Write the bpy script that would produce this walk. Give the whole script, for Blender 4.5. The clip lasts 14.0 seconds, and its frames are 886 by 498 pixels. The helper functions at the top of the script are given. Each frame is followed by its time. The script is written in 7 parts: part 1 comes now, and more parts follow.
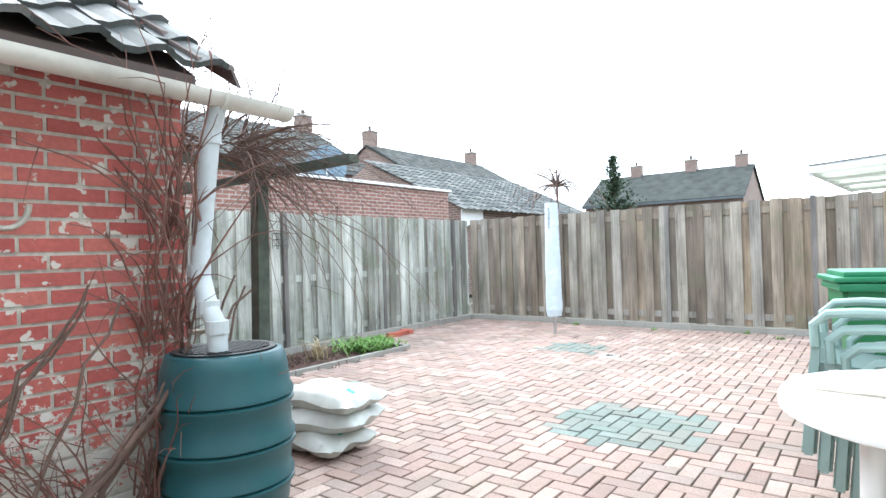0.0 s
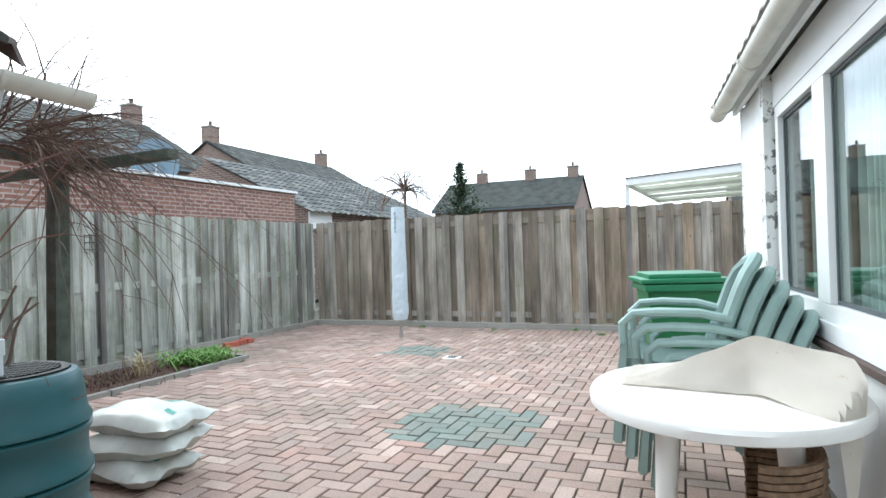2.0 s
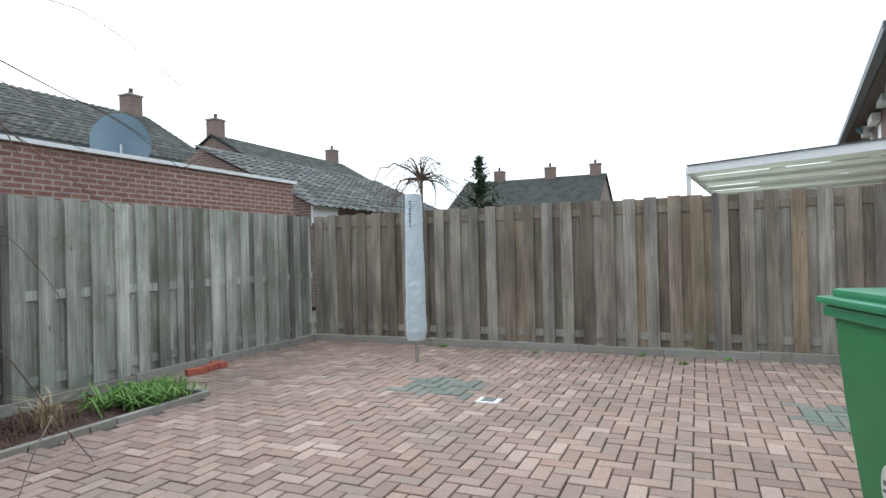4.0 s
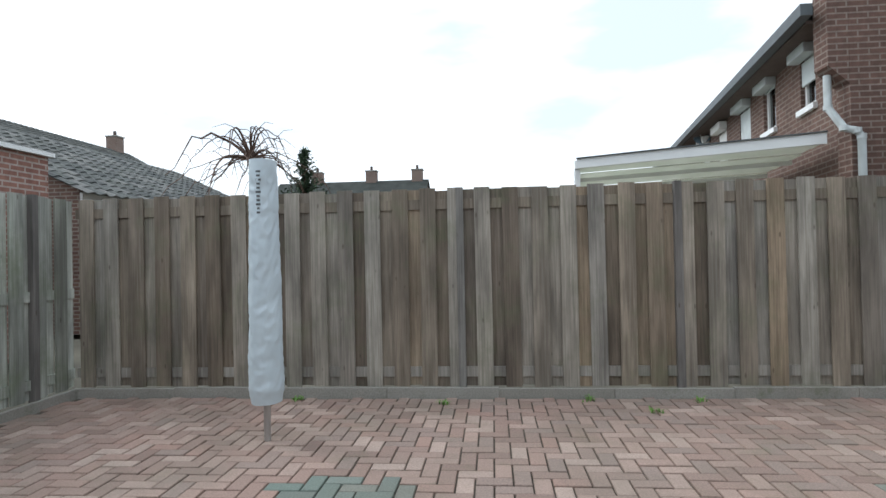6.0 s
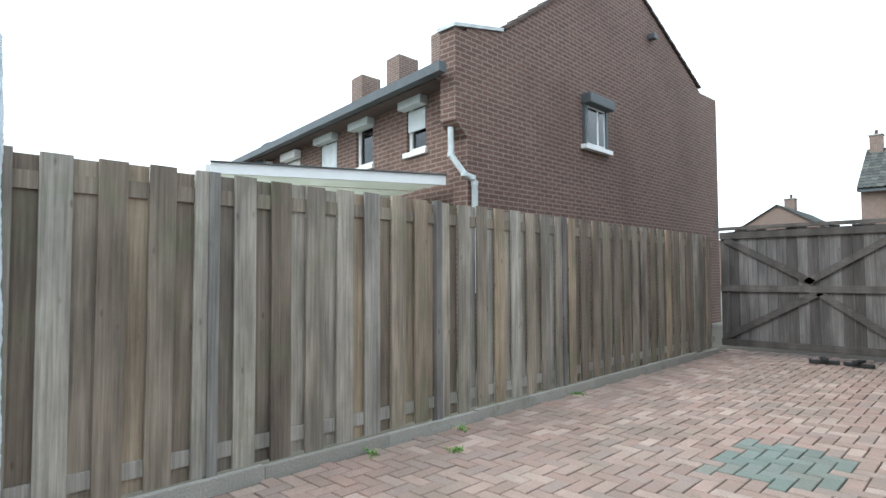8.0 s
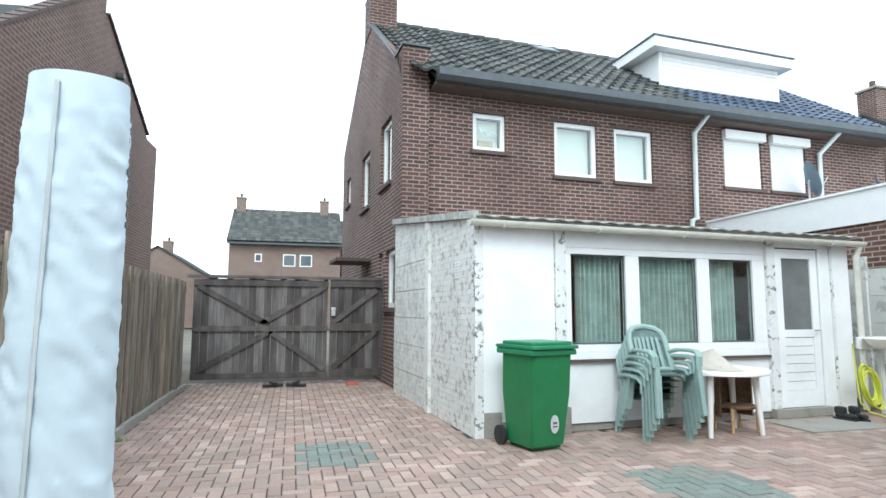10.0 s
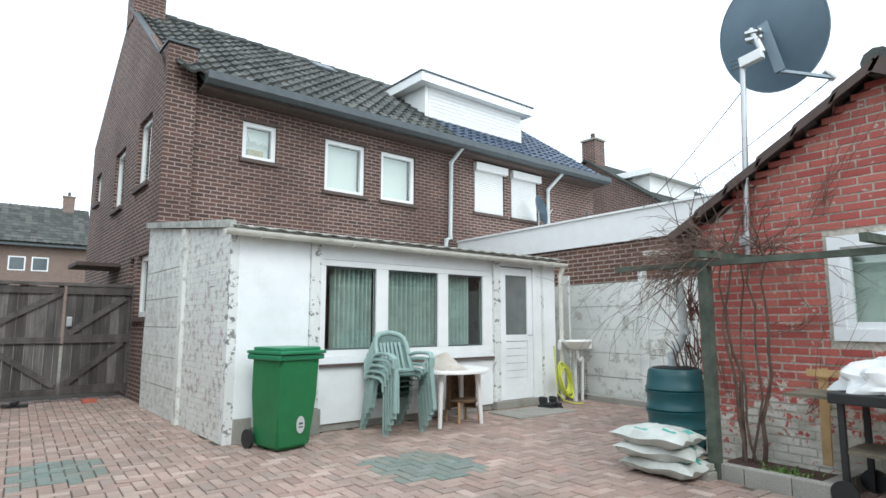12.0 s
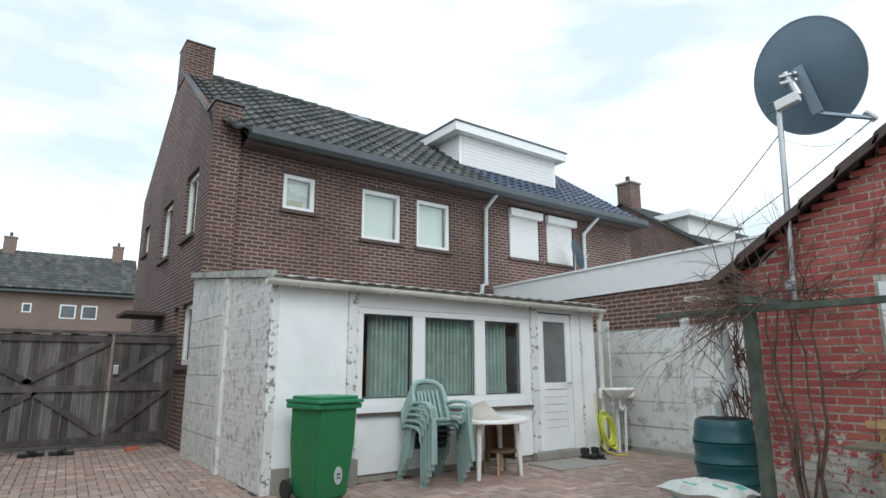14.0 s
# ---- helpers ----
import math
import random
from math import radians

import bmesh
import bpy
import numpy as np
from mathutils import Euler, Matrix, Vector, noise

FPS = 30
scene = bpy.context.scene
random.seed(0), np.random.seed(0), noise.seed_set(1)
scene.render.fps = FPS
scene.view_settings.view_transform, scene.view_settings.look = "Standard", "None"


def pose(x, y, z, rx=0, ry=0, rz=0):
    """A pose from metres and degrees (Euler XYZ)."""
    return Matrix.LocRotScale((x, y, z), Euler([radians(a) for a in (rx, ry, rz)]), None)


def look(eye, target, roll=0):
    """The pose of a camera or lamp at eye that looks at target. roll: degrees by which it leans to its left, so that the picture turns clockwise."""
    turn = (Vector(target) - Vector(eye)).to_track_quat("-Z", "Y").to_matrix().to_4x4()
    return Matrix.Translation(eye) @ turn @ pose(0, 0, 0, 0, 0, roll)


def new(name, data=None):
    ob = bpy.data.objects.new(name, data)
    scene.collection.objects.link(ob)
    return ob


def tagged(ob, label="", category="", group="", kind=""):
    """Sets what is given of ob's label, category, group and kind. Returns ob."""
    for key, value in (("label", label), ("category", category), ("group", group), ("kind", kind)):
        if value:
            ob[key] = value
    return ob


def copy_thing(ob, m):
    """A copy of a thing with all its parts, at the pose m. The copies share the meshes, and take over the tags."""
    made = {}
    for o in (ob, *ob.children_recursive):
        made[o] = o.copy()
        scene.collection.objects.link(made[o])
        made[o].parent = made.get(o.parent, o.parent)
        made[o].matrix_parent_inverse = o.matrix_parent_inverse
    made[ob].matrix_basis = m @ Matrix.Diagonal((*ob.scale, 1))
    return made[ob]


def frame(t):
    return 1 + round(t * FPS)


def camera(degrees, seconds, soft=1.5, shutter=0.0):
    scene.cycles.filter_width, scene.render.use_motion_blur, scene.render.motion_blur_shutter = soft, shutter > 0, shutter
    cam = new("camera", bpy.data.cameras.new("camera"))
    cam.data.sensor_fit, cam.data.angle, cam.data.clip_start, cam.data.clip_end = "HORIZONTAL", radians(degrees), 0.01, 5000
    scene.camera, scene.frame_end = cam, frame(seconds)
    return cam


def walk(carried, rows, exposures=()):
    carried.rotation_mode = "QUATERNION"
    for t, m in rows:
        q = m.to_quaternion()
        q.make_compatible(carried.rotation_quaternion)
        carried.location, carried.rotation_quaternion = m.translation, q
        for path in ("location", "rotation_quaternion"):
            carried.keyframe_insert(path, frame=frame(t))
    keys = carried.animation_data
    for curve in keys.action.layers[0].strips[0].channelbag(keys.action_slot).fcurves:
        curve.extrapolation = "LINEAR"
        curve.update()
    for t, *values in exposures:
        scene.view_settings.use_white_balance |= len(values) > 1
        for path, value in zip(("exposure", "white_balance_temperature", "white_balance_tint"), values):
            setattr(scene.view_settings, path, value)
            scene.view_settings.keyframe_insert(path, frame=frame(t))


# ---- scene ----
cam = camera(75.0, 14.0)
PATH = [
    (0, (9.14, -0.659, 1.27), (7.543, -1.863, 1.281), -1.8),
    (0.5, (9.092, -0.61, 1.264), (7.399, -1.676, 1.274), -1.8),
    (1, (9.1, -0.531, 1.269), (7.34, -1.481, 1.278), -1.9),
    (1.5, (9.054, -0.522, 1.263), (7.258, -1.402, 1.274), -1.9),
    (2, (9.033, -0.62, 1.279), (7.185, -1.383, 1.285), -1.8),
    (2.5, (8.818, -0.794, 1.253), (6.968, -1.553, 1.263), -1.6),
    (3, (8.404, -1.021, 1.275), (6.569, -1.817, 1.284), -1.5),
    (3.2, (8.206, -1.138, 1.272), (6.376, -1.946, 1.282), -1.4),
    (5.3, (5.858, -2.367, 1.277), (4.002, -3.111, 1.305), -1.5),
    (5.5, (5.695, -2.52, 1.271), (3.803, -3.168, 1.3), -1.4),
    (5.6, (5.607, -2.547, 1.281), (3.695, -3.133, 1.305), -1.0),
    (6, (5.194, -2.949, 1.265), (3.201, -3.121, 1.286), -1.2),
    (6.5, (4.75, -3.387, 1.261), (2.763, -3.159, 1.291), -1.1),
    (7, (4.274, -3.84, 1.249), (2.386, -3.183, 1.288), -1.0),
    (7.2, (4.121, -4.017, 1.23), (2.295, -3.203, 1.28), -0.7),
    (9.3, (2.168, -5.71, 1.294), (1.978, -3.725, 1.456), 0.0),
    (9.5, (2.058, -5.799, 1.297), (2.066, -3.807, 1.48), 0.2),
    (9.6, (2.028, -5.85, 1.316), (2.147, -3.862, 1.499), 0.3),
    (10, (1.833, -6.194, 1.358), (2.334, -4.27, 1.572), 0.2),
    (10.5, (1.84, -6.375, 1.325), (2.707, -4.589, 1.567), 0.2),
    (11, (1.888, -6.562, 1.296), (2.961, -4.892, 1.542), 0.1),
    (11.5, (1.899, -6.69, 1.283), (3.059, -5.079, 1.532), 0.1),
    (12, (1.898, -6.752, 1.308), (3.068, -5.15, 1.564), 0.0),
    (12.5, (1.884, -6.766, 1.341), (3.052, -5.166, 1.621), -0.0),
    (13, (1.873, -6.776, 1.371), (3.005, -5.164, 1.716), -0.1),
    (13.5, (1.858, -6.783, 1.356), (2.938, -5.148, 1.755), -0.1),
    (14, (1.867, -6.778, 1.332), (2.922, -5.129, 1.741), -0.1),
]
EXPO = [(0, 1.95, 5800, 5), (0.8, 1.7, 5850, 5), (2, 1.28, 5850, 4), (3, 1.0, 5900, 4), (5.5, 0.42, 6050, 6), (6.5, 0.53, 6050, 6), (7, 0.72, 6000, 5), (9.5, 1.12, 5750, 2), (10.5, 1.02, 5850, 3), (11.5, 0.85, 5950, 4), (12.5, 0.75, 5950, 4), (14, 0.35, 6000, 5)]
walk(cam, [(t, look(*row)) for t, *row in PATH], EXPO)

# ---- world, sun, exposure ----
world = bpy.data.worlds.new("world")
scene.world = world
world.use_nodes = True
wt = world.node_tree
wt.nodes.clear()
wout = wt.nodes.new("ShaderNodeOutputWorld")
wbg = wt.nodes.new("ShaderNodeBackground")
wsky = wt.nodes.new("ShaderNodeTexSky")
wsky.sky_type = "NISHITA"
wsky.sun_disc = False
wsky.sun_elevation = radians(42)
wsky.sun_rotation = radians(200)
wsky.air_density, wsky.dust_density = 1.0, 3.0
wmix = wt.nodes.new("ShaderNodeMixRGB")
wmix.inputs[0].default_value = 0.82
wcl = wt.nodes.new("ShaderNodeTexNoise")
wco = wt.nodes.new("ShaderNodeTexCoord")
wmap = wt.nodes.new("ShaderNodeMapping")
wmap.inputs["Scale"].default_value = (1.2, 1.2, 4.0)
wcl.inputs["Scale"].default_value = 2.2
wcl.inputs["Detail"].default_value = 6
wramp = wt.nodes.new("ShaderNodeValToRGB")
wramp.color_ramp.elements[0].position, wramp.color_ramp.elements[0].color = 0.35, (5.9, 6.3, 6.8, 1)
wramp.color_ramp.elements[1].position, wramp.color_ramp.elements[1].color = 0.62, (10.5, 10.6, 10.8, 1)
wt.links.new(wco.outputs["Generated"], wmap.inputs[0])
wt.links.new(wmap.outputs[0], wcl.inputs["Vector"])
wt.links.new(wcl.outputs[0], wramp.inputs[0])
wt.links.new(wsky.outputs[0], wmix.inputs[1])
wt.links.new(wramp.outputs[0], wmix.inputs[2])
wt.links.new(wmix.outputs[0], wbg.inputs[0])
wbg.inputs[1].default_value = 0.13
wt.links.new(wbg.outputs[0], wout.inputs[0])

sun = new("sun", bpy.data.lights.new("sun", "SUN"))
sun.data.energy, sun.data.angle, sun.data.color = 0.7, radians(25), (1.0, 0.97, 0.92)
sun.matrix_world = look((0, 0, 0), (0.25, 0.68, -0.72))


# ---- materials ----
def mat_new(name, rough=0.8, metal=0.0):
    m = bpy.data.materials.new(name)
    m.use_nodes = True
    b = m.node_tree.nodes["Principled BSDF"]
    b.inputs["Roughness"].default_value = rough
    b.inputs["Metallic"].default_value = metal
    return m, m.node_tree, b


def nd(t, kind, **ins):
    n = t.nodes.new(kind)
    for k, v in ins.items():
        n.inputs[k.replace("_", " ")].default_value = v
    return n


def ramp(t, fac, stops):
    r = t.nodes.new("ShaderNodeValToRGB")
    e = r.color_ramp.elements
    while len(e) < len(stops):
        e.new(0.5)
    for el, (p, c) in zip(e, stops):
        el.position, el.color = p, (*c, 1)
    t.links.new(fac, r.inputs[0])
    return r.outputs[0]


def mix(t, fac, a, b, mode="MIX"):
    n = t.nodes.new("ShaderNodeMixRGB")
    n.blend_type = mode
    for i, v in ((0, fac), (1, a), (2, b)):
        if hasattr(v, "is_linked"):
            t.links.new(v, n.inputs[i])
        elif i == 0:
            n.inputs[0].default_value = v
        else:
            n.inputs[i].default_value = (*v, 1)
    return n.outputs[0]


def position(t, scale=(1, 1, 1)):
    g = t.nodes.new("ShaderNodeNewGeometry")
    m = t.nodes.new("ShaderNodeMapping")
    m.inputs["Scale"].default_value = scale
    t.links.new(g.outputs["Position"], m.inputs[0])
    return m.outputs[0]


def noise_tex(t, scale, detail=4, vec=None, rough=0.55):
    n = nd(t, "ShaderNodeTexNoise", Scale=scale, Detail=detail, Roughness=rough)
    t.links.new(vec or position(t), n.inputs["Vector"])
    return n.outputs[0]


def bump(t, b, height, strength=0.3, dist=0.01):
    n = nd(t, "ShaderNodeBump", Strength=strength, Distance=dist)
    t.links.new(height, n.inputs["Height"])
    t.links.new(n.outputs[0], b.inputs["Normal"])


def rnd_out(t, island=False):
    if island:
        return t.nodes.new("ShaderNodeNewGeometry").outputs["Random Per Island"]
    return t.nodes.new("ShaderNodeObjectInfo").outputs["Random"]


def rand_mix(t, amount=0.5):
    """Random number that differs between objects and between loose islands."""
    a, b = rnd_out(t), rnd_out(t, True)
    n = t.nodes.new("ShaderNodeMath")
    n.operation = "ADD"
    t.links.new(a, n.inputs[0])
    t.links.new(b, n.inputs[1])
    f = t.nodes.new("ShaderNodeMath")
    f.operation = "FRACT"
    t.links.new(n.outputs[0], f.inputs[0])
    return f.outputs[0]


def plain(name, col, rough=0.6, metal=0.0, var=0.12, scale=6.0, bumpy=0.0, dirt=0.0):
    m, t, b = mat_new(name, rough, metal)
    lo = tuple(c * (1 - var) for c in col)
    hi = tuple(min(1, c * (1 + var)) for c in col)
    c = ramp(t, noise_tex(t, scale, 5), [(0.3, lo), (0.7, hi)])
    if dirt:
        c = mix(t, ramp(t, noise_tex(t, 1.7, 8, rough=0.7), [(0.5, (0, 0, 0)), (0.72, (dirt, dirt, dirt))]), c, (0.16, 0.15, 0.11))
    t.links.new(c, b.inputs["Base Color"])
    if bumpy:
        bump(t, b, noise_tex(t, 90, 4), bumpy, 0.004)
    return m


def piece_mat(name, cols, rough=0.85, grain=60, bumpy=0.3, moss=0.0, stain=(0.2, 0.18, 0.15), stain_amt=0.4):
    """Separate pieces (pavers, bricks, tiles): each its own shade, with grain and stains."""
    m, t, b = mat_new(name, rough)
    n = len(cols)
    base = ramp(t, rand_mix(t), [((i + 0.5) / n, c) for i, c in enumerate(cols)])
    fine = noise_tex(t, grain, 6, rough=0.7)
    base = mix(t, 0.8, base, ramp(t, fine, [(0.3, (0.37, 0.37, 0.37)), (0.7, (0.74, 0.74, 0.74))]), "OVERLAY")
    big = ramp(t, noise_tex(t, 1.1, 6, rough=0.65), [(0.42, (0, 0, 0)), (0.7, (stain_amt,) * 3)])
    base = mix(t, big, base, stain)
    if moss:
        g = ramp(t, noise_tex(t, 2.7, 8, rough=0.75), [(0.55, (0, 0, 0)), (0.75, (moss,) * 3)])
        base = mix(t, g, base, (0.10, 0.13, 0.05))
    t.links.new(base, b.inputs["Base Color"])
    bump(t, b, fine, bumpy, 0.004)
    return m


def brick_mat(name, c1, c2, mortar, w=0.22, h=0.0625, joint=0.011, dark=0.3, smooth=0.1):
    m, t, b = mat_new(name, 0.9)
    g = t.nodes.new("ShaderNodeNewGeometry")
    s = t.nodes.new("ShaderNodeSeparateXYZ")
    t.links.new(g.outputs["Position"], s.inputs[0])
    a = t.nodes.new("ShaderNodeMath")
    a.operation = "ADD"
    t.links.new(s.outputs[0], a.inputs[0])
    t.links.new(s.outputs[1], a.inputs[1])
    c = t.nodes.new("ShaderNodeCombineXYZ")
    t.links.new(a.outputs[0], c.inputs[0])
    t.links.new(s.outputs[2], c.inputs[1])
    br = nd(t, "ShaderNodeTexBrick", Scale=1.0, Mortar_Size=joint, Mortar_Smooth=smooth, Bias=0.0, Brick_Width=w, Row_Height=h)
    br.inputs["Color1"].default_value = (*c1, 1)
    br.inputs["Color2"].default_value = (*c2, 1)
    br.inputs["Mortar"].default_value = (*mortar, 1)
    t.links.new(c.outputs[0], br.inputs["Vector"])
    var = ramp(t, noise_tex(t, 14, 5), [(0.3, (0.35, 0.35, 0.35)), (0.7, (0.62, 0.62, 0.62))])
    col = mix(t, 0.7, br.outputs["Color"], var, "OVERLAY")
    col = mix(t, ramp(t, noise_tex(t, 0.6, 6), [(0.45, (0, 0, 0)), (0.7, (dark,) * 3)]), col, tuple(x * 0.45 for x in c1))
    t.links.new(col, b.inputs["Base Color"])
    bump(t, b, br.outputs["Fac"], -0.6, 0.008)
    return m


def wood_mat(name, cols, streak=(0.6, 1.0), rough=0.85, moss=0.0, vertical=True):
    m, t, b = mat_new(name, rough)
    n = len(cols)
    base = ramp(t, rand_mix(t), [((i + 0.5) / n, c) for i, c in enumerate(cols)])
    sc = (55, 55, 1.6) if vertical else (2, 2, 60)
    gr = noise_tex(t, 1.0, 6, position(t, sc), 0.65)
    base = mix(t, 0.75, base, ramp(t, gr, [(0.3, (0.28, 0.27, 0.26)), (0.7, (0.72, 0.72, 0.72))]), "OVERLAY")
    patch = ramp(t, noise_tex(t, 1.0, 5, position(t, (5, 5, 1.2))), [(0.38, (0.28, 0.28, 0.28)), (0.64, (0.64, 0.64, 0.64))])
    base = mix(t, 0.75, base, patch, "OVERLAY")
    if moss:
        g = ramp(t, noise_tex(t, 2.2, 7, rough=0.7), [(0.5, (0, 0, 0)), (0.72, (moss,) * 3)])
        base = mix(t, g, base, (0.13, 0.17, 0.08))
    vor = nd(t, "ShaderNodeTexVoronoi", Scale=1.0, Randomness=1.0)
    t.links.new(position(t, (9, 9, 3.2)), vor.inputs["Vector"])
    knot = ramp(t, vor.outputs["Distance"], [(0.05, (0.55,) * 3), (0.10, (0, 0, 0))])
    base = mix(t, knot, base, (0.06, 0.045, 0.03))
    t.links.new(base, b.inputs["Base Color"])
    bump(t, b, gr, 0.35, 0.004)
    return m


def painted_mat(name, col, under, amount=0.3, scale=5.0, edge=0.02, rough=0.6, grime=0.3, courses=0.0):
    """Flaking paint over what lies beneath."""
    m, t, b = mat_new(name, rough)
    f = noise_tex(t, scale, 9, rough=0.72)
    fl = ramp(t, f, [(max(0.02, 1 - amount - edge), (0, 0, 0)), (1 - amount, (1, 1, 1))])
    base = ramp(t, noise_tex(t, 1.5, 6), [(0.3, tuple(c * 0.86 for c in col)), (0.7, col)])
    u = ramp(t, noise_tex(t, 7, 5), [(0.3, under[0]), (0.5, under[1]), (0.7, under[2 % len(under)])])
    c = mix(t, fl, base, u)
    if courses:
        g0 = t.nodes.new("ShaderNodeNewGeometry")
        sp = t.nodes.new("ShaderNodeSeparateXYZ")
        t.links.new(g0.outputs["Position"], sp.inputs[0])
        cb = t.nodes.new("ShaderNodeCombineXYZ")
        t.links.new(sp.outputs[1], cb.inputs[0])
        t.links.new(sp.outputs[2], cb.inputs[1])
        br = nd(t, "ShaderNodeTexBrick", Scale=1.0, Mortar_Size=0.010, Mortar_Smooth=0.4, Bias=0.0, Brick_Width=0.22, Row_Height=0.07)
        br.inputs["Color1"].default_value = (0.62, 0.62, 0.60, 1)
        br.inputs["Color2"].default_value = (0.44, 0.44, 0.44, 1)
        br.inputs["Mortar"].default_value = (0.28, 0.28, 0.27, 1)
        t.links.new(cb.outputs[0], br.inputs["Vector"])
        worn = ramp(t, noise_tex(t, 2.2, 6, rough=0.7), [(0.38, (0, 0, 0)), (0.6, (courses,) * 3)])
        c = mix(t, worn, c, mix(t, 1.0, c, br.outputs["Color"], "OVERLAY"))
    g = ramp(t, noise_tex(t, 2.4, 9, rough=0.8), [(0.5, (0, 0, 0)), (0.75, (grime,) * 3)])
    c = mix(t, g, c, (0.25, 0.26, 0.2))
    t.links.new(c, b.inputs["Base Color"])
    bump(t, b, fl, -0.35, 0.004)
    return m


M_PAVER = piece_mat("paver_red", [(0.285, 0.196, 0.162), (0.36, 0.262, 0.218), (0.235, 0.16, 0.133), (0.42, 0.32, 0.27), (0.315, 0.206, 0.168), (0.27, 0.204, 0.174)], moss=0.35, stain=(0.19, 0.165, 0.13), stain_amt=0.6, grain=85, bumpy=0.5)
M_PAVER_G = piece_mat("paver_green", [(0.15, 0.185, 0.16), (0.19, 0.22, 0.195), (0.135, 0.16, 0.14), (0.20, 0.205, 0.175)], grain=85, bumpy=0.5, stain=(0.15, 0.14, 0.11), stain_amt=0.5)
M_JOINT = plain("joint_sand", (0.10, 0.085, 0.065), 0.95, var=0.3, scale=20)
M_SOIL = plain("soil", (0.080, 0.045, 0.032), 0.97, var=0.5, scale=25, bumpy=0.9)
M_GROUND = plain("ground", (0.13, 0.12, 0.09), 0.95, var=0.3, scale=0.7)
M_CONC = piece_mat("concrete_kerb", [(0.27, 0.26, 0.23), (0.32, 0.31, 0.28)], moss=0.8, grain=80)
M_FENCE = wood_mat("fence_brown", [(0.175, 0.142, 0.108), (0.26, 0.225, 0.18), (0.33, 0.31, 0.27), (0.20, 0.165, 0.13), (0.30, 0.235, 0.165), (0.30, 0.285, 0.255), (0.15, 0.122, 0.095)], moss=0.35)
M_FENCE2 = wood_mat("fence_grey", [(0.45, 0.47, 0.425), (0.29, 0.305, 0.27), (0.51, 0.53, 0.48), (0.20, 0.205, 0.175), (0.38, 0.395, 0.355)], moss=0.55)
M_GATE = wood_mat("gate_wood", [(0.070, 0.062, 0.058), (0.11, 0.10, 0.094), (0.048, 0.043, 0.040), (0.14, 0.13, 0.125)])
M_GATEH = wood_mat("gate_brace", [(0.10, 0.090, 0.082), (0.075, 0.066, 0.060)], vertical=False)
M_HBRICK = brick_mat("house_brick", (0.120, 0.060, 0.045), (0.060, 0.036, 0.030), (0.30, 0.24, 0.21), w=0.235, h=0.073, joint=0.010, dark=0.5)
M_NBRICK = brick_mat("neighbour_brick", (0.155, 0.088, 0.068), (0.115, 0.066, 0.052), (0.24, 0.19, 0.16), w=0.24, h=0.072, joint=0.010, dark=0.4)
M_HBRICK2 = brick_mat("annex_brick", (0.30, 0.15, 0.115), (0.24, 0.11, 0.085), (0.40, 0.34, 0.30), w=0.24, h=0.075, joint=0.012)
M_XBRICK = brick_mat("boundary_brick", (0.17, 0.080, 0.055), (0.105, 0.055, 0.040), (0.36, 0.30, 0.26), w=0.235, h=0.078, joint=0.011)
M_FARBRICK = brick_mat("far_brick", (0.19, 0.115, 0.09), (0.14, 0.085, 0.07), (0.30, 0.26, 0.22), h=0.07)
M_SMORTAR = plain("shed_mortar", (0.50, 0.47, 0.40), 0.95, var=0.25, scale=30, bumpy=0.6, dirt=0.3)
M_WHITEP = painted_mat("white_paint", (0.86, 0.88, 0.88), [(0.3, 0.3, 0.27), (0.2, 0.2, 0.18), (0.4, 0.38, 0.33)], 0.29, 3.0, 0.01, grime=0.15)
M_CONCW = painted_mat("whitewashed_concrete", (0.74, 0.75, 0.71), [(0.40, 0.40, 0.36), (0.5, 0.5, 0.46), (0.30, 0.31, 0.27)], 0.42, 4.0, 0.02, grime=0.45)
M_WASHB = painted_mat("whitewashed_panel", (0.72, 0.74, 0.70), [(0.48, 0.47, 0.43), (0.56, 0.56, 0.52), (0.38, 0.39, 0.35)], 0.46, 9.0, 0.04, grime=0.4, courses=0.5)
M_PEEL = painted_mat("peeling_render", (0.72, 0.73, 0.69), [(0.54, 0.36, 0.33), (0.36, 0.36, 0.33), (0.56, 0.53, 0.48)], 0.43, 9.0, 0.03, grime=0.3, courses=0.8)
M_FLAKE = painted_mat("flaking_strip", (0.76, 0.77, 0.75), [(0.10, 0.10, 0.09), (0.2, 0.2, 0.18), (0.45, 0.45, 0.42)], 0.43, 10.0, 0.01, grime=0.2)
M_UPVC = plain("white_frame", (0.80, 0.81, 0.80), 0.35, var=0.03)
M_GUTTER = plain("pale_gutter", (0.66, 0.65, 0.58), 0.4, var=0.08, dirt=0.35)
M_PIPE = plain("grey_pipe", (0.52, 0.56, 0.56), 0.4, var=0.08, dirt=0.35)
M_ZINC = plain("zinc", (0.075, 0.088, 0.095), 0.5, 0.0, var=0.15)
M_TILE = piece_mat("roof_tile", [(0.05, 0.055, 0.053), (0.09, 0.096, 0.09), (0.035, 0.04, 0.04), (0.135, 0.135, 0.128)], rough=0.6, moss=0.35, stain=(0.16, 0.16, 0.14))
M_TILE.node_tree.nodes["Principled BSDF"].inputs["Specular IOR Level"].default_value = 0.2
M_TILE2 = piece_mat("blue_roof_tile", [(0.045, 0.065, 0.105), (0.06, 0.085, 0.13)], rough=0.35, stain=(0.07, 0.085, 0.11))
M_FARTILE = plain("far_roof", (0.050, 0.055, 0.050), 0.95, var=0.3, scale=1.5)
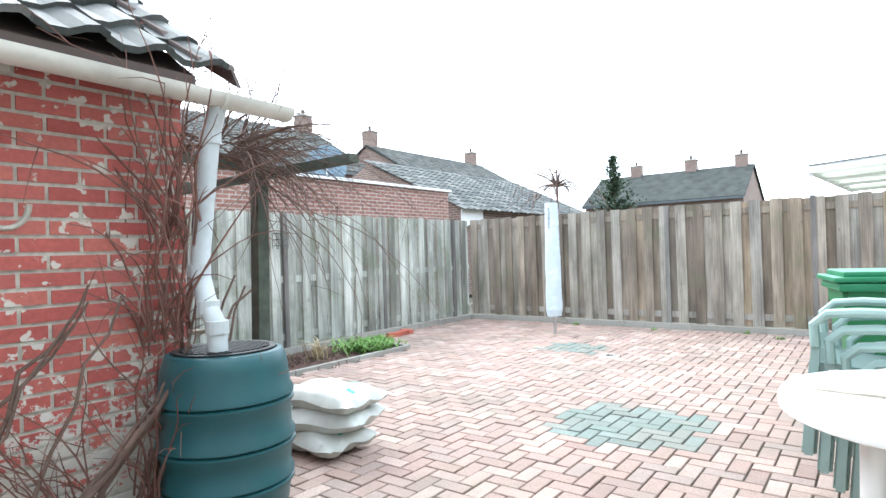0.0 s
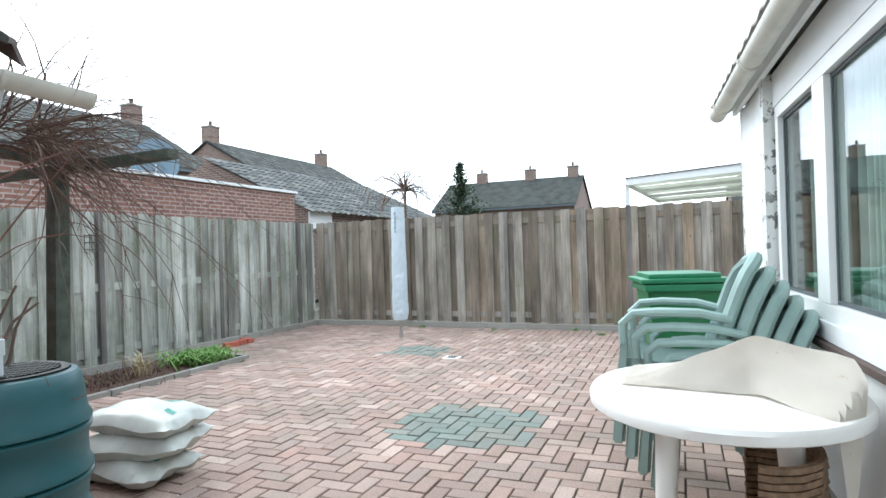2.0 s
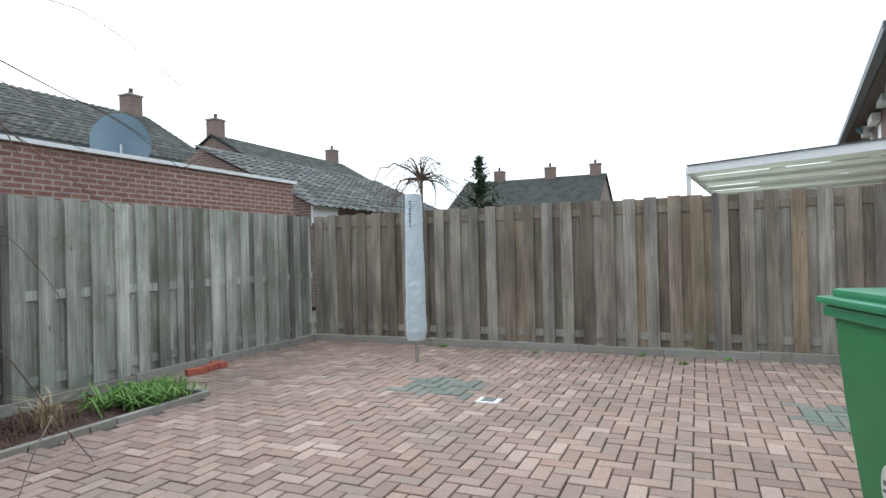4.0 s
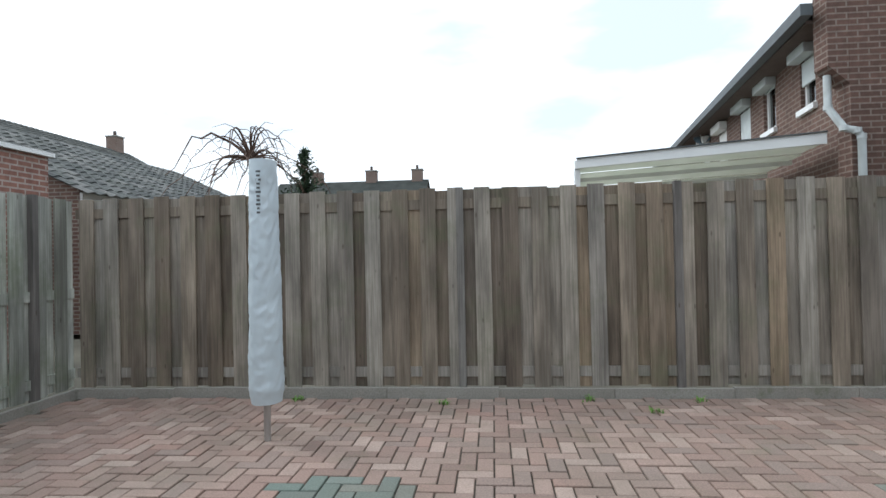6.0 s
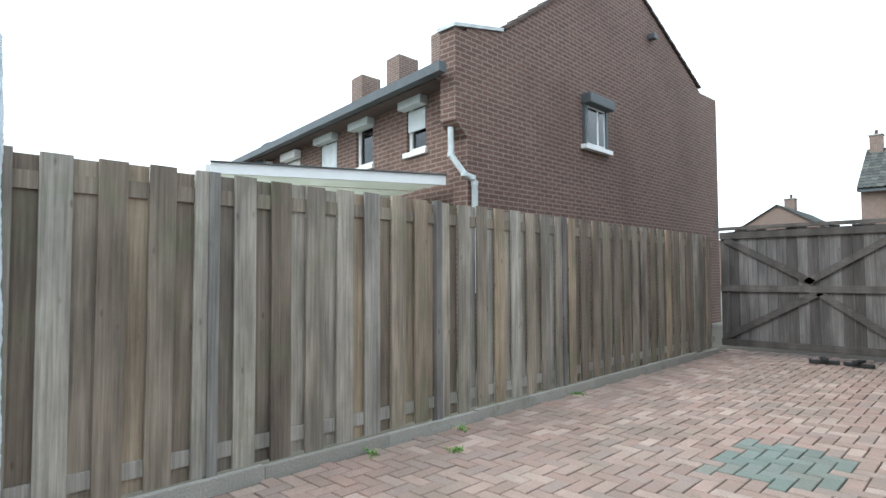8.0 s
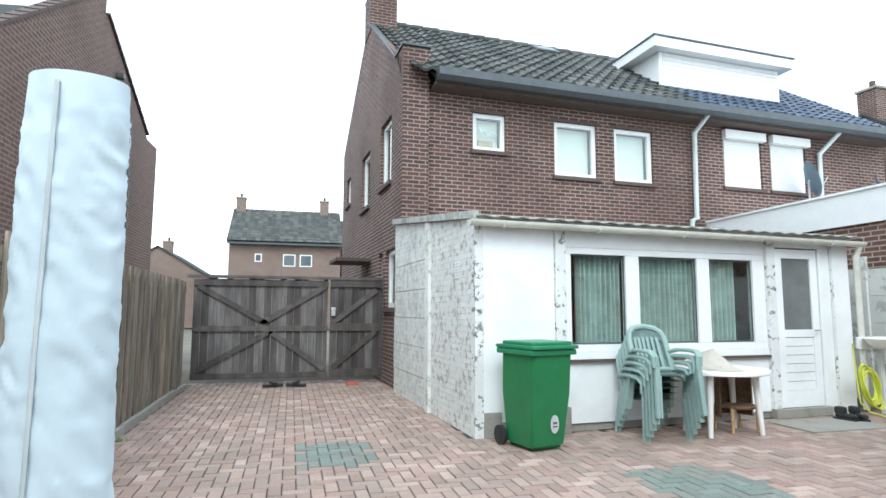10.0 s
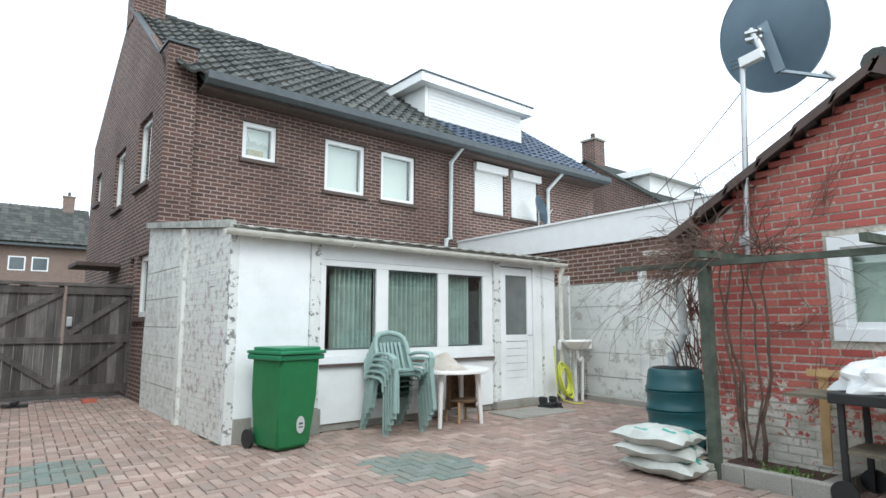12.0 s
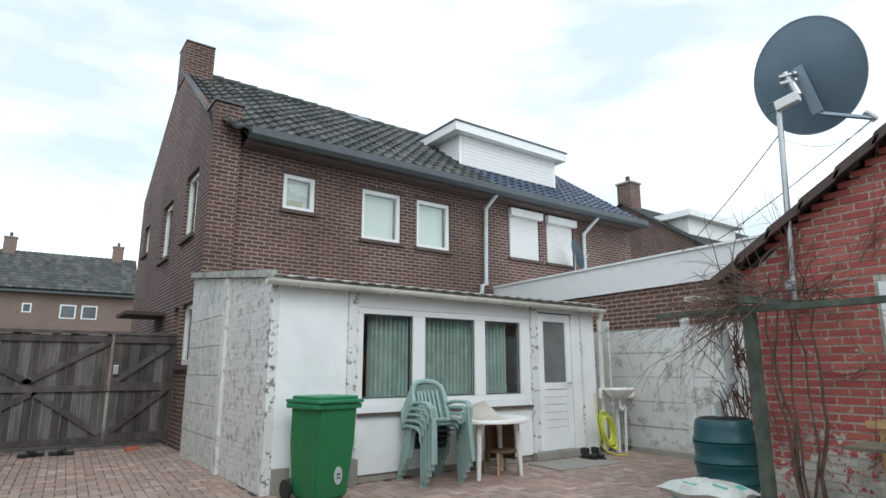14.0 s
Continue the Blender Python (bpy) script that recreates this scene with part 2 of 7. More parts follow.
M_FARTILE.node_tree.nodes["Principled BSDF"].inputs["Specular IOR Level"].default_value = 0.2
M_FARTILES = piece_mat("far_tiles", [(0.045, 0.05, 0.047), (0.075, 0.08, 0.074), (0.035, 0.037, 0.035), (0.095, 0.095, 0.085)], rough=0.95, moss=0.3, stain=(0.09, 0.09, 0.08))
M_SILL = plain("dark_sill", (0.09, 0.065, 0.055), 0.8)
M_GREENP = plain("green_bin_plastic", (0.022, 0.16, 0.055), 0.42, var=0.1, bumpy=0.06)
M_GREENL = plain("green_lid_plastic", (0.028, 0.19, 0.085), 0.38, var=0.1, bumpy=0.06)
M_CHAIR = plain("faded_green_plastic", (0.275, 0.38, 0.35), 0.5, var=0.12, scale=4)
M_BARREL = plain("barrel_plastic", (0.018, 0.085, 0.095), 0.38, var=0.12, scale=3, bumpy=0.05)
M_BLACK = plain("black_plastic", (0.02, 0.022, 0.022), 0.5)
M_TABLE = plain("white_plastic", (0.80, 0.79, 0.76), 0.35, var=0.03, dirt=0.08)
M_STEEL = plain("steel", (0.50, 0.51, 0.51), 0.35, 0.8)
M_DISH = plain("dish_grey", (0.22, 0.29, 0.34), 0.4, 0.0, var=0.1, scale=2)
M_CURTAIN = plain("curtain", (0.40, 0.48, 0.45), 0.9, var=0.2)
M_BLIND = plain("white_shutter", (0.74, 0.74, 0.72), 0.5, var=0.03)
M_ROOM = plain("dim_room", (0.22, 0.2, 0.17), 0.9)
M_CERAMIC = plain("ceramic", (0.78, 0.77, 0.74), 0.2, var=0.04, dirt=0.1)
M_HOSE = plain("yellow_hose", (0.60, 0.64, 0.06), 0.4)
M_TWIG = plain("bare_twig", (0.13, 0.085, 0.065), 0.9, var=0.35, scale=8)
M_TWIG2 = plain("red_twig", (0.17, 0.085, 0.065), 0.8, var=0.3, scale=8)
M_POST = plain("mossy_post", (0.075, 0.09, 0.07), 0.9, var=0.4, scale=9, bumpy=0.6)
M_LEAF = plain("leaf", (0.16, 0.30, 0.065), 0.6, var=0.3)
M_FIR = plain("fir_needles", (0.085, 0.125, 0.075), 0.8, var=0.3)
M_DRY = plain("dry_grass", (0.42, 0.35, 0.22), 0.9, var=0.2)
M_PINE = plain("raw_pine", (0.50, 0.33, 0.15), 0.7, var=0.15)
M_VERGE = plain("weathered_verge", (0.40, 0.41, 0.38), 0.85, var=0.3, scale=14, dirt=0.8)
M_DIRTYW = plain("stained_wood", (0.16, 0.14, 0.10), 0.9, var=0.3, dirt=0.3)
M_WICKER = plain("wicker", (0.17, 0.105, 0.06), 0.7, var=0.4, scale=40)
M_BAG = plain("bag_white", (0.50, 0.52, 0.48), 0.4, var=0.14, scale=7, dirt=0.35)
M_BAGGREEN = plain("bag_print", (0.10, 0.36, 0.30), 0.5)
M_PRINT = plain("grey_print", (0.10, 0.11, 0.12), 0.6)
M_COVER = plain("silver_cover", (0.58, 0.67, 0.72), 0.5, var=0.08, scale=4)
M_REDBR = plain("loose_red_brick", (0.42, 0.12, 0.08), 0.9, var=0.15)


def cloth_mat():
    m, t, b = mat_new("stained_cloth", 0.85)
    c = ramp(t, noise_tex(t, 3, 6), [(0.3, (0.74, 0.68, 0.60)), (0.65, (0.82, 0.78, 0.71))])
    sp = ramp(t, noise_tex(t, 11, 6, rough=0.7), [(0.62, (0, 0, 0)), (0.68, (0.7,) * 3)])
    c = mix(t, sp, c, (0.55, 0.36, 0.20))
    t.links.new(c, b.inputs["Base Color"])
    return m


def glass_mat(name, tint=(0.9, 0.95, 0.95), refl=1.0):
    m, t, b = mat_new(name, 0.02)
    t.nodes.remove(b)
    out = [n for n in t.nodes if n.type == "OUTPUT_MATERIAL"][0]
    tr = t.nodes.new("ShaderNodeBsdfTransparent")
    tr.inputs[0].default_value = (*tint, 1)
    gl = nd(t, "ShaderNodeBsdfGlossy", Roughness=0.01)
    lw = nd(t, "ShaderNodeLayerWeight", Blend=0.5)
    pw = nd(t, "ShaderNodeMath")
    pw.operation = "POWER"
    pw.inputs[1].default_value = 4.0
    t.links.new(lw.outputs["Facing"], pw.inputs[0])
    fr = nd(t, "ShaderNodeMath")
    fr.operation = "MULTIPLY_ADD"
    fr.inputs[1].default_value = 0.9
    fr.inputs[2].default_value = 0.08
    t.links.new(pw.outputs[0], fr.inputs[0])
    mx = t.nodes.new("ShaderNodeMixShader")
    t.links.new(fr.outputs[0], mx.inputs[0])
    t.links.new(tr.outputs[0], mx.inputs[1])
    t.links.new(gl.outputs[0], mx.inputs[2])
    t.links.new(mx.outputs[0], out.inputs[0])
    return m


def sheet_mat():
    m, t, b = mat_new("cream_sheet", 0.5)
    out = [n for n in t.nodes if n.type == "OUTPUT_MATERIAL"][0]
    tl = t.nodes.new("ShaderNodeBsdfTranslucent")
    c = ramp(t, noise_tex(t, 2.0, 5), [(0.3, (0.70, 0.72, 0.64)), (0.7, (0.80, 0.81, 0.74))])
    t.links.new(c, tl.inputs[0])
    t.links.new(c, b.inputs["Base Color"])
    mx = t.nodes.new("ShaderNodeMixShader")
    mx.inputs[0].default_value = 0.6
    t.links.new(b.outputs[0], mx.inputs[1])
    t.links.new(tl.outputs[0], mx.inputs[2])
    t.links.new(mx.outputs[0], out.inputs[0])
    return m


M_CANOPY = sheet_mat()
M_CLOTH = cloth_mat()
M_GLASS = glass_mat("window_glass", (0.93, 0.97, 0.95))
M_WIREGLASS = plain("frosted_dark_glass", (0.15, 0.16, 0.155), 0.3, var=0.15, scale=5)
M_GLASSD = glass_mat("dark_glass", (0.25, 0.27, 0.27))


# ---- helpers of this scene ----
def box(bm, x0, x1, y0, y1, z0, z1, bev=0.0):
    r = bmesh.ops.create_cube(bm, size=1.0, matrix=Matrix.Translation(((x0 + x1) / 2, (y0 + y1) / 2, (z0 + z1) / 2)) @ Matrix.Diagonal((abs(x1 - x0), abs(y1 - y0), abs(z1 - z0), 1)))
    if bev:
        es = list({e for v in r["verts"] for e in v.link_edges})
        bmesh.ops.bevel(bm, geom=es, offset=bev, segments=2, affect="EDGES", profile=0.6)
    return bm


def bx(x0, x1, y0, y1, z0, z1, bev=0.0):
    return box(bmesh.new(), x0, x1, y0, y1, z0, z1, bev)


def part(name, bm, material, parent=None, label="", smooth=False, kind=""):
    me = bpy.data.meshes.new(name)
    bm.normal_update()
    if parent is not None:
        p = parent
        off = Vector((0, 0, 0))
        while p is not None:
            off += p.location
            p = p.parent
        bm.transform(Matrix.Translation(-off))
    bm.to_mesh(me)
    bm.free()
    if smooth:
        me.polygons.foreach_set("use_smooth", [True] * len(me.polygons))
        me.set_sharp_from_angle(angle=radians(40))
    me.materials.append(material)
    ob = new(name, me)
    ob.parent = parent
    return tagged(ob, label, "", "", kind)


def empty(name, loc, label, category, group=""):
    e = new(name)
    e.location = loc
    return tagged(e, label, category, group)


def structure(name, bm, material, label, category="", smooth=False):
    ob = part(name, bm, material, None, label, smooth)
    return tagged(ob, label, category or name.split("_")[0], "", "structure")


def tube(bm, pts, r, seg=8, r_end=None):
    """A tube along pts, tapering from r to r_end; pts a list of 3-vectors."""
    pts = [Vector(p) for p in pts]
    n = len(pts)
    rings = []
    for i, p in enumerate(pts):
        d = (pts[min(i + 1, n - 1)] - pts[max(i - 1, 0)]).normalized()
        u = d.orthogonal().normalized() if i == 0 else (rings[-1][1] - d * rings[-1][1].dot(d)).normalized()
        w = d.cross(u)
        rr = r if r_end is None else r + (r_end - r) * i / (n - 1)
        vs = [bm.verts.new(p + rr * (math.cos(a) * u + math.sin(a) * w)) for a in (2 * math.pi * k / seg for k in range(seg))]
        rings.append((vs, u))
    for (a, _), (b, _) in zip(rings, rings[1:]):
        for k in range(seg):
            bm.faces.new((a[k], a[(k + 1) % seg], b[(k + 1) % seg], b[k]))
    if seg > 3:
        bm.faces.new(list(reversed(rings[0][0])))
        bm.faces.new(rings[-1][0])
    return bm


def lathe(bm, profile, c, seg=40):
    """Turns (radius, z) pairs round the upright axis through c."""
    rings = []
    for r, z in profile:
        rings.append([bm.verts.new((c[0] + r * math.cos(2 * math.pi * k / seg), c[1] + r * math.sin(2 * math.pi * k / seg), c[2] + z)) for k in range(seg)])
    for a, b in zip(rings, rings[1:]):
        for k in range(seg):
            bm.faces.new((a[k], a[(k + 1) % seg], b[(k + 1) % seg], b[k]))
    bm.faces.new(list(reversed(rings[0])))
    bm.faces.new(rings[-1])
    return bm


def prism(bm, poly, axis, a, b):
    """Extrudes the outline poly (pairs) along axis from a to b. axis x: pairs are (y, z); axis y: (x, z); axis z: (x, y)."""
    def at3(p, v):
        return {"x": (v, p[0], p[1]), "y": (p[0], v, p[1]), "z": (p[0], p[1], v)}[axis]
    lo = [bm.verts.new(at3(p, a)) for p in poly]
    hi = [bm.verts.new(at3(p, b)) for p in poly]
    n = len(poly)
    for k in range(n):
        bm.faces.new((lo[k], lo[(k + 1) % n], hi[(k + 1) % n], hi[k]))
    bm.faces.new(list(reversed(lo)))
    bm.faces.new(hi)
    bmesh.ops.recalc_face_normals(bm, faces=bm.faces[:])
    return bm


def wall_y(bm, x0, x1, z0, z1, y0, y1, holes):
    """A wall along x, between y0 and y1, with openings (x0, x1, z0, z1) that go through it."""
    xs = sorted({x0, x1, *(h[0] for h in holes), *(h[1] for h in holes)})
    for a, b in zip(xs, xs[1:]):
        cuts = sorted((h[2], h[3]) for h in holes if h[0] <= a and h[1] >= b)
        z = z0
        for c0, c1 in cuts + [(z1, z1)]:
            if c0 > z:
                box(bm, a, b, y0, y1, z, c0)
            z = max(z, c1)
    return bm


def wall_x(bm, y0, y1, z0, z1, x0, x1, holes):
    m = wall_y(bmesh.new(), y0, y1, z0, z1, x0, x1, holes)
    for v in m.verts:
        v.co.x, v.co.y = v.co.y, v.co.x
    bmesh.ops.reverse_faces(m, faces=m.faces[:])
    me = bpy.data.meshes.new("tmp")
    m.to_mesh(me)
    m.free()
    bm.from_mesh(me)
    bpy.data.meshes.remove(me)
    return bm


def rot_box(c, size, rx=0, ry=0, rz=0, bev=0.0):
    bm = bx(-size[0] / 2, size[0] / 2, -size[1] / 2, size[1] / 2, -size[2] / 2, size[2] / 2, bev)
    bm.transform(pose(c[0], c[1], c[2], rx, ry, rz))
    return bm


def rotated_bar(bm, p, q, w, d, up=(0, 1, 0)):
    """A bar of width w and depth d from p to q; d is measured along up."""
    p, q = Vector(p), Vector(q)
    a = (q - p).normalized()
    u = Vector(up).normalized()
    s = a.cross(u).normalized()
    vs = []
    for e in (p, q):
        for i, j in ((-1, -1), (1, -1), (1, 1), (-1, 1)):
            vs.append(bm.verts.new(e + s * w / 2 * i + u * d / 2 * j))
    for f in ((3, 2, 1, 0), (4, 5, 6, 7), (0, 1, 5, 4), (1, 2, 6, 5), (2, 3, 7, 6), (3, 0, 4, 7)):
        bm.faces.new([vs[k] for k in f])
    return bm


def raw_object(name, verts, faces, material, parent=None, label="", kind="", smooth=False):
    me = bpy.data.meshes.new(name)
    me.from_pydata(verts, [], faces)
    if smooth:
        me.polygons.foreach_set("use_smooth", [True] * len(me.polygons))
    me.materials.append(material)
    ob = new(name, me)
    ob.parent = parent
    return tagged(ob, label, "", "", kind)

# ---- large structure ----
FX, FY = 0.0, -6.92      # long fence, back fence
GY = 5.0                  # gate
EX0, EX1, EY = 3.77, 9.36, -0.15   # extension
HY, HX = 3.70, 3.62       # house facade and side
EAVE, RIDGE_Y, RIDGE_Z, HBACK = 5.60, 7.1, 8.25, 10.75
TURN = 3.4                # the house and its extension stand turned by this against the fence
BX = 10.2                 # boundary wall to the neighbouring annex

structure("ground", bx(-150, 150, -150, 150, -0.30, -0.085), M_GROUND, "dull earth ground under and round the yard", "ground")
structure("paving_bed", bx(-0.2, 10.4, FY - 0.3, 9.0, -0.08, -0.016), M_JOINT, "dark sandy bed between the paving stones", "ground")


def window_y(parent, x0, x1, z0, z1, y, panes=1, frame_w=0.07, depth=0.07, glass=M_GLASS, face=-1, mat=None):
    """A window in a wall along x: outer frame, casement bars and panes."""
    mat = mat or M_UPVC
    y2 = y - face * depth
    bm = bmesh.new()
    box(bm, x0, x1, y, y2, z0, z0 + frame_w)
    box(bm, x0, x1, y, y2, z1 - frame_w, z1)
    box(bm, x0, x0 + frame_w, y, y2, z0 + frame_w, z1 - frame_w)
    box(bm, x1 - frame_w, x1, y, y2, z0 + frame_w, z1 - frame_w)
    part("window_frame", bm, mat, parent, "white window frame")
    w = (x1 - x0 - 2 * frame_w) / panes
    ym = (y + y2) / 2
    for i in range(panes):
        a = x0 + frame_w + i * w
        if i:
            part("mullion", bx(a - 0.025, a + 0.025, y, y2, z0 + frame_w, z1 - frame_w), mat, parent)
        p = part("pane", bx(a + (0.026 if i else 0), a + w - (0.026 if i < panes - 1 else 0), ym - 0.004, ym + 0.004, z0 + frame_w, z1 - frame_w), glass, parent, "clear glass pane")
        p.visible_shadow = False


def window_x(parent, y0, y1, z0, z1, x, frame_w=0.07, depth=0.07, glass=M_GLASS, face=1, mat=None):
    mat = mat or M_UPVC
    x2 = x - face * depth
    bm = bmesh.new()
    box(bm, x, x2, y0, y1, z0, z0 + frame_w)
    box(bm, x, x2, y0, y1, z1 - frame_w, z1)
    box(bm, x, x2, y0, y0 + frame_w, z0 + frame_w, z1 - frame_w)
    box(bm, x, x2, y1 - frame_w, y1, z0 + frame_w, z1 - frame_w)
    part("window_frame", bm, mat, parent, "white window frame")
    xm = (x + x2) / 2
    p = part("pane", bx(xm - 0.004, xm + 0.004, y0 + frame_w, y1 - frame_w, z0 + frame_w, z1 - frame_w), glass, parent, "clear glass pane")
    p.visible_shadow = False


def tile_sheet(x0, x1, ylo, zlo, yhi, zhi, tw=0.30, tl=0.34, thick=0.025, wave=0.035):
    """Rows of overlapping pantiles over a slope that runs up along y; returns vertices and faces, one island a tile."""
    verts, faces = [], []
    slope = Vector((0, yhi - ylo, zhi - zlo))
    length = slope.length
    d = slope.normalized()
    nrm = Vector((1, 0, 0)).cross(d) if yhi > ylo else d.cross(Vector((1, 0, 0)))
    if nrm.z < 0:
        nrm = -nrm
    rows = max(1, round(length / tl))
    cols = max(1, round((x1 - x0) / tw))
    tw = (x1 - x0) / cols
    tl = length / rows
    for r in range(rows):
        for c in range(cols):
            xa = x0 + c * tw
            jit = random.uniform(-0.006, 0.006)
            base = len(verts)
            prof = ((0.0, 0.6), (0.16, 1.0), (0.34, 0.75), (0.55, 0.1), (0.8, 0.0), (1.04, 0.55))
            for e in (0, 1):
                s = r * tl if e == 0 else (r + 1) * tl + 0.05
                lift = thick + jit if e == 0 else 0.0
                for (u, h) in prof:
                    p = Vector((xa + u * tw, ylo, zlo)) + d * s + nrm * (h * wave + lift)
                    verts.append(tuple(p))
            k = len(prof)
            for i in range(k - 1):
                faces.append((base + i, base + i + 1, base + k + i + 1, base + k + i))
            base2 = len(verts)
            for (u, h) in prof:
                p = Vector((xa + u * tw, ylo, zlo)) + d * (r * tl) + nrm * (h * wave + jit - 0.002)
                verts.append(tuple(p))
            for i in range(k - 1):
                faces.append((base2 + i, base2 + i + 1, base + i + 1, base + i))
    return verts, faces


def sill_y(parent, x0, x1, z, y, mat=None, name="window_sill"):
    part(name, bx(x0 - 0.05, x1 + 0.05, y - 0.06, y + 0.05, z - 0.07, z - 0.003), mat or M_SILL, parent, "dark tiled window sill")


# our house with its neighbour under one roof
HX2 = 15.7
house = empty("house", (HX, HY, 0), "brown brick semi-detached house with tiled roof behind the white extension", "house")
WIN = [(5.0, 5.66, 4.34, 5.06, 1), (6.70, 7.65, 3.98, 5.07, 1), (8.06, 8.98, 3.97, 5.07, 1)]
WIN_N = [(10.82, 11.88, 4.05, 5.24), (12.13, 13.18, 4.05, 5.24)]
holes = [(a, b, c, d) for a, b, c, d, _ in WIN] + WIN_N
part("wall", wall_y(bmesh.new(), HX, HX2, 0, EAVE, HY, HY + 0.28, holes), M_HBRICK, house, "dark brown brick wall")
SIDEW = [(4.02, 4.82, 1.42, 2.5), (5.1, 5.45, 1.8, 2.5), (4.42, 5.42, 3.82, 5.12), (6.6, 7.62, 3.72, 5.0), (9.35, 10.05, 4.25, 5.0)]
side = wall_x(bmesh.new(), HY + 0.28, HBACK, 0, EAVE, HX, HX + 0.28, SIDEW)
prism(side, [(HY, EAVE), (HY, EAVE + 0.28), (RIDGE_Y, RIDGE_Z), (HBACK, EAVE + 0.3), (HBACK, EAVE)], "x", HX, HX + 0.28)
part("gable_wall", side, M_HBRICK, house, "dark brown brick gable wall")
part("back_wall", bx(HX + 0.28, HX2, HBACK - 0.28, HBACK, 0, EAVE), M_HBRICK, house)
far_gable = bx(HX2 - 0.28, HX2, HY + 0.28, HBACK - 0.28, 0, EAVE)
prism(far_gable, [(HY, EAVE), (RIDGE_Y, RIDGE_Z), (HBACK, EAVE)], "x", HX2 - 0.28, HX2)
part("gable_wall", far_gable, M_HBRICK, house)
pier = bx(HX, HX + 0.48, HY - 0.14, HY - 0.003, 2.9, EAVE + 0.50)
prism(pier, [(HY, EAVE + 0.003), (HY, EAVE + 0.50), (HY + 0.42, EAVE + 0.50)], "x", HX, HX + 0.48)
part("pier_coping", bx(HX - 0.03, HX + 0.52, HY - 0.18, HY + 0.46, EAVE + 0.503, EAVE + 0.545, 0.008), M_ZINC, house, "thin lead capping")
part("brick_pier", pier, M_HBRICK, house)
part("coping", prism(bmesh.new(), [(HY + 0.5, EAVE + 0.56), (HY + 0.5, EAVE + 0.60), (RIDGE_Y, RIDGE_Z + 0.06), (RIDGE_Y, RIDGE_Z + 0.02)], "x", HX - 0.03, HX + 0.1), M_ZINC, house, "thin dark metal verge")
for x0, x1, z0, z1, _ in WIN:
    w = new("window")
    w.parent = house
    w.location = (0, 0, 0)
    window_y(w, x0, x1, z0, z1, HY + 0.05, 1, 0.085)
    sill_y(w, x0, x1, z0, HY)
    part("net_curtain", bx(x0 + 0.09, x1 - 0.09, HY + 0.2, HY + 0.21, z0 + 0.08, z1 - 0.08), M_BLIND, w, "white net curtain")
    part("lintel", bx(x0 - 0.08, x1 + 0.08, HY - 0.02, HY - 0.003, z1 + 0.003, z1 + 0.05), M_SILL, w)
for x0, x1, z0, z1 in WIN_N:
    w = new("window")
    w.parent = house
    bm = bmesh.new()
    n = 22
    for i in range(n):
        h = (z1 - z0 - 0.12) / n
        box(bm, x0 + 0.04, x1 - 0.04, HY + 0.02, HY + 0.05, z0 + i * h, z0 + (i + 0.86) * h)
    part("roller_shutter", bm, M_BLIND, w, "closed white roller shutter")
    part("shutter_box", bx(x0 - 0.03, x1 + 0.03, HY - 0.13, HY - 0.003, z1 - 0.13, z1 + 0.06, 0.01), M_BLIND, w, "white shutter box")
    part("window_frame", bx(x0, x1, HY + 0.055, HY + 0.09, z0, z1), M_UPVC, w)
    sill_y(w, x0, x1, z0, HY)
for y0, y1, z0, z1 in SIDEW:
    w = new("window")
    w.parent = house
    window_x(w, y0, y1, z0, z1, HX + 0.07, 0.09, face=-1)
    part("window_sill", bx(HX - 0.06, HX + 0.05, y0 - 0.05, y1 + 0.05, z0 - 0.08, z0 - 0.003), M_SILL, w)
    part("net_curtain", bx(HX + 0.2, HX + 0.21, y0, y1, z0, z1), M_BLIND, w)
part("porch_roof", bx(HX - 0.75, HX - 0.003, 6.3, 7.5, 2.42, 2.50, 0.01), M_SILL, house, "small dark flat porch roof")
# roof: the near slope is laid with tiles, the far one plain
rz0 = EAVE + 0.02
part("roof_deck", prism(bmesh.new(), [(HY - 0.42, rz0 - 0.12), (RIDGE_Y, RIDGE_Z - 0.03), (HBACK + 0.4, rz0 - 0.12), (HBACK + 0.4, rz0 - 0.2), (RIDGE_Y, RIDGE_Z - 0.12), (HY - 0.42, rz0 - 0.2)], "x", HX + 0.53, HX2 + 0.1), M_FARTILE, house, "roof boards")
for a, b, m_, lab in ((HX + 0.12, 10.2, M_TILE, "weathered grey pantile"), (10.2, HX2 + 0.12, M_TILE2, "glossy blue-black pantile")):
    v, f_ = tile_sheet(a, b, HY - 0.46, rz0 - 0.10, RIDGE_Y, RIDGE_Z, 0.27, 0.37, 0.05, 0.06)
    v = [(p[0] - HX, p[1] - HY, p[2]) for p in v]
    raw_object("roof_tiles", v, f_, m_, house, lab + " rows", "stuff")
bm = bmesh.new()
for i in range(28):
    x = HX + 0.12 + i * 0.41
    tube(bm, [(x, RIDGE_Y, RIDGE_Z + 0.02), (x + 0.4, RIDGE_Y, RIDGE_Z + 0.03)], 0.11, 8, 0.125)
part("ridge_tiles", bm, M_TILE, house, "row of grey ridge tiles", kind="stuff")
part("gutter", prism(bmesh.new(), [(HY - 0.6, rz0 - 0.02), (HY - 0.6, rz0 - 0.16), (HY - 0.5, rz0 - 0.22), (HY - 0.35, rz0 - 0.2), (HY - 0.35, rz0 - 0.05)], "x", HX + 0.54, HX2 + 0.1), M_ZINC, house, "dark zinc box gutter")
part("soffit", bx(HX + 0.54, HX2, HY - 0.36, HY - 0.003, rz0 - 0.26, rz0 - 0.2), M_SILL, house)
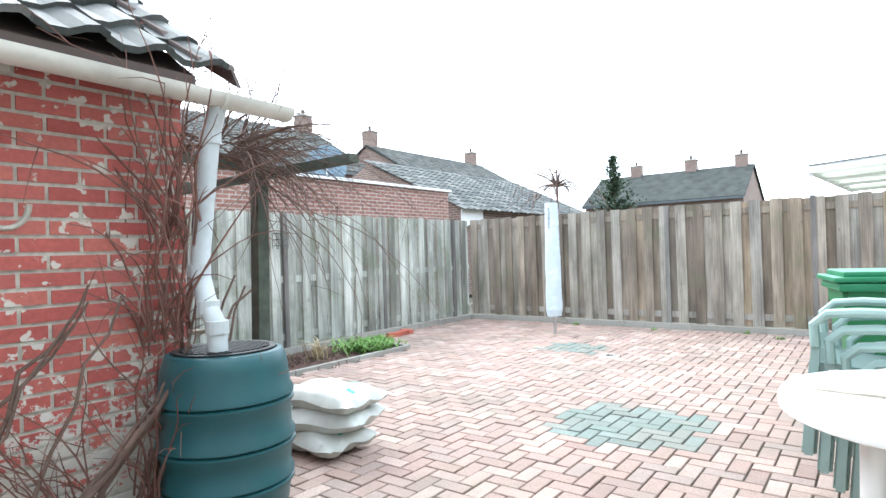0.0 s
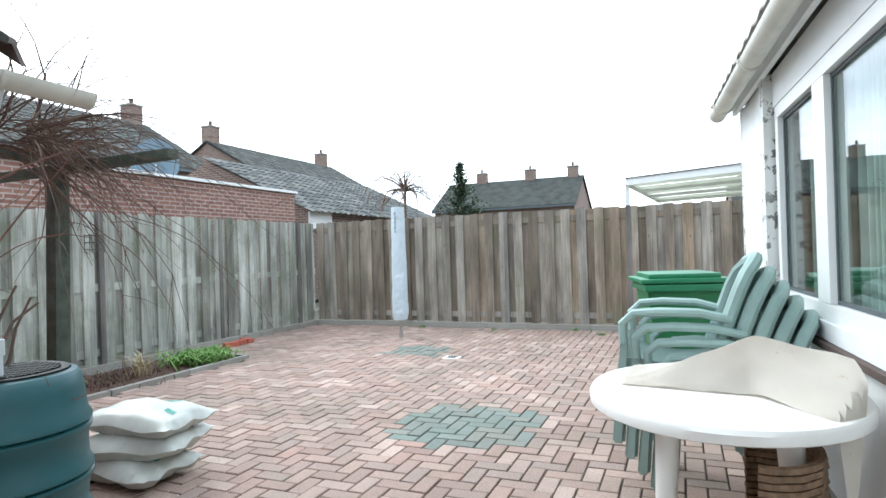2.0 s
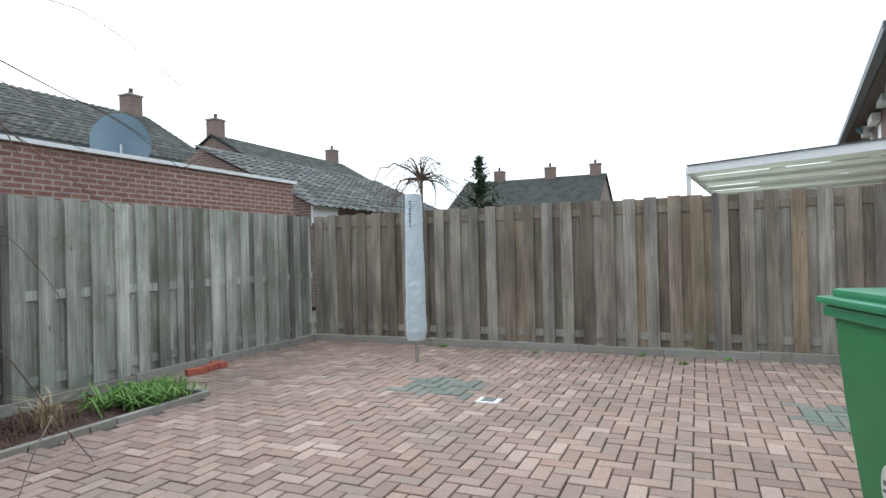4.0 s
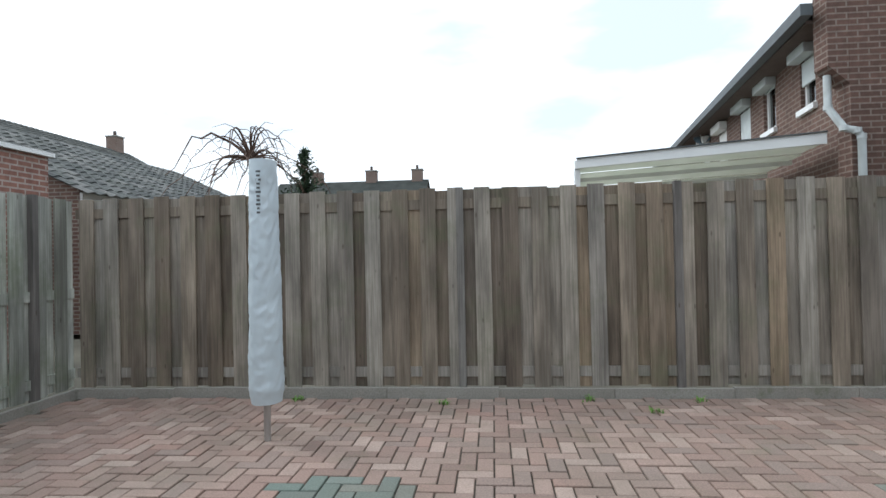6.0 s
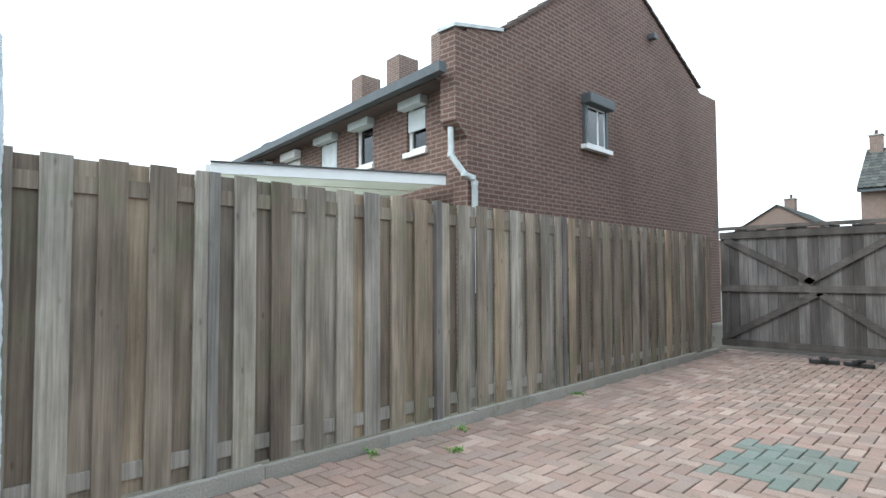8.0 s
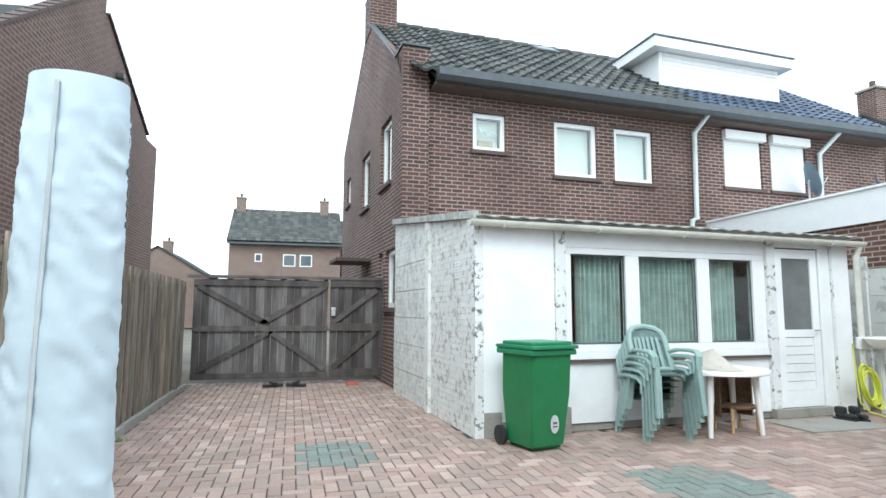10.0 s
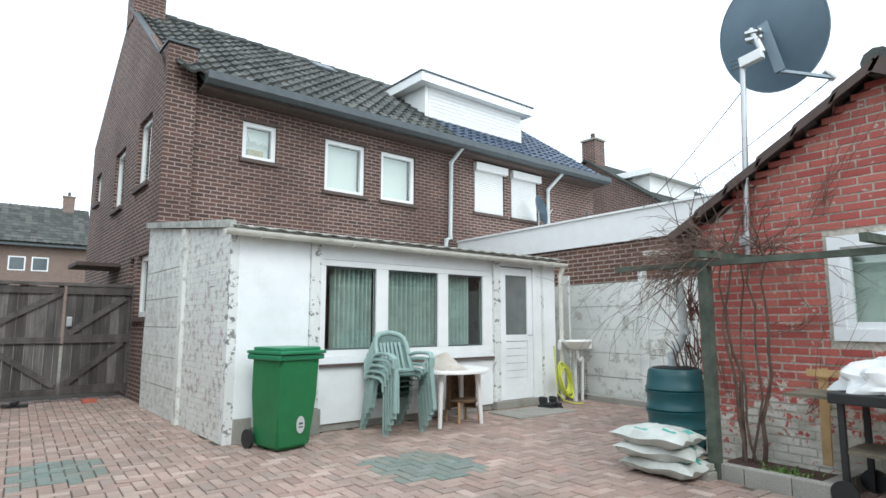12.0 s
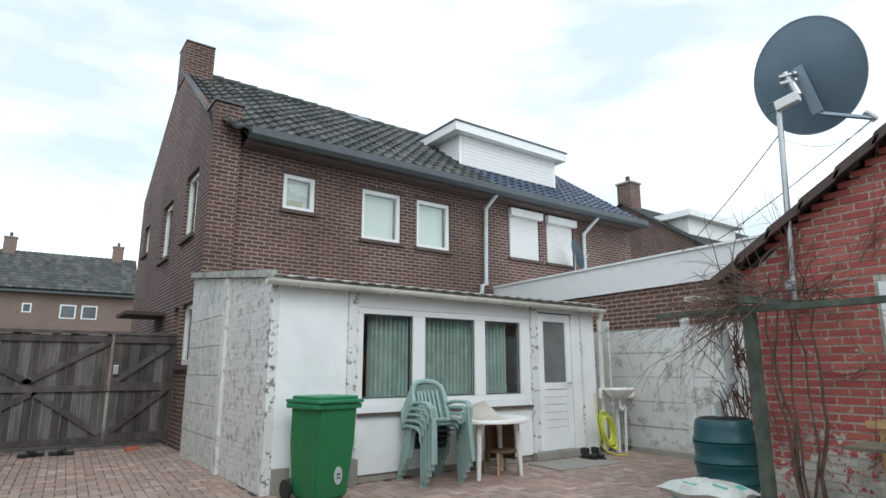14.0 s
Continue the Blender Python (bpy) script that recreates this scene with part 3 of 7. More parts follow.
ch = part("chimney", bx(HX - 0.02, HX + 0.62, RIDGE_Y - 0.35, RIDGE_Y + 0.35, RIDGE_Z - 0.35, RIDGE_Z + 0.62), M_HBRICK, house, "brick chimney stack")
part("chimney_cap", bx(HX - 0.03, HX + 0.63, RIDGE_Y - 0.37, RIDGE_Y + 0.37, RIDGE_Z + 0.623, RIDGE_Z + 0.66), M_SILL, ch)
part("chimney_pot", tube(bmesh.new(), [(HX + 0.3, RIDGE_Y, RIDGE_Z + 0.66), (HX + 0.3, RIDGE_Y, RIDGE_Z + 0.78)], 0.1, 10), M_SILL, ch)
dm = new("dormer")
dm.parent = house
DX0, DX1 = 10.0, 13.6
part("wall", bx(DX0, DX1, 4.65, 7.3, 6.3, 7.40), M_UPVC, dm, "white boarded dormer wall")
bm = bmesh.new()
for i in range(9):
    box(bm, DX0 + 0.1, DX1 - 0.1, 4.635, 4.647, 6.5 + i * 0.1, 6.5 + i * 0.1 + 0.092)
part("cladding", bm, M_BLIND, dm, "white horizontal cladding")
part("roof", bx(DX0 - 0.3, DX1 + 0.25, 4.4, 7.6, 7.403, 7.64), M_UPVC, dm, "flat roof with deep white fascia")
part("roof_edge", bx(DX0 - 0.33, DX1 + 0.28, 4.37, 7.6, 7.643, 7.68), M_ZINC, dm)
sk = new("roof_window")
sk.parent = house
sl = math.degrees(math.atan2(RIDGE_Z - rz0 + 0.1, RIDGE_Y - HY + 0.46))
part("window_frame", rot_box((8.15, 6.72, 8.09), (0.66, 0.55, 0.08), sl), M_ZINC, sk)
part("pane", rot_box((8.15, 6.70, 8.13), (0.52, 0.42, 0.01), sl), M_GLASSD, sk, "dark roof window pane")


def downpipe(name, pts, r, mat, label, group=""):
    e = empty(name, pts[0], label, "drainpipe", group)
    part("pipe", tube(bmesh.new(), pts, r, 14), mat, e, smooth=True)
    for p in pts[1:-1]:
        bm = bmesh.new()
        tube(bm, [Vector(p) + Vector((0, 0, 0.03)), Vector(p) - Vector((0, 0, 0.03))], r * 1.15, 14)
        part("collar", bm, mat, e)
    return e


pipe_a = downpipe("downpipe", [(10.08, HY - 0.42, 5.45), (9.98, HY - 0.1, 5.12), (9.95, HY - 0.1, 3.30), (9.80, HY - 0.14, 3.24), (9.78, HY - 0.14, 3.05)], 0.05, M_PIPE, "pale grey plastic downpipe on the brown brick wall", "wall downpipes")
pipe_b = downpipe("downpipe", [(13.78, HY - 0.42, 5.45), (13.50, HY - 0.1, 4.98), (13.47, HY - 0.1, 3.7), (13.47, HY - 0.1, 3.3)], 0.05, M_PIPE, "pale grey plastic downpipe beside the shutters", "wall downpipes")

# extension
ext = empty("extension", (EX0, EY, 0), "white painted low rear extension with wide windows and door", "extension")
FH = 2.36


def roof_z(y):
    return FH + (y - EY) * (2.86 - FH) / (HY - EY)


WX = [5.0, 5.90, 6.88, 7.72]
part("wall", wall_y(bmesh.new(), EX0 + 0.10, 4.745, 0.16, 2.32, EY, EY + 0.1, []), M_WHITEP, ext, "white painted wall panel")
part("flaking_strip", wall_y(bmesh.new(), 4.748, 4.88, 0.3, 2.32, EY - 0.035, EY + 0.1, []), M_FLAKE, ext, "concrete post with flaking white paint")
part("corner_post", bx(EX0, EX0 + 0.10, EY, EY + 0.12, 0.0, 2.34), M_FLAKE, ext, "corner post with flaking paint")
part("plinth_block", bx(EX0 + 0.103, EX0 + 0.3, EY - 0.03, EY + 0.1, 0, 0.27, 0.006), M_CONC, ext)
part("plinth_block", bx(4.71, 4.90, EY - 0.07, EY + 0.1, 0, 0.29, 0.006), M_CONC, ext)
part("wall", bx(EX0 + 0.303, 4.707, EY + 0.003, EY + 0.1, 0, 0.157), M_CONC, ext)
part("lower_panel", bx(4.903, 7.88, EY + 0.03, EY + 0.09, 0.09, 0.775), M_WHITEP, ext, "white painted board panel")
part("plinth", bx(4.903, 7.88, EY + 0.06, EY + 0.09, 0.0, 0.087), M_CONC, ext)
part("apron", bx(4.903, 7.88, EY + 0.008, EY + 0.09, 0.81, 0.895), M_WHITEP, ext)
part("drip_rail", bx(4.903, 7.88, EY - 0.02, EY + 0.07, 0.778, 0.807), M_SILL, ext)
part("header", bx(4.883, 7.88, EY + 0.02, EY + 0.09, 2.113, 2.32), M_WHITEP, ext)
fr = new("window")
fr.parent = ext
bm = bmesh.new()
FYW = EY + 0.045
box(bm, 4.903, 7.88, FYW - 0.02, FYW + 0.06, 0.898, 0.975)
box(bm, 4.903, 7.88, FYW - 0.02, FYW + 0.06, 2.035, 2.11)
xs = [(4.903, 4.98), (5.73, 5.92), (6.79, 6.98), (7.68, 7.88)]
for a, b in xs:
    box(bm, a, b, FYW - 0.02, FYW + 0.06, 0.978, 2.032)
part("window_frame", bm, M_UPVC, fr, "broad white window frame")
for (a, b), (c, d) in zip(xs, xs[1:]):
    p = part("pane", bx(b, c, FYW + 0.02, FYW + 0.026, 0.978, 2.032), M_GLASS, fr, "clear glass pane")
    p.visible_shadow = False
    bm = bmesh.new()
    for q0, q1, z0, z1 in ((b, c, 0.978, 0.996), (b, c, 2.014, 2.032), (b, b + 0.016, 0.996, 2.014), (c - 0.016, c, 0.996, 2.014)):
        box(bm, q0, q1, FYW + 0.010, FYW + 0.0185, z0, z1)
    part("glazing_bead", bm, M_ZINC, fr, "dark glazing gasket")


curtains = []


def curtain(name, x0, x1, y, z0, z1, waves, label):
    n = waves * 8
    vs, fs = [], []
    for i in range(n + 1):
        u = i / n
        dy = 0.045 * math.sin(u * waves * 2 * math.pi + 0.7 * math.sin(u * 9)) + 0.012 * math.sin(u * waves * 5.3)
        vs += [(x0 + u * (x1 - x0), y + dy, z0), (x0 + u * (x1 - x0), y + dy, z1)]
    for i in range(n):
        fs.append((2 * i, 2 * i + 2, 2 * i + 3, 2 * i + 1))
    ob = raw_object(name, vs, fs, M_CURTAIN, None, label, smooth=True)
    return tagged(ob, label, "curtain", "window curtains")


curtains.append(curtain("curtain", 5.13, 5.75, EY + 0.19, 0.6, 2.2, 9, "pale green pleated curtain hanging behind the glass"))
curtains.append(curtain("curtain", 5.90, 6.82, EY + 0.19, 0.6, 2.2, 13, "pale green pleated curtain hanging behind the glass"))
curtains.append(curtain("curtain", 6.94, 7.50, EY + 0.19, 0.6, 2.2, 8, "pale green pleated curtain hanging behind the glass"))
# door
DX, DW = 8.02, 0.76
dr = new("door_1")
dr.parent = ext
bm = bmesh.new()
box(bm, 7.883, DX, EY - 0.02, EY + 0.08, 0.12, 2.32)
part("door_post", bm, M_FLAKE, dr, "flaking white door post")
bm = bmesh.new()
box(bm, DX + DW, DX + DW + 0.07, EY - 0.02, EY + 0.08, 0.12, 2.32)
box(bm, DX, DX + DW, EY - 0.02, EY + 0.08, 2.22, 2.32)
part("door_frame", bm, M_WHITEP, dr, "white painted door frame")
bm = bmesh.new()
box(bm, DX + 0.01, DX + 0.13, EY + 0.0, EY + 0.045, 0.125, 2.2)
box(bm, DX + DW - 0.13, DX + DW - 0.01, EY + 0.0, EY + 0.045, 0.125, 2.2)
box(bm, DX + 0.13, DX + DW - 0.13, EY + 0.0, EY + 0.045, 0.125, 0.34)
box(bm, DX + 0.13, DX + DW - 0.13, EY + 0.0, EY + 0.045, 1.03, 1.13)
box(bm, DX + 0.13, DX + DW - 0.13, EY + 0.0, EY + 0.045, 2.08, 2.2)
part("door_leaf", bm, M_WHITEP, dr, "white wooden door leaf")
for i in range(6):
    z = 0.343 + i * 0.114
    part("door_board", bx(DX + 0.133, DX + DW - 0.133, EY + 0.008, EY + 0.03, z, z + 0.108, 0.004), M_WHITEP, dr)
p = part("pane", bx(DX + 0.13, DX + DW - 0.13, EY + 0.02, EY + 0.026, 1.13, 2.08), M_WIREGLASS, dr, "dark frosted door pane")
part("door_handle", tube(bmesh.new(), [(DX + DW - 0.06, EY, 1.12), (DX + DW - 0.06, EY - 0.05, 1.12), (DX + DW - 0.17, EY - 0.055, 1.12)], 0.009, 8), M_STEEL, dr, "steel lever handle")
part("threshold", bx(7.883, 8.85, EY - 0.06, EY + 0.1, 0.0, 0.117, 0.01), M_CONC, dr)
part("wall", bx(8.855, EX1, EY, EY + 0.1, 0.0, 2.32), M_WHITEP, ext, "white painted board wall")
part("cover_strip", bx(9.0, 9.04, EY - 0.02, EY - 0.003, 0.1, 2.3), M_FLAKE, ext)
# side of the extension: peeling part in front, concrete slabs behind
part("side_wall", prism(bmesh.new(), [(EY + 0.123, 0), (1.50, 0), (1.50, roof_z(1.50)), (EY + 0.123, roof_z(0.12))], "x", EX0, EX0 + 0.1), M_PEEL, ext, "peeling pinkish render")
part("side_pillar", prism(bmesh.new(), [(1.503, 0), (1.66, 0), (1.66, roof_z(1.66)), (1.503, roof_z(1.503))], "x", EX0 - 0.045, EX0 + 0.1), M_CONCW, ext)
for i in range(6):
    z0, z1 = i * 0.42, i * 0.42 + 0.412
    if i == 5:
        poly = [(1.663, z0), (HY - 0.003, z0), (HY - 0.003, roof_z(HY)), (1.663, roof_z(1.66))]
    else:
        poly = [(1.663, z0), (HY - 0.003, z0), (HY - 0.003, z1), (1.663, z1)]
    part("concrete_slab", prism(bmesh.new(), poly, "x", EX0 + random.uniform(0, 0.012), EX0 + 0.1), M_WASHB, ext, "whitewashed concrete slab")
bm = bmesh.new()
for i in range(6):
    box(bm, EX0 - 0.012, EX0 - 0.003, 0.36, 0.5, 1.75 + i * 0.035, 1.772 + i * 0.035)
part("vent_grille", bm, M_WHITEP, ext)
part("side_wall", prism(bmesh.new(), [(EY + 0.103, 0), (HY - 0.003, 0), (HY - 0.003, roof_z(HY)), (EY + 0.103, roof_z(0.1))], "x", EX1 - 0.1, EX1), M_CONCW, ext)
part("room_back", bx(EX0 + 0.11, EX1 - 0.11, 3.0, 3.05, 0, 2.4), M_ROOM, ext)
part("room_floor", bx(EX0 + 0.11, EX1 - 0.11, 0.11, 3.0, 0.0, 0.05), M_ROOM, ext)
part("verge_board", prism(bmesh.new(), [(EY - 0.08, roof_z(-0.08) + 0.003), (HY, roof_z(HY) + 0.003), (HY, roof_z(HY) + 0.09), (EY - 0.08, roof_z(-0.08) + 0.09)], "x", EX0 - 0.06, EX0 + 0.02), M_VERGE, ext, "weathered grey verge board")
# corrugated roof
nx = 150
vs, fs = [], []
for j, (yy, zz) in enumerate(((EY - 0.06, roof_z(EY - 0.06) - 0.01), (HY, roof_z(HY) + 0.01))):
    for i in range(nx + 1):
        x = EX0 - 0.02 + i * (EX1 + 0.1 - EX0) / nx
        zc = zz + 0.05 + 0.010 * math.sin(i * math.pi / 3)
        vs.append((x - EX0, yy, zc))
for i in range(nx):
    fs.append((i, i + 1, nx + 2 + i, nx + 1 + i))
r_ = raw_object("roof_sheet", vs, fs, M_CONC, ext, "dirty grey corrugated roof sheet")
r_.modifiers.new("thick", "SOLIDIFY").thickness = 0.012
part("ceiling", prism(bmesh.new(), [(EY + 0.103, 2.33), (HY - 0.003, 2.82), (HY - 0.003, 2.85), (EY + 0.103, 2.36)], "x", EX0 + 0.1, EX1 - 0.1), M_ROOM, ext)


def half_gutter(name, a, b, r, mat, parent, label):
    """An open half-round gutter from a to b."""
    a, b = Vector(a), Vector(b)
    d = (b - a).normalized()
    s = d.cross(Vector((0, 0, 1))).normalized()
    n = 12
    bm = bmesh.new()
    rings = []
    for e in (a, b):
        rings.append([bm.verts.new(e + s * rr * math.cos(t_) + Vector((0, 0, rr * math.sin(t_)))) for rr in (r, r - 0.008) for t_ in (math.pi + math.pi * k / n for k in range(n + 1))])
    m_ = n + 1
    for k in range(n):
        for o in (0, m_):
            bm.faces.new((rings[0][o + k], rings[0][o + k + 1], rings[1][o + k + 1], rings[1][o + k]))
    for k in (0, n):
        bm.faces.new((rings[0][k], rings[1][k], rings[1][m_ + k], rings[0][m_ + k]))
    for rg in rings:
        bm.faces.new([rg[k] for k in range(m_)])
    bmesh.ops.recalc_face_normals(bm, faces=bm.faces[:])
    g = part(name, bm, mat, parent, label, smooth=True)
    k = 0
    L = (b - a).length
    while 0.4 + k * 1.2 < L:
        p = a + d * (0.4 + k * 1.2)
        t2 = bmesh.new()
        tube(t2, [p + s * (r + 0.006) * math.cos(t_) + Vector((0, 0, (r + 0.006) * math.sin(t_))) for t_ in (math.pi + math.pi * q / n for q in range(n + 1))], 0.012, 4)
        part("bracket", t2, mat, parent)
        k += 1
    return g


part("fascia_board", bx(EX0, EX1, EY - 0.055, EY - 0.023, 2.30, 2.42), M_WHITEP, ext, "white fascia board")
eg = empty("extension_gutter", (EX0, -0.15, 2.33), "off-white plastic gutter along the eave of the white extension", "gutter")
half_gutter("gutter_channel", (EX0 - 0.12, EY - 0.15, 2.345), (EX1 + 0.12, EY - 0.15, 2.325), 0.065, M_GUTTER, eg, "half-round pale gutter channel")
pipe_c = downpipe("extension_downpipe", [(EX1 + 0.06, EY - 0.15, 2.27), (EX1 + 0.06, EY - 0.08, 2.12), (EX1 + 0.06, EY - 0.08, 1.0), (EX1 + 0.06, EY - 0.08, 0.05)], 0.04, M_GUTTER, "off-white plastic downpipe at the end of the extension")

# boundary: concrete slabs, brick above, deep white fascia of the flat roof beyond
ax = empty("neighbour_annex", (BX, HY, 0), "neighbouring flat-roofed brick annex with deep white fascia above slab wall", "building")
AY0, AYE = -7.5, 4.08
part("wall", bx(BX, BX + 0.25, AY0, AYE, 2.02, 2.697), M_XBRICK, ax, "brown-red brick wall")
part("slab_wall", bx(BX + 0.03, BX + 0.25, AY0, AYE, 0, 2.017), M_CONCW, ax, "whitewashed slab wall")
for k in range(7):
    yy = 4.25 - 0.30 - k * 1.65
    part("concrete_post", bx(BX - 0.05, BX + 0.027, yy - 0.07, yy + 0.07, 0, 2.2, 0.008), M_CONCW, ax, "whitewashed concrete post")
    for i in range(5):
        part("concrete_slab", bx(BX - 0.012 + random.uniform(-0.008, 0.004), BX + 0.027, yy - 1.575, yy - 0.075, i * 0.402, i * 0.402 + 0.395, 0.004), M_CONCW, ax, "whitewashed concrete slab")
part("fascia", bx(BX - 0.05, BX + 7, AY0, 3.95, 2.70, 3.2), M_UPVC, ax, "deep white fascia")
part("roof_edge", bx(BX - 0.08, BX + 7, AY0, 3.95, 3.203, 3.24), M_UPVC, ax)
part("slab_kerb", bx(BX - 0.25, BX - 0.06, -1.3, 0.8, -0.02, 0.09, 0.01), M_CONC, ax)

# shed
SX, SY, SYB = 7.60, -3.45, -6.85
SRY, SRZ, SEZ = -5.2, 3.45, 2.20
SX2 = 13.0
shed = empty("shed", (SX, SY, 0), "red brick garden shed with pitched tile roof and bare climber", "shed")
gw = wall_x(bmesh.new(), SYB, SY - 0.007, 0, SEZ, SX + 0.007, SX + 0.2, [(-5.75, -4.68, 1.16, 2.06)])
prism(gw, [(SYB, SEZ), (SRY, SRZ - 0.1), (SY - 0.007, SEZ)], "x", SX + 0.007, SX + 0.2)
part("gable_wall", gw, M_SMORTAR, shed, "mortar bed of the red brick gable")
part("side_wall", bx(SX + 0.203, SX2, SY - 0.2, SY - 0.007, 0, SEZ), M_SMORTAR, shed, "mortar bed of the side wall")
part("back_wall", bx(SX + 0.203, SX2, SYB, SYB + 0.2, 0, SEZ), M_SMORTAR, shed)
sv, sf = tile_sheet(SX - 0.12, SX2, SY + 0.22, SEZ - 0.02, SRY, SRZ, 0.27, 0.34, 0.03, 0.05)
raw_object("roof_tiles", [(p[0] - SX, p[1] - SY, p[2]) for p in sv], sf, M_TILE, shed, "rows of mossy dark pantiles", "stuff")
sv, sf = tile_sheet(SX - 0.12, SX2, SYB - 0.2, SEZ - 0.02, SRY, SRZ, 0.27, 0.34, 0.03, 0.05)
raw_object("roof_tiles", [(p[0] - SX, p[1] - SY, p[2]) for p in sv], sf, M_TILE, shed, "rows of mossy dark pantiles", "stuff")
part("roof_deck", prism(bmesh.new(), [(SY + 0.2, SEZ - 0.05), (SRY, SRZ - 0.03), (SYB - 0.2, SEZ - 0.05), (SYB - 0.2, SEZ - 0.11), (SRY, SRZ - 0.1), (SY + 0.2, SEZ - 0.11)], "x", SX + 0.03, SX2), M_SILL, shed, "dark roof boards")
for s0, z0, s1, z1, nn in ((SY + 0.22, SEZ - 0.02, SRY, SRZ, 6), (SYB - 0.2, SEZ - 0.02, SRY, SRZ, 6)):
    for k in range(nn):
        a = Vector((SX - 0.07, s0 + (s1 - s0) * k / nn, z0 + (z1 - z0) * k / nn + 0.05))
        b = Vector((SX - 0.07, s0 + (s1 - s0) * (k + 1.06) / nn, z0 + (z1 - z0) * (k + 1.06) / nn + 0.025))
        bm = rotated_bar(bmesh.new(), a, b, 0.2, 0.035, up=(0, -(b - a).z, abs((b - a).y)))
        rotated_bar(bm, a + Vector((-0.105, 0, -0.05)), b + Vector((-0.105, 0, -0.05)), 0.02, 0.13, up=(0, -(b - a).z, abs((b - a).y)))
        part("verge_tile", bm, M_SILL, shed, "dark brown verge tile")
part("ridge_tiles", tube(bmesh.new(), [(SX - 0.12, SRY, SRZ + 0.02), (SX2, SRY, SRZ + 0.02)], 0.12, 10), M_TILE, shed)
sw = new("window")
sw.parent = shed
window_x(sw, -5.75, -4.68, 1.16, 2.06, SX - 0.02, 0.1, 0.1, face=-1, mat=M_WHITEP)
window_x(sw, -5.65, -4.78, 1.26, 1.96, SX - 0.0, 0.06, 0.06, face=-1, mat=M_WHITEP)
part("net_curtain", bx(SX + 0.12, SX + 0.13, -5.7, -4.72, 1.18, 2.04), M_BLIND, sw, "lace curtain")
sg = empty("shed_gutter", (SX, SY + 0.27, 2.2), "pale plastic gutter on the shed eave", "gutter")
half_gutter("gutter_channel", (SX - 0.45, SY + 0.27, 2.06), (SX2, SY + 0.27, 2.12), 0.065, M_GUTTER, sg, "half-round pale gutter channel")
downpipe("shed_downpipe", [(SX - 0.05, SY + 0.25, 2.02), (SX - 0.03, SY + 0.21, 1.86), (SX + 0.04, SY + 0.20, 1.22), (SX + 0.06, SY + 0.30, 1.05), (SX + 0.06, SY + 0.37, 0.96), (SX + 0.06, SY + 0.37, 0.82)], 0.045, M_PIPE, "grey plastic downpipe bending into the rain barrel")

# ---- fences and gate ----
def fence_run(name, length, origin, rz, mat, post_at, top, rails, label, kerb=True, seed=1, pitch=0.251):
    """A hit-and-miss board fence from origin along its own x; its front looks to its own -y."""
    rng = random.Random(seed)
    e = empty(name, origin, label, "fence")
    e.rotation_euler = (0, 0, radians(rz))
    cache = {}

    def add(nm, x0, x1, y0, y1, z0, z1, m_, lab=""):
        key = (round(x1 - x0, 3), round(y1 - y0, 3), round(z1 - z0, 2), nm)
        if key not in cache:
            b = bmesh.new()
            box(b, 0, x1 - x0, 0, y1 - y0, 0, z1 - z0)
            me = bpy.data.meshes.new(nm)
            b.to_mesh(me)
            b.free()
            me.materials.append(m_)
            cache[key] = me
        o = new(nm, cache[key])
        o.parent = e
        o.location = (x0, y0, z0)
        return o

    n = int(length / pitch)
    for i in range(n):
        x = i * pitch + 0.05
        dz = rng.uniform(-0.008, 0.008)
        o = add("board", x, x + 0.142, 0.0, 0.018, 0.085, top, mat)
        o.location.z += dz
        o.rotation_euler = (0, radians(rng.uniform(-0.25, 0.25)), radians(rng.uniform(-1.2, 1.2)))
        o = add("back_board", x + 0.122, x + 0.122 + 0.142, 0.037, 0.055, 0.085, top - 0.01, mat)
        o.location.z += rng.uniform(-0.008, 0.008)
    for z in rails:
        add("rail", 0.0, length, 0.0195, 0.0355, z, z + 0.09, mat)
    for x in post_at:
        add("post", x - 0.032, x + 0.032, -0.014, 0.045, 0.0, top + 0.005, M_POSTD)
    if kerb:
        k = 0.0
        while k < length - 0.05:
            w = min(0.995, length - k)
            o = add("kerb_slab", k, k + w, -0.055, -0.003, -0.04, 0.075 + rng.uniform(-0.012, 0.015), M_CONC)
            o.rotation_euler = (0, 0, radians(rng.uniform(-0.4, 0.4)))
            k += 1.0
    return e


M_POSTD = wood_mat("fence_post", [(0.20, 0.195, 0.18), (0.16, 0.15, 0.14)])
FLEN = GY - FY
fence_run("fence", FLEN, (FX + 0.02, FY, 0), 90, M_FENCE, [1.78, 3.68, 5.58, 7.48, 9.38, 11.28], 1.865, (1.68, 0.17), "weathered brown hit-and-miss board fence beside red paving", seed=3)
fence_run("fence", 10.1, (FX + 10.1, FY, 0), 180, M_FENCE2, [2.0, 3.9, 5.8, 7.7, 9.6], 1.86, (0.93, 0.17), "silver-grey weathered board fence behind the planting bed", seed=5)

gate = empty("gate", (0.0, GY, 0), "weathered wooden double gate with diagonal braces, closed", "gate")
GT = 1.95
for (a, b, m_) in ((0.12, 2.50, 1), (2.54, 3.52, 2)):
    x = a
    while x < b - 0.02:
        w = min(0.135, b - x)
        part("board", bx(x, x + w - 0.006, GY + 0.03, GY + 0.052, 0.12, GT - 0.01 + random.uniform(-0.02, 0.01)), M_GATE, gate)
        x += 0.135
for a, b in ((0.12, 2.50), (2.54, 3.52)):
    for z in (0.13, 0.98, GT - 0.14):
        part("rail", bx(a, b, GY - 0.012, GY + 0.027, z, z + (0.1 if a < 1 else 0.14)), M_GATEH, gate)
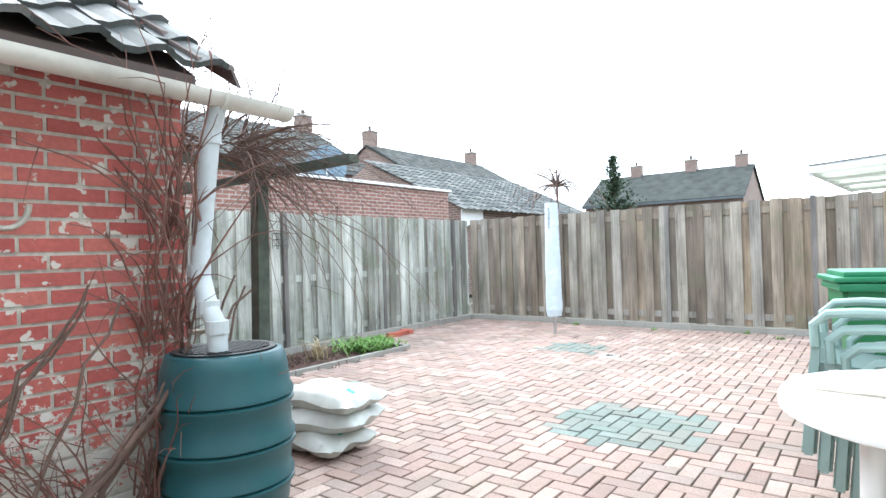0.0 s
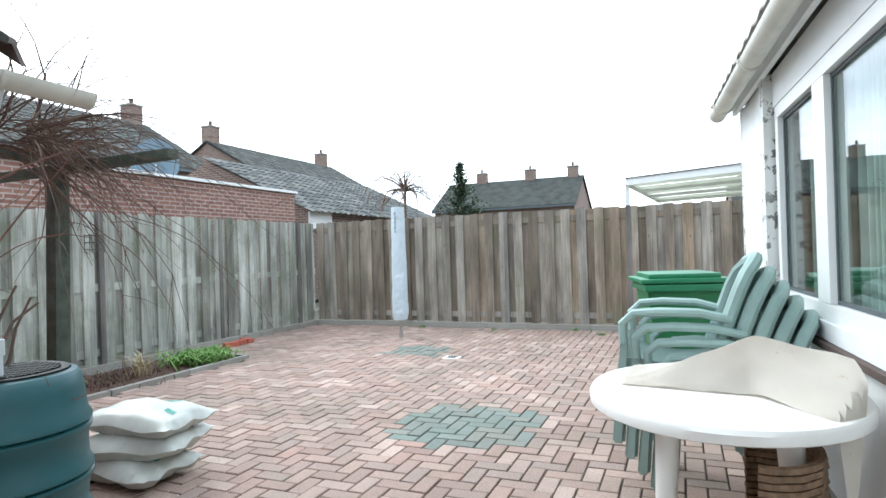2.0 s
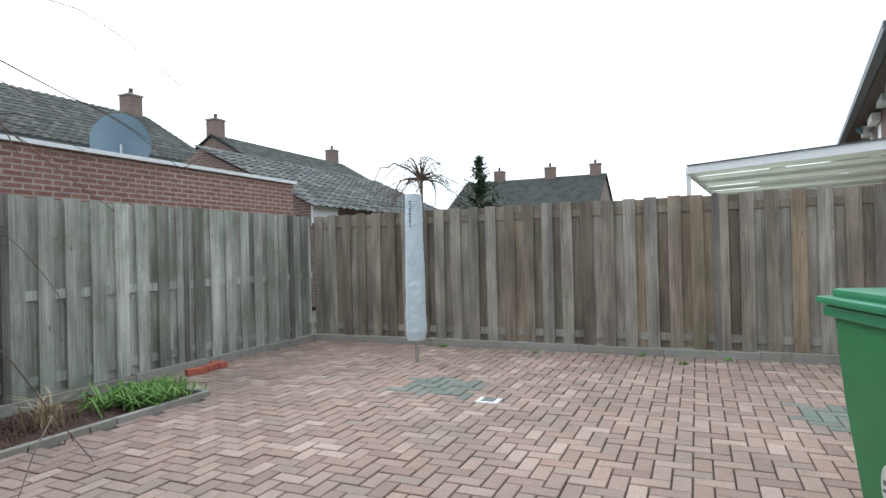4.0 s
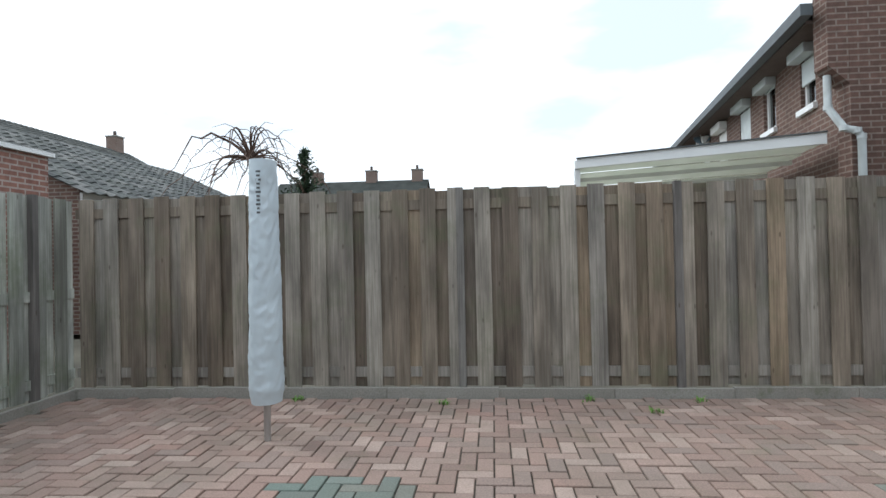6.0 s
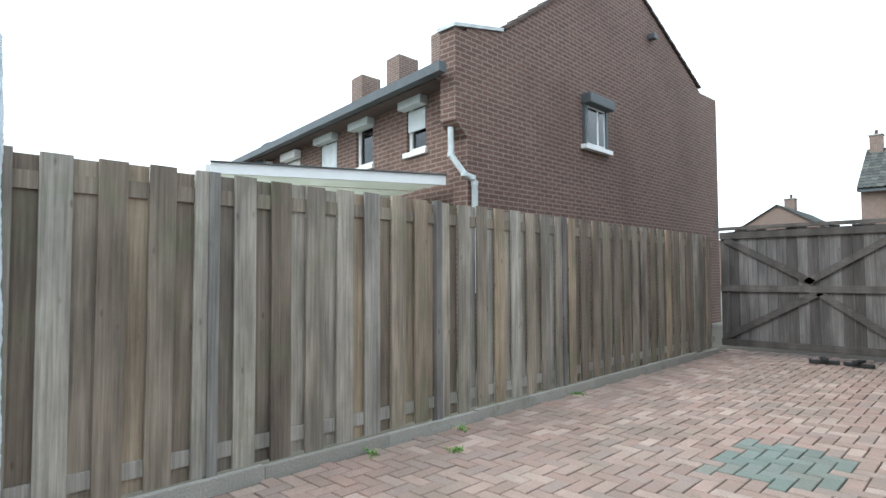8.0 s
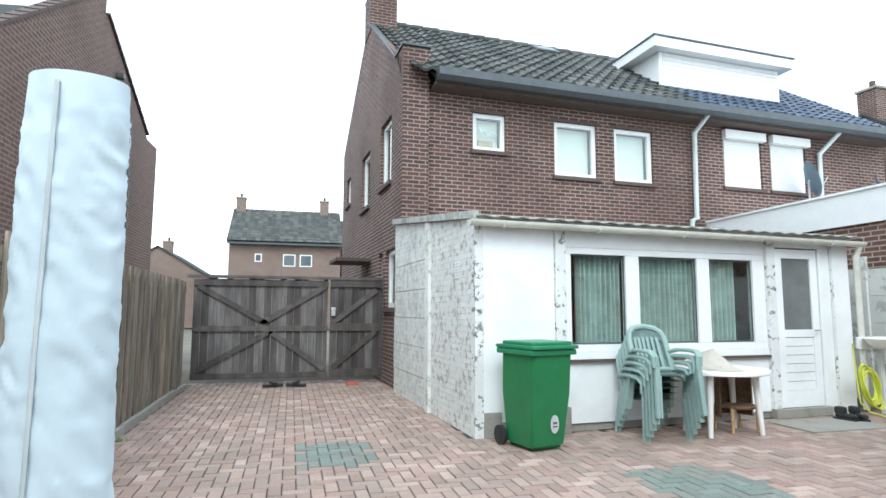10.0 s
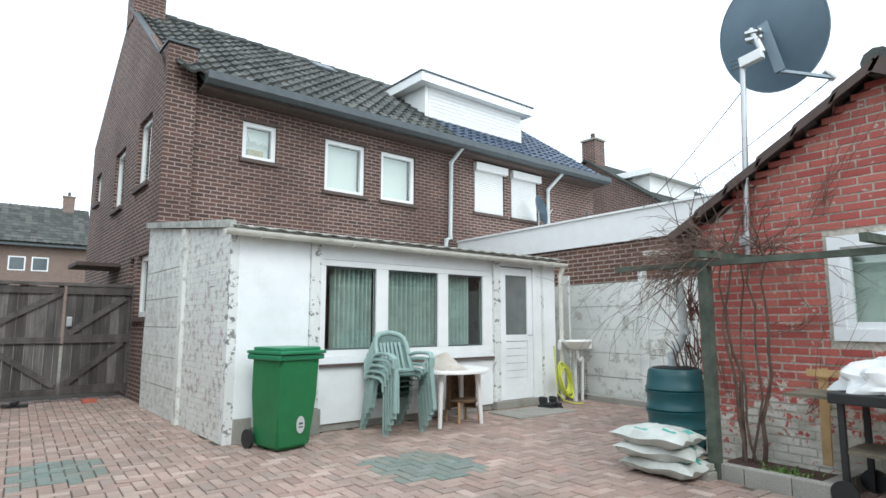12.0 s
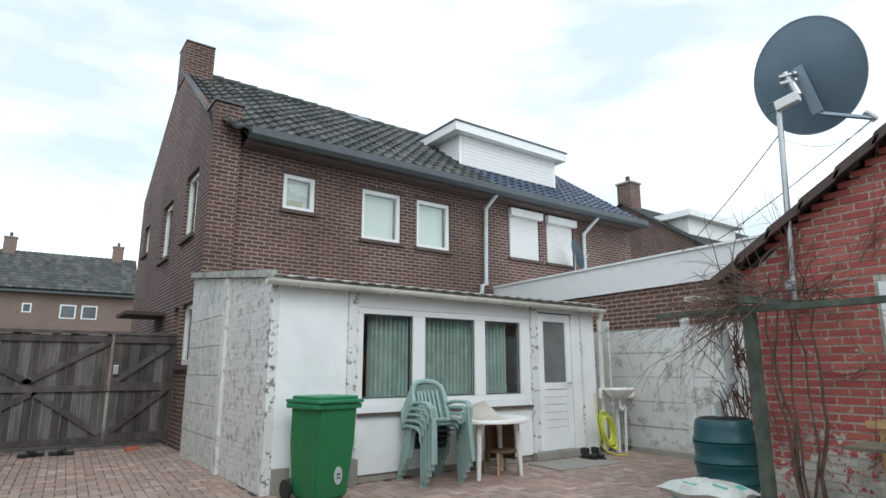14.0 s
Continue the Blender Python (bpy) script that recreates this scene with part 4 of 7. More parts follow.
for p, q in (((0.2, 0, 0.27), (1.5, 0, 1.0)), ((1.45, 0, 0.98), (2.45, 0, 0.27)), ((0.2, 0, 1.80), (1.4, 0, 1.12)), ((1.3, 0, 1.12), (2.45, 0, 1.82)), ((2.6, 0, 0.30), (3.42, 0, 0.98)), ((2.6, 0, 1.14), (3.42, 0, 1.76))):
    p = (p[0], GY + 0.004, p[2])
    q = (q[0], GY + 0.004, q[2])
    part("brace", rotated_bar(bmesh.new(), p, q, 0.095, 0.03), M_GATEH, gate, "diagonal brace")
part("top_rail", bx(0.0, 3.60, GY - 0.03, GY + 0.06, GT - 0.003, GT + 0.05), M_GATEH, gate)
part("post", bx(3.525, 3.585, GY - 0.03, GY + 0.06, 0, GT + 0.02), M_GATE, gate)
part("latch", bx(2.56, 2.64, GY - 0.05, GY - 0.013, 1.26, 1.42, 0.008), M_STEEL, gate, "steel latch plate")


# ---- houses round about ----
def tri_house(name, x0, x1, y0, y1, eave, ridge, axis, chims, label, roof=None, wallm=None, over=0.35, windows=()):
    roof, wallm = roof or M_FARTILE, wallm or M_FARBRICK
    e = empty(name, ((x0 + x1) / 2, (y0 + y1) / 2, 0), label, "house")
    if axis == "x":
        ym = (y0 + y1) / 2
        out = [(y0, 0), (y1, 0), (y1, eave), (ym, ridge), (y0, eave)]
        part("wall", prism(bmesh.new(), out, "x", x0, x1), wallm, e)
        sl = (ridge - eave) / (ym - y0)
        r = [(y0 - over, eave - sl * over + 0.08), (ym, ridge + 0.1), (y1 + over, eave - sl * over + 0.08), (y1 + over, eave - sl * over), (ym, ridge + 0.01), (y0 - over, eave - sl * over)]
        part("roof", prism(bmesh.new(), r, "x", x0 - 0.15, x1 + 0.15), roof, e)
        for yy in (y0 - over, y1 + over):
            part("gutter", bx(x0 - 0.1, x1 + 0.1, yy - 0.1, yy + 0.02, eave - sl * over - 0.1, eave - sl * over + 0.02), M_ZINC, e)
        for c in chims:
            cc = part("chimney", bx(c - 0.35, c + 0.35, ym - 0.45, ym + 0.25, ridge - 0.5, ridge + 0.95), wallm, e)
            part("chimney_cap", bx(c - 0.40, c + 0.40, ym - 0.5, ym + 0.3, ridge + 0.953, ridge + 1.03), M_CONC, cc)
            part("chimney_pot", tube(bmesh.new(), [(c, ym - 0.1, ridge + 1.03), (c, ym - 0.1, ridge + 1.35)], 0.1, 8), M_SILL, cc)
    else:
        xm = (x0 + x1) / 2
        out = [(x0, 0), (x1, 0), (x1, eave), (xm, ridge), (x0, eave)]
        part("wall", prism(bmesh.new(), out, "y", y0, y1), wallm, e)
        sl = (ridge - eave) / (xm - x0)
        r = [(x0 - over, eave - sl * over + 0.08), (xm, ridge + 0.1), (x1 + over, eave - sl * over + 0.08), (x1 + over, eave - sl * over), (xm, ridge + 0.01), (x0 - over, eave - sl * over)]
        part("roof", prism(bmesh.new(), r, "y", y0 - 0.15, y1 + 0.15), roof, e)
        for xx in (x0 - over, x1 + over):
            part("gutter", bx(xx - 0.05, xx + 0.1, y0 - 0.1, y1 + 0.1, eave - sl * over - 0.12, eave - sl * over + 0.02), M_ZINC, e)
        for c in chims:
            cc = part("chimney", bx(xm - 0.4, xm + 0.3, c - 0.4, c + 0.4, ridge - 0.5, ridge + 0.8), wallm, e)
            part("chimney_cap", bx(xm - 0.45, xm + 0.35, c - 0.45, c + 0.45, ridge + 0.803, ridge + 0.88), M_CONC, cc)
            part("chimney_pot", tube(bmesh.new(), [(xm, c, ridge + 0.88), (xm, c, ridge + 1.2)], 0.1, 8), M_SILL, cc)
    for (ax_, p, a, b, z0, z1) in windows:
        w = new("window")
        w.parent = e
        w.location = -e.location
        if ax_ == "y":
            part("window_frame", bx(a, b, p - 0.03, p - 0.003, z0, z1), M_UPVC, w)
            part("pane", bx(a + 0.08, b - 0.08, p - 0.045, p - 0.033, z0 + 0.08, z1 - 0.08), M_GLASSB, w)
        else:
            part("window_frame", bx(p + 0.003, p + 0.03, a, b, z0, z1), M_UPVC, w)
            part("pane", bx(p + 0.033, p + 0.045, a + 0.08, b - 0.08, z0 + 0.08, z1 - 0.08), M_GLASSB, w)
    return e


M_GLASSB = plain("far_window_glass", (0.10, 0.12, 0.13), 0.1)
tri_house("row_house", -42, -34, -19.0, -7.8, 4.6, 6.9, "y", (-16.2, -12.0, -8.5), "distant terrace with grey tiled roof and three chimneys", windows=[("x", -34, -18, -16.9, 2.6, 3.6)])
tri_house("row_house", -29.6, -16.9, -30.5, -21.5, 5.5, 8.0, "x", (-17.3, -28.6), "brick semi-detached house with mossy grey roof", windows=[("x", -16.9, -27.2, -26.4, 5.0, 5.9)])
tri_house("row_house", -12.6, -1.0, -30.5, -21.5, 5.5, 8.1, "x", (-12.0,), "brick house with grey tiled roof and skylight")
tri_house("row_house", -2.7, 5.3, 38, 46, 6.5, 9.3, "x", (4.2, -2.3), "brick terrace across the street with blue-grey roof", windows=[("y", 38, -0.9, -0.4, 4.9, 5.5), ("y", 38, 1.1, 2.0, 4.6, 5.5), ("y", 38, 2.3, 3.2, 4.6, 5.5)])
tri_house("row_house", 5.6, 20, 40, 48, 6.3, 9.0, "x", (), "brick terrace across the street further along")
tri_house("row_house", -12.5, -4.0, 42, 52, 3.6, 6.2, "y", (46,), "low brick house beyond the gate")
rowh = tri_house("row_house", 22.0, 34.0, 5.0, 12.0, 6.0, 8.4, "x", (22.4,), "brick semi-detached house further along", wallm=M_HBRICK)
dm2 = empty("far_dormer", (22, 6, 7), "white boarded dormer on the next house roof", "dormer")
part("wall", bx(22.7, 26.4, 5.9, 8.6, 6.4, 7.4), M_BLIND, dm2)
part("roof", bx(22.4, 26.7, 5.6, 8.7, 7.403, 7.65), M_UPVC, dm2)

for hx0, hx1, yl, zl, yh, zh in ((-2.85, 5.45, 37.6, 6.4, 42.0, 9.42), (-29.75, -16.75, -21.2, 5.38, -26.0, 8.12), (-12.75, -0.85, -21.2, 5.38, -26.0, 8.22)):
    v, f_ = tile_sheet(hx0, hx1, yl, zl, yh, zh, 0.33, 0.40)
    rt = raw_object("roof_tiles", v, f_, M_FARTILES, None, "", "stuff")
    tagged(rt, "rows of dark mossy roof tiles on a house behind", "roof tiles")
sr = empty("low_tiled_shed", (-8, -12, 0), "low outbuilding with dark mossy pantile roof", "shed")
part("wall", prism(bmesh.new(), [(-17.5, 0), (-10.2, 0), (-10.2, 2.55), (-13.8, 4.2), (-17.5, 2.5)], "x", -13.5, -4.4), M_FARBRICK, sr)
v, f_ = tile_sheet(-13.8, -4.1, -9.9, 2.45, -13.8, 4.3, 0.3, 0.36)
raw_object("roof_tiles", [(p[0] + 8, p[1] + 12, p[2]) for p in v], f_, M_TILE, sr, "rows of mossy pantiles", "stuff")
part("window_frame", bx(-5.5, -4.4, -10.19, -10.14, 2.0, 2.5), M_UPVC, sr)

an = empty("brick_annex", (0, -9.1, 0), "flat-roofed brick annex with white roof edge behind the grey fence", "building")
part("wall", bx(-2.34, 5.2, -14, -9.1, 0, 2.74), M_HBRICK2, an)
part("roof_edge", bx(-2.40, 5.26, -14.06, -9.04, 2.743, 2.80), M_UPVC, an)

# neighbour across the long fence
NX, NY, NYB = -2.0, 1.30, 11.3
SKEW = 0.14               # the rear wall runs off at a slight angle
nh = empty("neighbour_house", (NX, NY, 0), "dark brick end house beyond the long fence with shuttered windows", "house")
NE, NRZ = 4.15, 7.35
NRY = 6.0
part("gable_wall", prism(bmesh.new(), [(NY, 0), (NYB, 0), (NYB, 5.9), (10.2, 5.85), (NRY + 0.5, NRZ), (NRY - 0.6, NRZ - 0.1), (2.1, 4.95), (NY, 4.78)], "x", NX - 0.28, NX), M_NBRICK, nh, "dark brown brick gable wall")
nwin = [(-3.50, -2.98, 3.22, 4.02), (-5.15, -4.55, 3.22, 4.02), (-6.60, -5.90, 3.22, 4.02), (-8.3, -7.6, 3.20, 3.95), (-9.9, -9.2, 3.20, 3.95)]
nparts = [part("wall", wall_y(bmesh.new(), -17, NX - 0.283, 0, NE, NY, NY + 0.28, nwin), M_NBRICK, nh, "brown brick rear wall"),
          part("back_wall", bx(-17, NX - 0.283, NYB - 0.28, NYB, 0, NE), M_NBRICK, nh),
          part("roof", prism(bmesh.new(), [(NY - 0.4, NE + 0.03), (NRY, NRZ - 0.1), (NYB + 0.4, NE + 0.03), (NYB + 0.4, NE - 0.07), (NRY, NRZ - 0.2), (NY - 0.4, NE - 0.07)], "x", -17.3, NX - 0.285), M_FARTILE, nh),
          part("gutter", bx(-17.2, NX - 0.05, NY - 0.52, NY - 0.38, NE - 0.10, NE + 0.04), M_ZINC, nh),
          part("soffit", bx(-17.2, NX - 0.29, NY - 0.37, NY - 0.003, NE - 0.12, NE - 0.08), M_SILL, nh)]
pier = bx(NX - 0.30, NX, NY - 0.24, NY - 0.003, 3.42, 4.72)
prism(pier, [(NY - 0.003, 3.2), (NY - 0.24, 3.417), (NY - 0.003, 3.417)], "x", NX - 0.30, NX)
part("pier", pier, M_NBRICK, nh, "corbelled brick pier")
part("pier_coping", prism(bmesh.new(), [(NY - 0.28, 4.723), (2.12, 4.97), (2.12, 5.02), (NY - 0.28, 4.775)], "x", NX - 0.33, NX + 0.03), M_PIPE, nh, "pale metal capping")
for k in range(12):
    for (ya, za, yb, zb) in ((2.15, 5.0, NRY - 0.45, NRZ - 0.02), (10.15, 5.93, NRY + 0.45, NRZ + 0.02)):
        a = Vector((NX - 0.05, ya + (yb - ya) * k / 12, za + (zb - za) * k / 12 + 0.04))
        b = Vector((NX - 0.05, ya + (yb - ya) * (k + 1.05) / 12, za + (zb - za) * (k + 1.05) / 12 + 0.02))
        part("verge_tile", rotated_bar(bmesh.new(), a, b, 0.2, 0.05, up=(0, -(b - a).z, (b - a).y)), M_SILL, nh, "dark verge tile")
cc = part("chimney", bx(NX - 0.75, NX - 0.02, NRY - 0.5, NRY + 0.4, NRZ - 0.4, NRZ + 1.1), M_NBRICK, nh)
for cx_ in (-7.5, -9.8, -12):
    nparts.append(part("chimney", bx(cx_ - 0.4, cx_ + 0.3, NRY - 0.4, NRY + 0.4, NRZ - 0.4, NRZ + 0.6), M_FARBRICK, nh))
for k, (x0, x1, z0, z1) in enumerate(nwin):
    w = new("window")
    w.parent = nh
    nparts.append(w)
    window_y(w, x0, x1, z0, z1, NY + 0.06, 1, 0.07, glass=M_GLASSD)
    part("window_sill", bx(x0 - 0.05, x1 + 0.05, NY - 0.06, NY + 0.05, z0 - 0.08, z0 - 0.003), M_UPVC, w, "white sill")
    part("shutter_box", bx(x0 - 0.05, x1 + 0.05, NY - 0.17, NY - 0.003, z1 - 0.12, z1 + 0.05, 0.01), M_PIPE if k < 3 else M_BLIND, w, "shutter box")
    part("roller_shutter", bx(x0 + 0.03, x1 - 0.03, NY + 0.01, NY + 0.04, z0 + (z1 - z0) * (0.42, 0.9, 0.02, 0.02, 0.02)[k], z1 - 0.13), M_PIPE if k < 3 else M_BLIND, w, "lowered roller shutter")
w = new("window")
w.parent = nh
part("window_frame", bx(NX + 0.003, NX + 0.03, 4.50, 5.20, 3.60, 4.34), M_UPVC, w)
part("pane", bx(NX + 0.033, NX + 0.04, 4.56, 4.88, 3.66, 4.30), M_GLASSD, w)
part("pane", bx(NX + 0.033, NX + 0.04, 4.96, 5.13, 3.66, 4.30), M_GLASSD, w)
for ya in (4.43, 5.203):
    part("shutter_guide", bx(NX + 0.003, NX + 0.06, ya, ya + 0.067, 3.60, 4.34), M_ZINC, w, "dark shutter guide")
part("window_sill", bx(NX + 0.003, NX + 0.12, 4.36, 5.34, 3.52, 3.597), M_UPVC, w)
part("shutter_box", bx(NX + 0.003, NX + 0.2, 4.40, 5.30, 4.343, 4.53, 0.02), M_ZINC, w)
part("floodlight", bx(NX + 0.003, NX + 0.16, 7.2, 7.36, 6.35, 6.47, 0.02), M_ZINC, nh, "small dark outdoor lamp")
for o in nparts:
    for q in (o, *o.children_recursive):
        if q.data:
            for v_ in q.data.vertices:
                v_.co.y -= SKEW * v_.co.x
downpipe("neighbour_downpipe", [(-2.16, NY - 0.17, 3.34), (-2.16, NY - 0.17, 2.95), (-1.97, NY - 0.10, 2.66), (-1.93, NY + 0.02, 2.62), (-1.93, NY + 0.07, 2.55), (-1.93, NY + 0.07, 1.0)], 0.045, M_PIPE, "white plastic downpipe with a bend on the dark brick corner")
cp = empty("veranda_roof", (-4.0, 0, 2.7), "white framed veranda roof with cream corrugated sheets beyond the fence", "canopy")
part("front_beam", rotated_bar(bmesh.new(), (-3.66, -1.65, 2.60), (-2.36, 1.22, 2.62), 0.05, 0.14, up=(0, 0, 1)), M_UPVC, cp, "white edge beam")
part("flashing", rotated_bar(bmesh.new(), (-3.64, -1.66, 2.678), (-2.34, 1.22, 2.698), 0.09, 0.012, up=(0, 0, 1)), M_ZINC, cp)
part("end_beam", rotated_bar(bmesh.new(), (-3.70, -1.66, 2.59), (-7.4, -1.1, 2.42), 0.05, 0.12, up=(0, 0, 1)), M_UPVC, cp, "white end beam")
for k in range(11):
    d0, d1 = 0.36 * k, 0.36 * k + 0.35
    vs_, zz = [], 0.018 * (k % 2)
    for (d, y, xx) in ((d0, -1.64, -3.69), (d1, -1.64, -3.69), (d1, 1.2, -2.40), (d0, 1.2, -2.40)):
        vs_.append((xx - d, y + 0.14 * d, 2.57 - 0.045 * d + zz))
    b = bmesh.new()
    lo = [b.verts.new(v_) for v_ in vs_]
    hi = [b.verts.new((v_[0], v_[1], v_[2] + 0.012)) for v_ in vs_]
    b.faces.new(lo)
    b.faces.new(list(reversed(hi)))
    for q in range(4):
        b.faces.new((lo[q], hi[q], hi[(q + 1) % 4], lo[(q + 1) % 4]))
    bmesh.ops.recalc_face_normals(b, faces=b.faces[:])
    part("roof_sheet", b, M_CANOPY, cp)
    if k % 3 == 2:
        part("rafter", rotated_bar(bmesh.new(), (-3.69 - d1, -1.64 + 0.14 * d1, 2.53 - 0.045 * d1), (-2.40 - d1, 1.2 + 0.14 * d1, 2.53 - 0.045 * d1), 0.04, 0.06, up=(0, 0, 1)), M_UPVC, cp)
part("post", bx(-3.82, -3.72, -1.68, -1.60, 0, 2.52), M_UPVC, cp)
part("veranda_window", bx(-3.3, -2.8, NY + 0.30, NY + 0.34, 1.6, 2.35), M_UPVC, nh)

# ---- paving ----
CELL = 0.106
GAP = 0.005
STONE = {}


def stone_mesh(kind, mat):
    key = (kind, mat.name)
    if key not in STONE:
        w, d = (2 * CELL, CELL) if kind == "h" else (CELL, 2 * CELL)
        b = bx(GAP, w - GAP, GAP, d - GAP, -0.05, 0.0)
        es = [e for e in b.edges if all(v.co.z > -0.01 for v in e.verts)]
        bmesh.ops.bevel(b, geom=es, offset=0.004, segments=1, affect="EDGES")
        me = bpy.data.meshes.new("paver")
        b.to_mesh(me)
        b.free()
        me.materials.append(mat)
        STONE[key] = me
    return STONE[key]


def paved(x, y):
    if x < 0.08 or x > BX - 0.06 or y < FY + 0.06 or y > GY + 0.6:
        return False
    if x > EX0 - 0.02 and y > -0.10 + 0.059 * (x - EX0):
        return False
    if x > SX - 0.02 and y < SY + 0.02:
        return False
    if 3.22 < x < 6.15 and y < -5.68:
        return False
    if 6.78 < x < 8 and -4.85 < y < -3.80:
        return False
    return True


def is_green(x, y):
    if abs(x - 5.05) + 0.12 * abs(y + 2.1) < 0.48 and abs(y + 2.12) < 0.52 and abs(x - 5.05) + abs(y + 2.12) < 0.86:
        return True
    if abs(x - 2.25) < 0.34 and abs(y + 3.8) < 0.38:
        return True
    return abs(x - 2.26) < 0.34 and abs(y + 0.40) < 0.48


def build_paving():
    rng = random.Random(11)
    e = empty("red_paving", (5, -2, 0), "red herringbone brick paving with green patches", "paving")
    tagged(e, kind="structure")
    near = []
    vs, fs, gvs, gfs = [], [], [], []
    for i in range(-2, 100):
        for j in range(-70, 90):
            k = (i - j) % 4
            if k not in (0, 3):
                continue
            kind = "h" if k == 0 else "v"
            x, y = i * CELL, j * CELL
            cx, cy = (x + CELL, y + CELL / 2) if kind == "h" else (x + CELL / 2, y + CELL)
            if not paved(cx, cy) or (2.50 < cx < 2.70 and -3.30 < cy < -3.10):
                continue
            green = is_green(cx, cy)
            z = rng.uniform(-0.004, 0.002) + 0.006 * noise.noise(Vector((cx * 0.8, cy * 0.8, 0)))
            rx, ry = rng.uniform(-0.006, 0.006), rng.uniform(-0.006, 0.006)
            if 4.2 < cx < 6.9 and -3.25 < cy < -0.9 and len(near) < 300:
                o = new("paver", stone_mesh(kind, M_PAVER_G if green else M_PAVER))
                o.parent = e
                o.location = (x - 5, y + 2, z)
                o.rotation_euler = (rx, ry, 0)
                near.append(o)
                continue
            me = stone_mesh(kind, M_PAVER)
            V, F = (gvs, gfs) if green else (vs, fs)
            b0 = len(V)
            for v in me.vertices:
                V.append((x + v.co.x - 5, y + v.co.y + 2, z + v.co.z + v.co.x * rx + v.co.y * ry))
            for p_ in me.polygons:
                if p_.normal.z > -0.5:
                    F.append([b0 + q for q in p_.vertices])
    raw_object("paving_field", vs, fs, M_PAVER, e, "red brick pavers laid in herringbone", "stuff")
    raw_object("green_patch", gvs, gfs, M_PAVER_G, e, "patch of green pavers", "stuff")

# ---- things in the yard ----
def wheelie_bin(x, y, rz):
    e = empty("wheelie_bin", (0, 0, 0), "green two-wheeled refuse bin with closed lid beside the white wall", "bin")
    bm = bmesh.new()
    lo = [(-0.22, -0.25), (0.22, -0.25), (0.22, 0.22), (-0.22, 0.22)]
    rings = []
    for z, s, oy in ((0.02, 0.96, 0.0), (0.06, 1.0, 0.0), (0.55, 1.12, -0.02), (0.92, 1.2, -0.04), (0.96, 1.2, -0.04)):
        rings.append([bm.verts.new((a * s, b * s + oy, z)) for a, b in lo])
    for r0, r1 in zip(rings, rings[1:]):
        for k in range(4):
            bm.faces.new((r0[k], r0[(k + 1) % 4], r1[(k + 1) % 4], r1[k]))
    bm.faces.new(list(reversed(rings[0])))
    bm.faces.new(rings[-1])
    es = [ed for ed in bm.edges if abs(ed.verts[0].co.z - ed.verts[1].co.z) > 0.01 or ed.verts[0].co.z < 0.03 and ed.verts[1].co.z < 0.03]
    bmesh.ops.bevel(bm, geom=es, offset=0.03, segments=3, affect="EDGES")
    part("body", bm, M_GREENP, e, "dark green bin body", smooth=True)
    part("rim", bx(-0.30, 0.30, -0.37, 0.27, 0.93, 0.985, 0.015), M_GREENL, e)
    lid = bmesh.new()
    box(lid, -0.305, 0.305, -0.40, 0.28, 0.99, 1.025, 0.014)
    box(lid, -0.27, 0.27, -0.34, 0.20, 1.02, 1.062, 0.02)
    part("lid", lid, M_GREENL, e, "lighter green lid", smooth=True)
    part("handle_bar", tube(bmesh.new(), [(-0.24, 0.32, 0.98), (0.24, 0.32, 0.98)], 0.018, 10), M_GREENL, e)
    for sx in (-0.22, 0.22):
        part("handle_bracket", bx(sx - 0.025, sx + 0.025, 0.26, 0.335, 0.95, 1.0, 0.008), M_GREENL, e)
        b = tube(bmesh.new(), [(sx * 1.23 - 0.02, 0.24, 0.1), (sx * 1.23 + 0.02, 0.24, 0.1)], 0.1, 24)
        wh = part("wheel", b, M_BLACK, e, "black rubber wheel", smooth=True)
        part("hub", tube(bmesh.new(), [(sx * 1.23 - 0.025, 0.24, 0.1), (sx * 1.23 + 0.025, 0.24, 0.1)], 0.04, 14), M_BLACK, wh)
    part("axle", tube(bmesh.new(), [(-0.26, 0.24, 0.1), (0.26, 0.24, 0.1)], 0.012, 8), M_STEEL, e)
    b = bmesh.new()
    r = bmesh.ops.create_circle(b, cap_ends=True, segments=32, radius=0.07)
    b.transform(pose(0.06, -0.279, 0.26, 90, 0, 0) @ Matrix.Diagonal((0.8, 1.25, 1, 1)))
    bmesh.ops.solidify(b, geom=b.faces[:], thickness=0.004)
    st = part("sticker", b, M_UPVC, e, "oval white sticker")
    part("print_mark", rot_box((0.06, -0.285, 0.27), (0.05, 0.003, 0.02)), M_PRINT, st)
    part("print_mark", rot_box((0.06, -0.285, 0.235), (0.06, 0.003, 0.012)), M_PRINT, st)
    e.matrix_basis = pose(x, y, 0, 0, 0, rz) @ Matrix.Diagonal((0.94, 0.94, 1.0, 1))
    return e


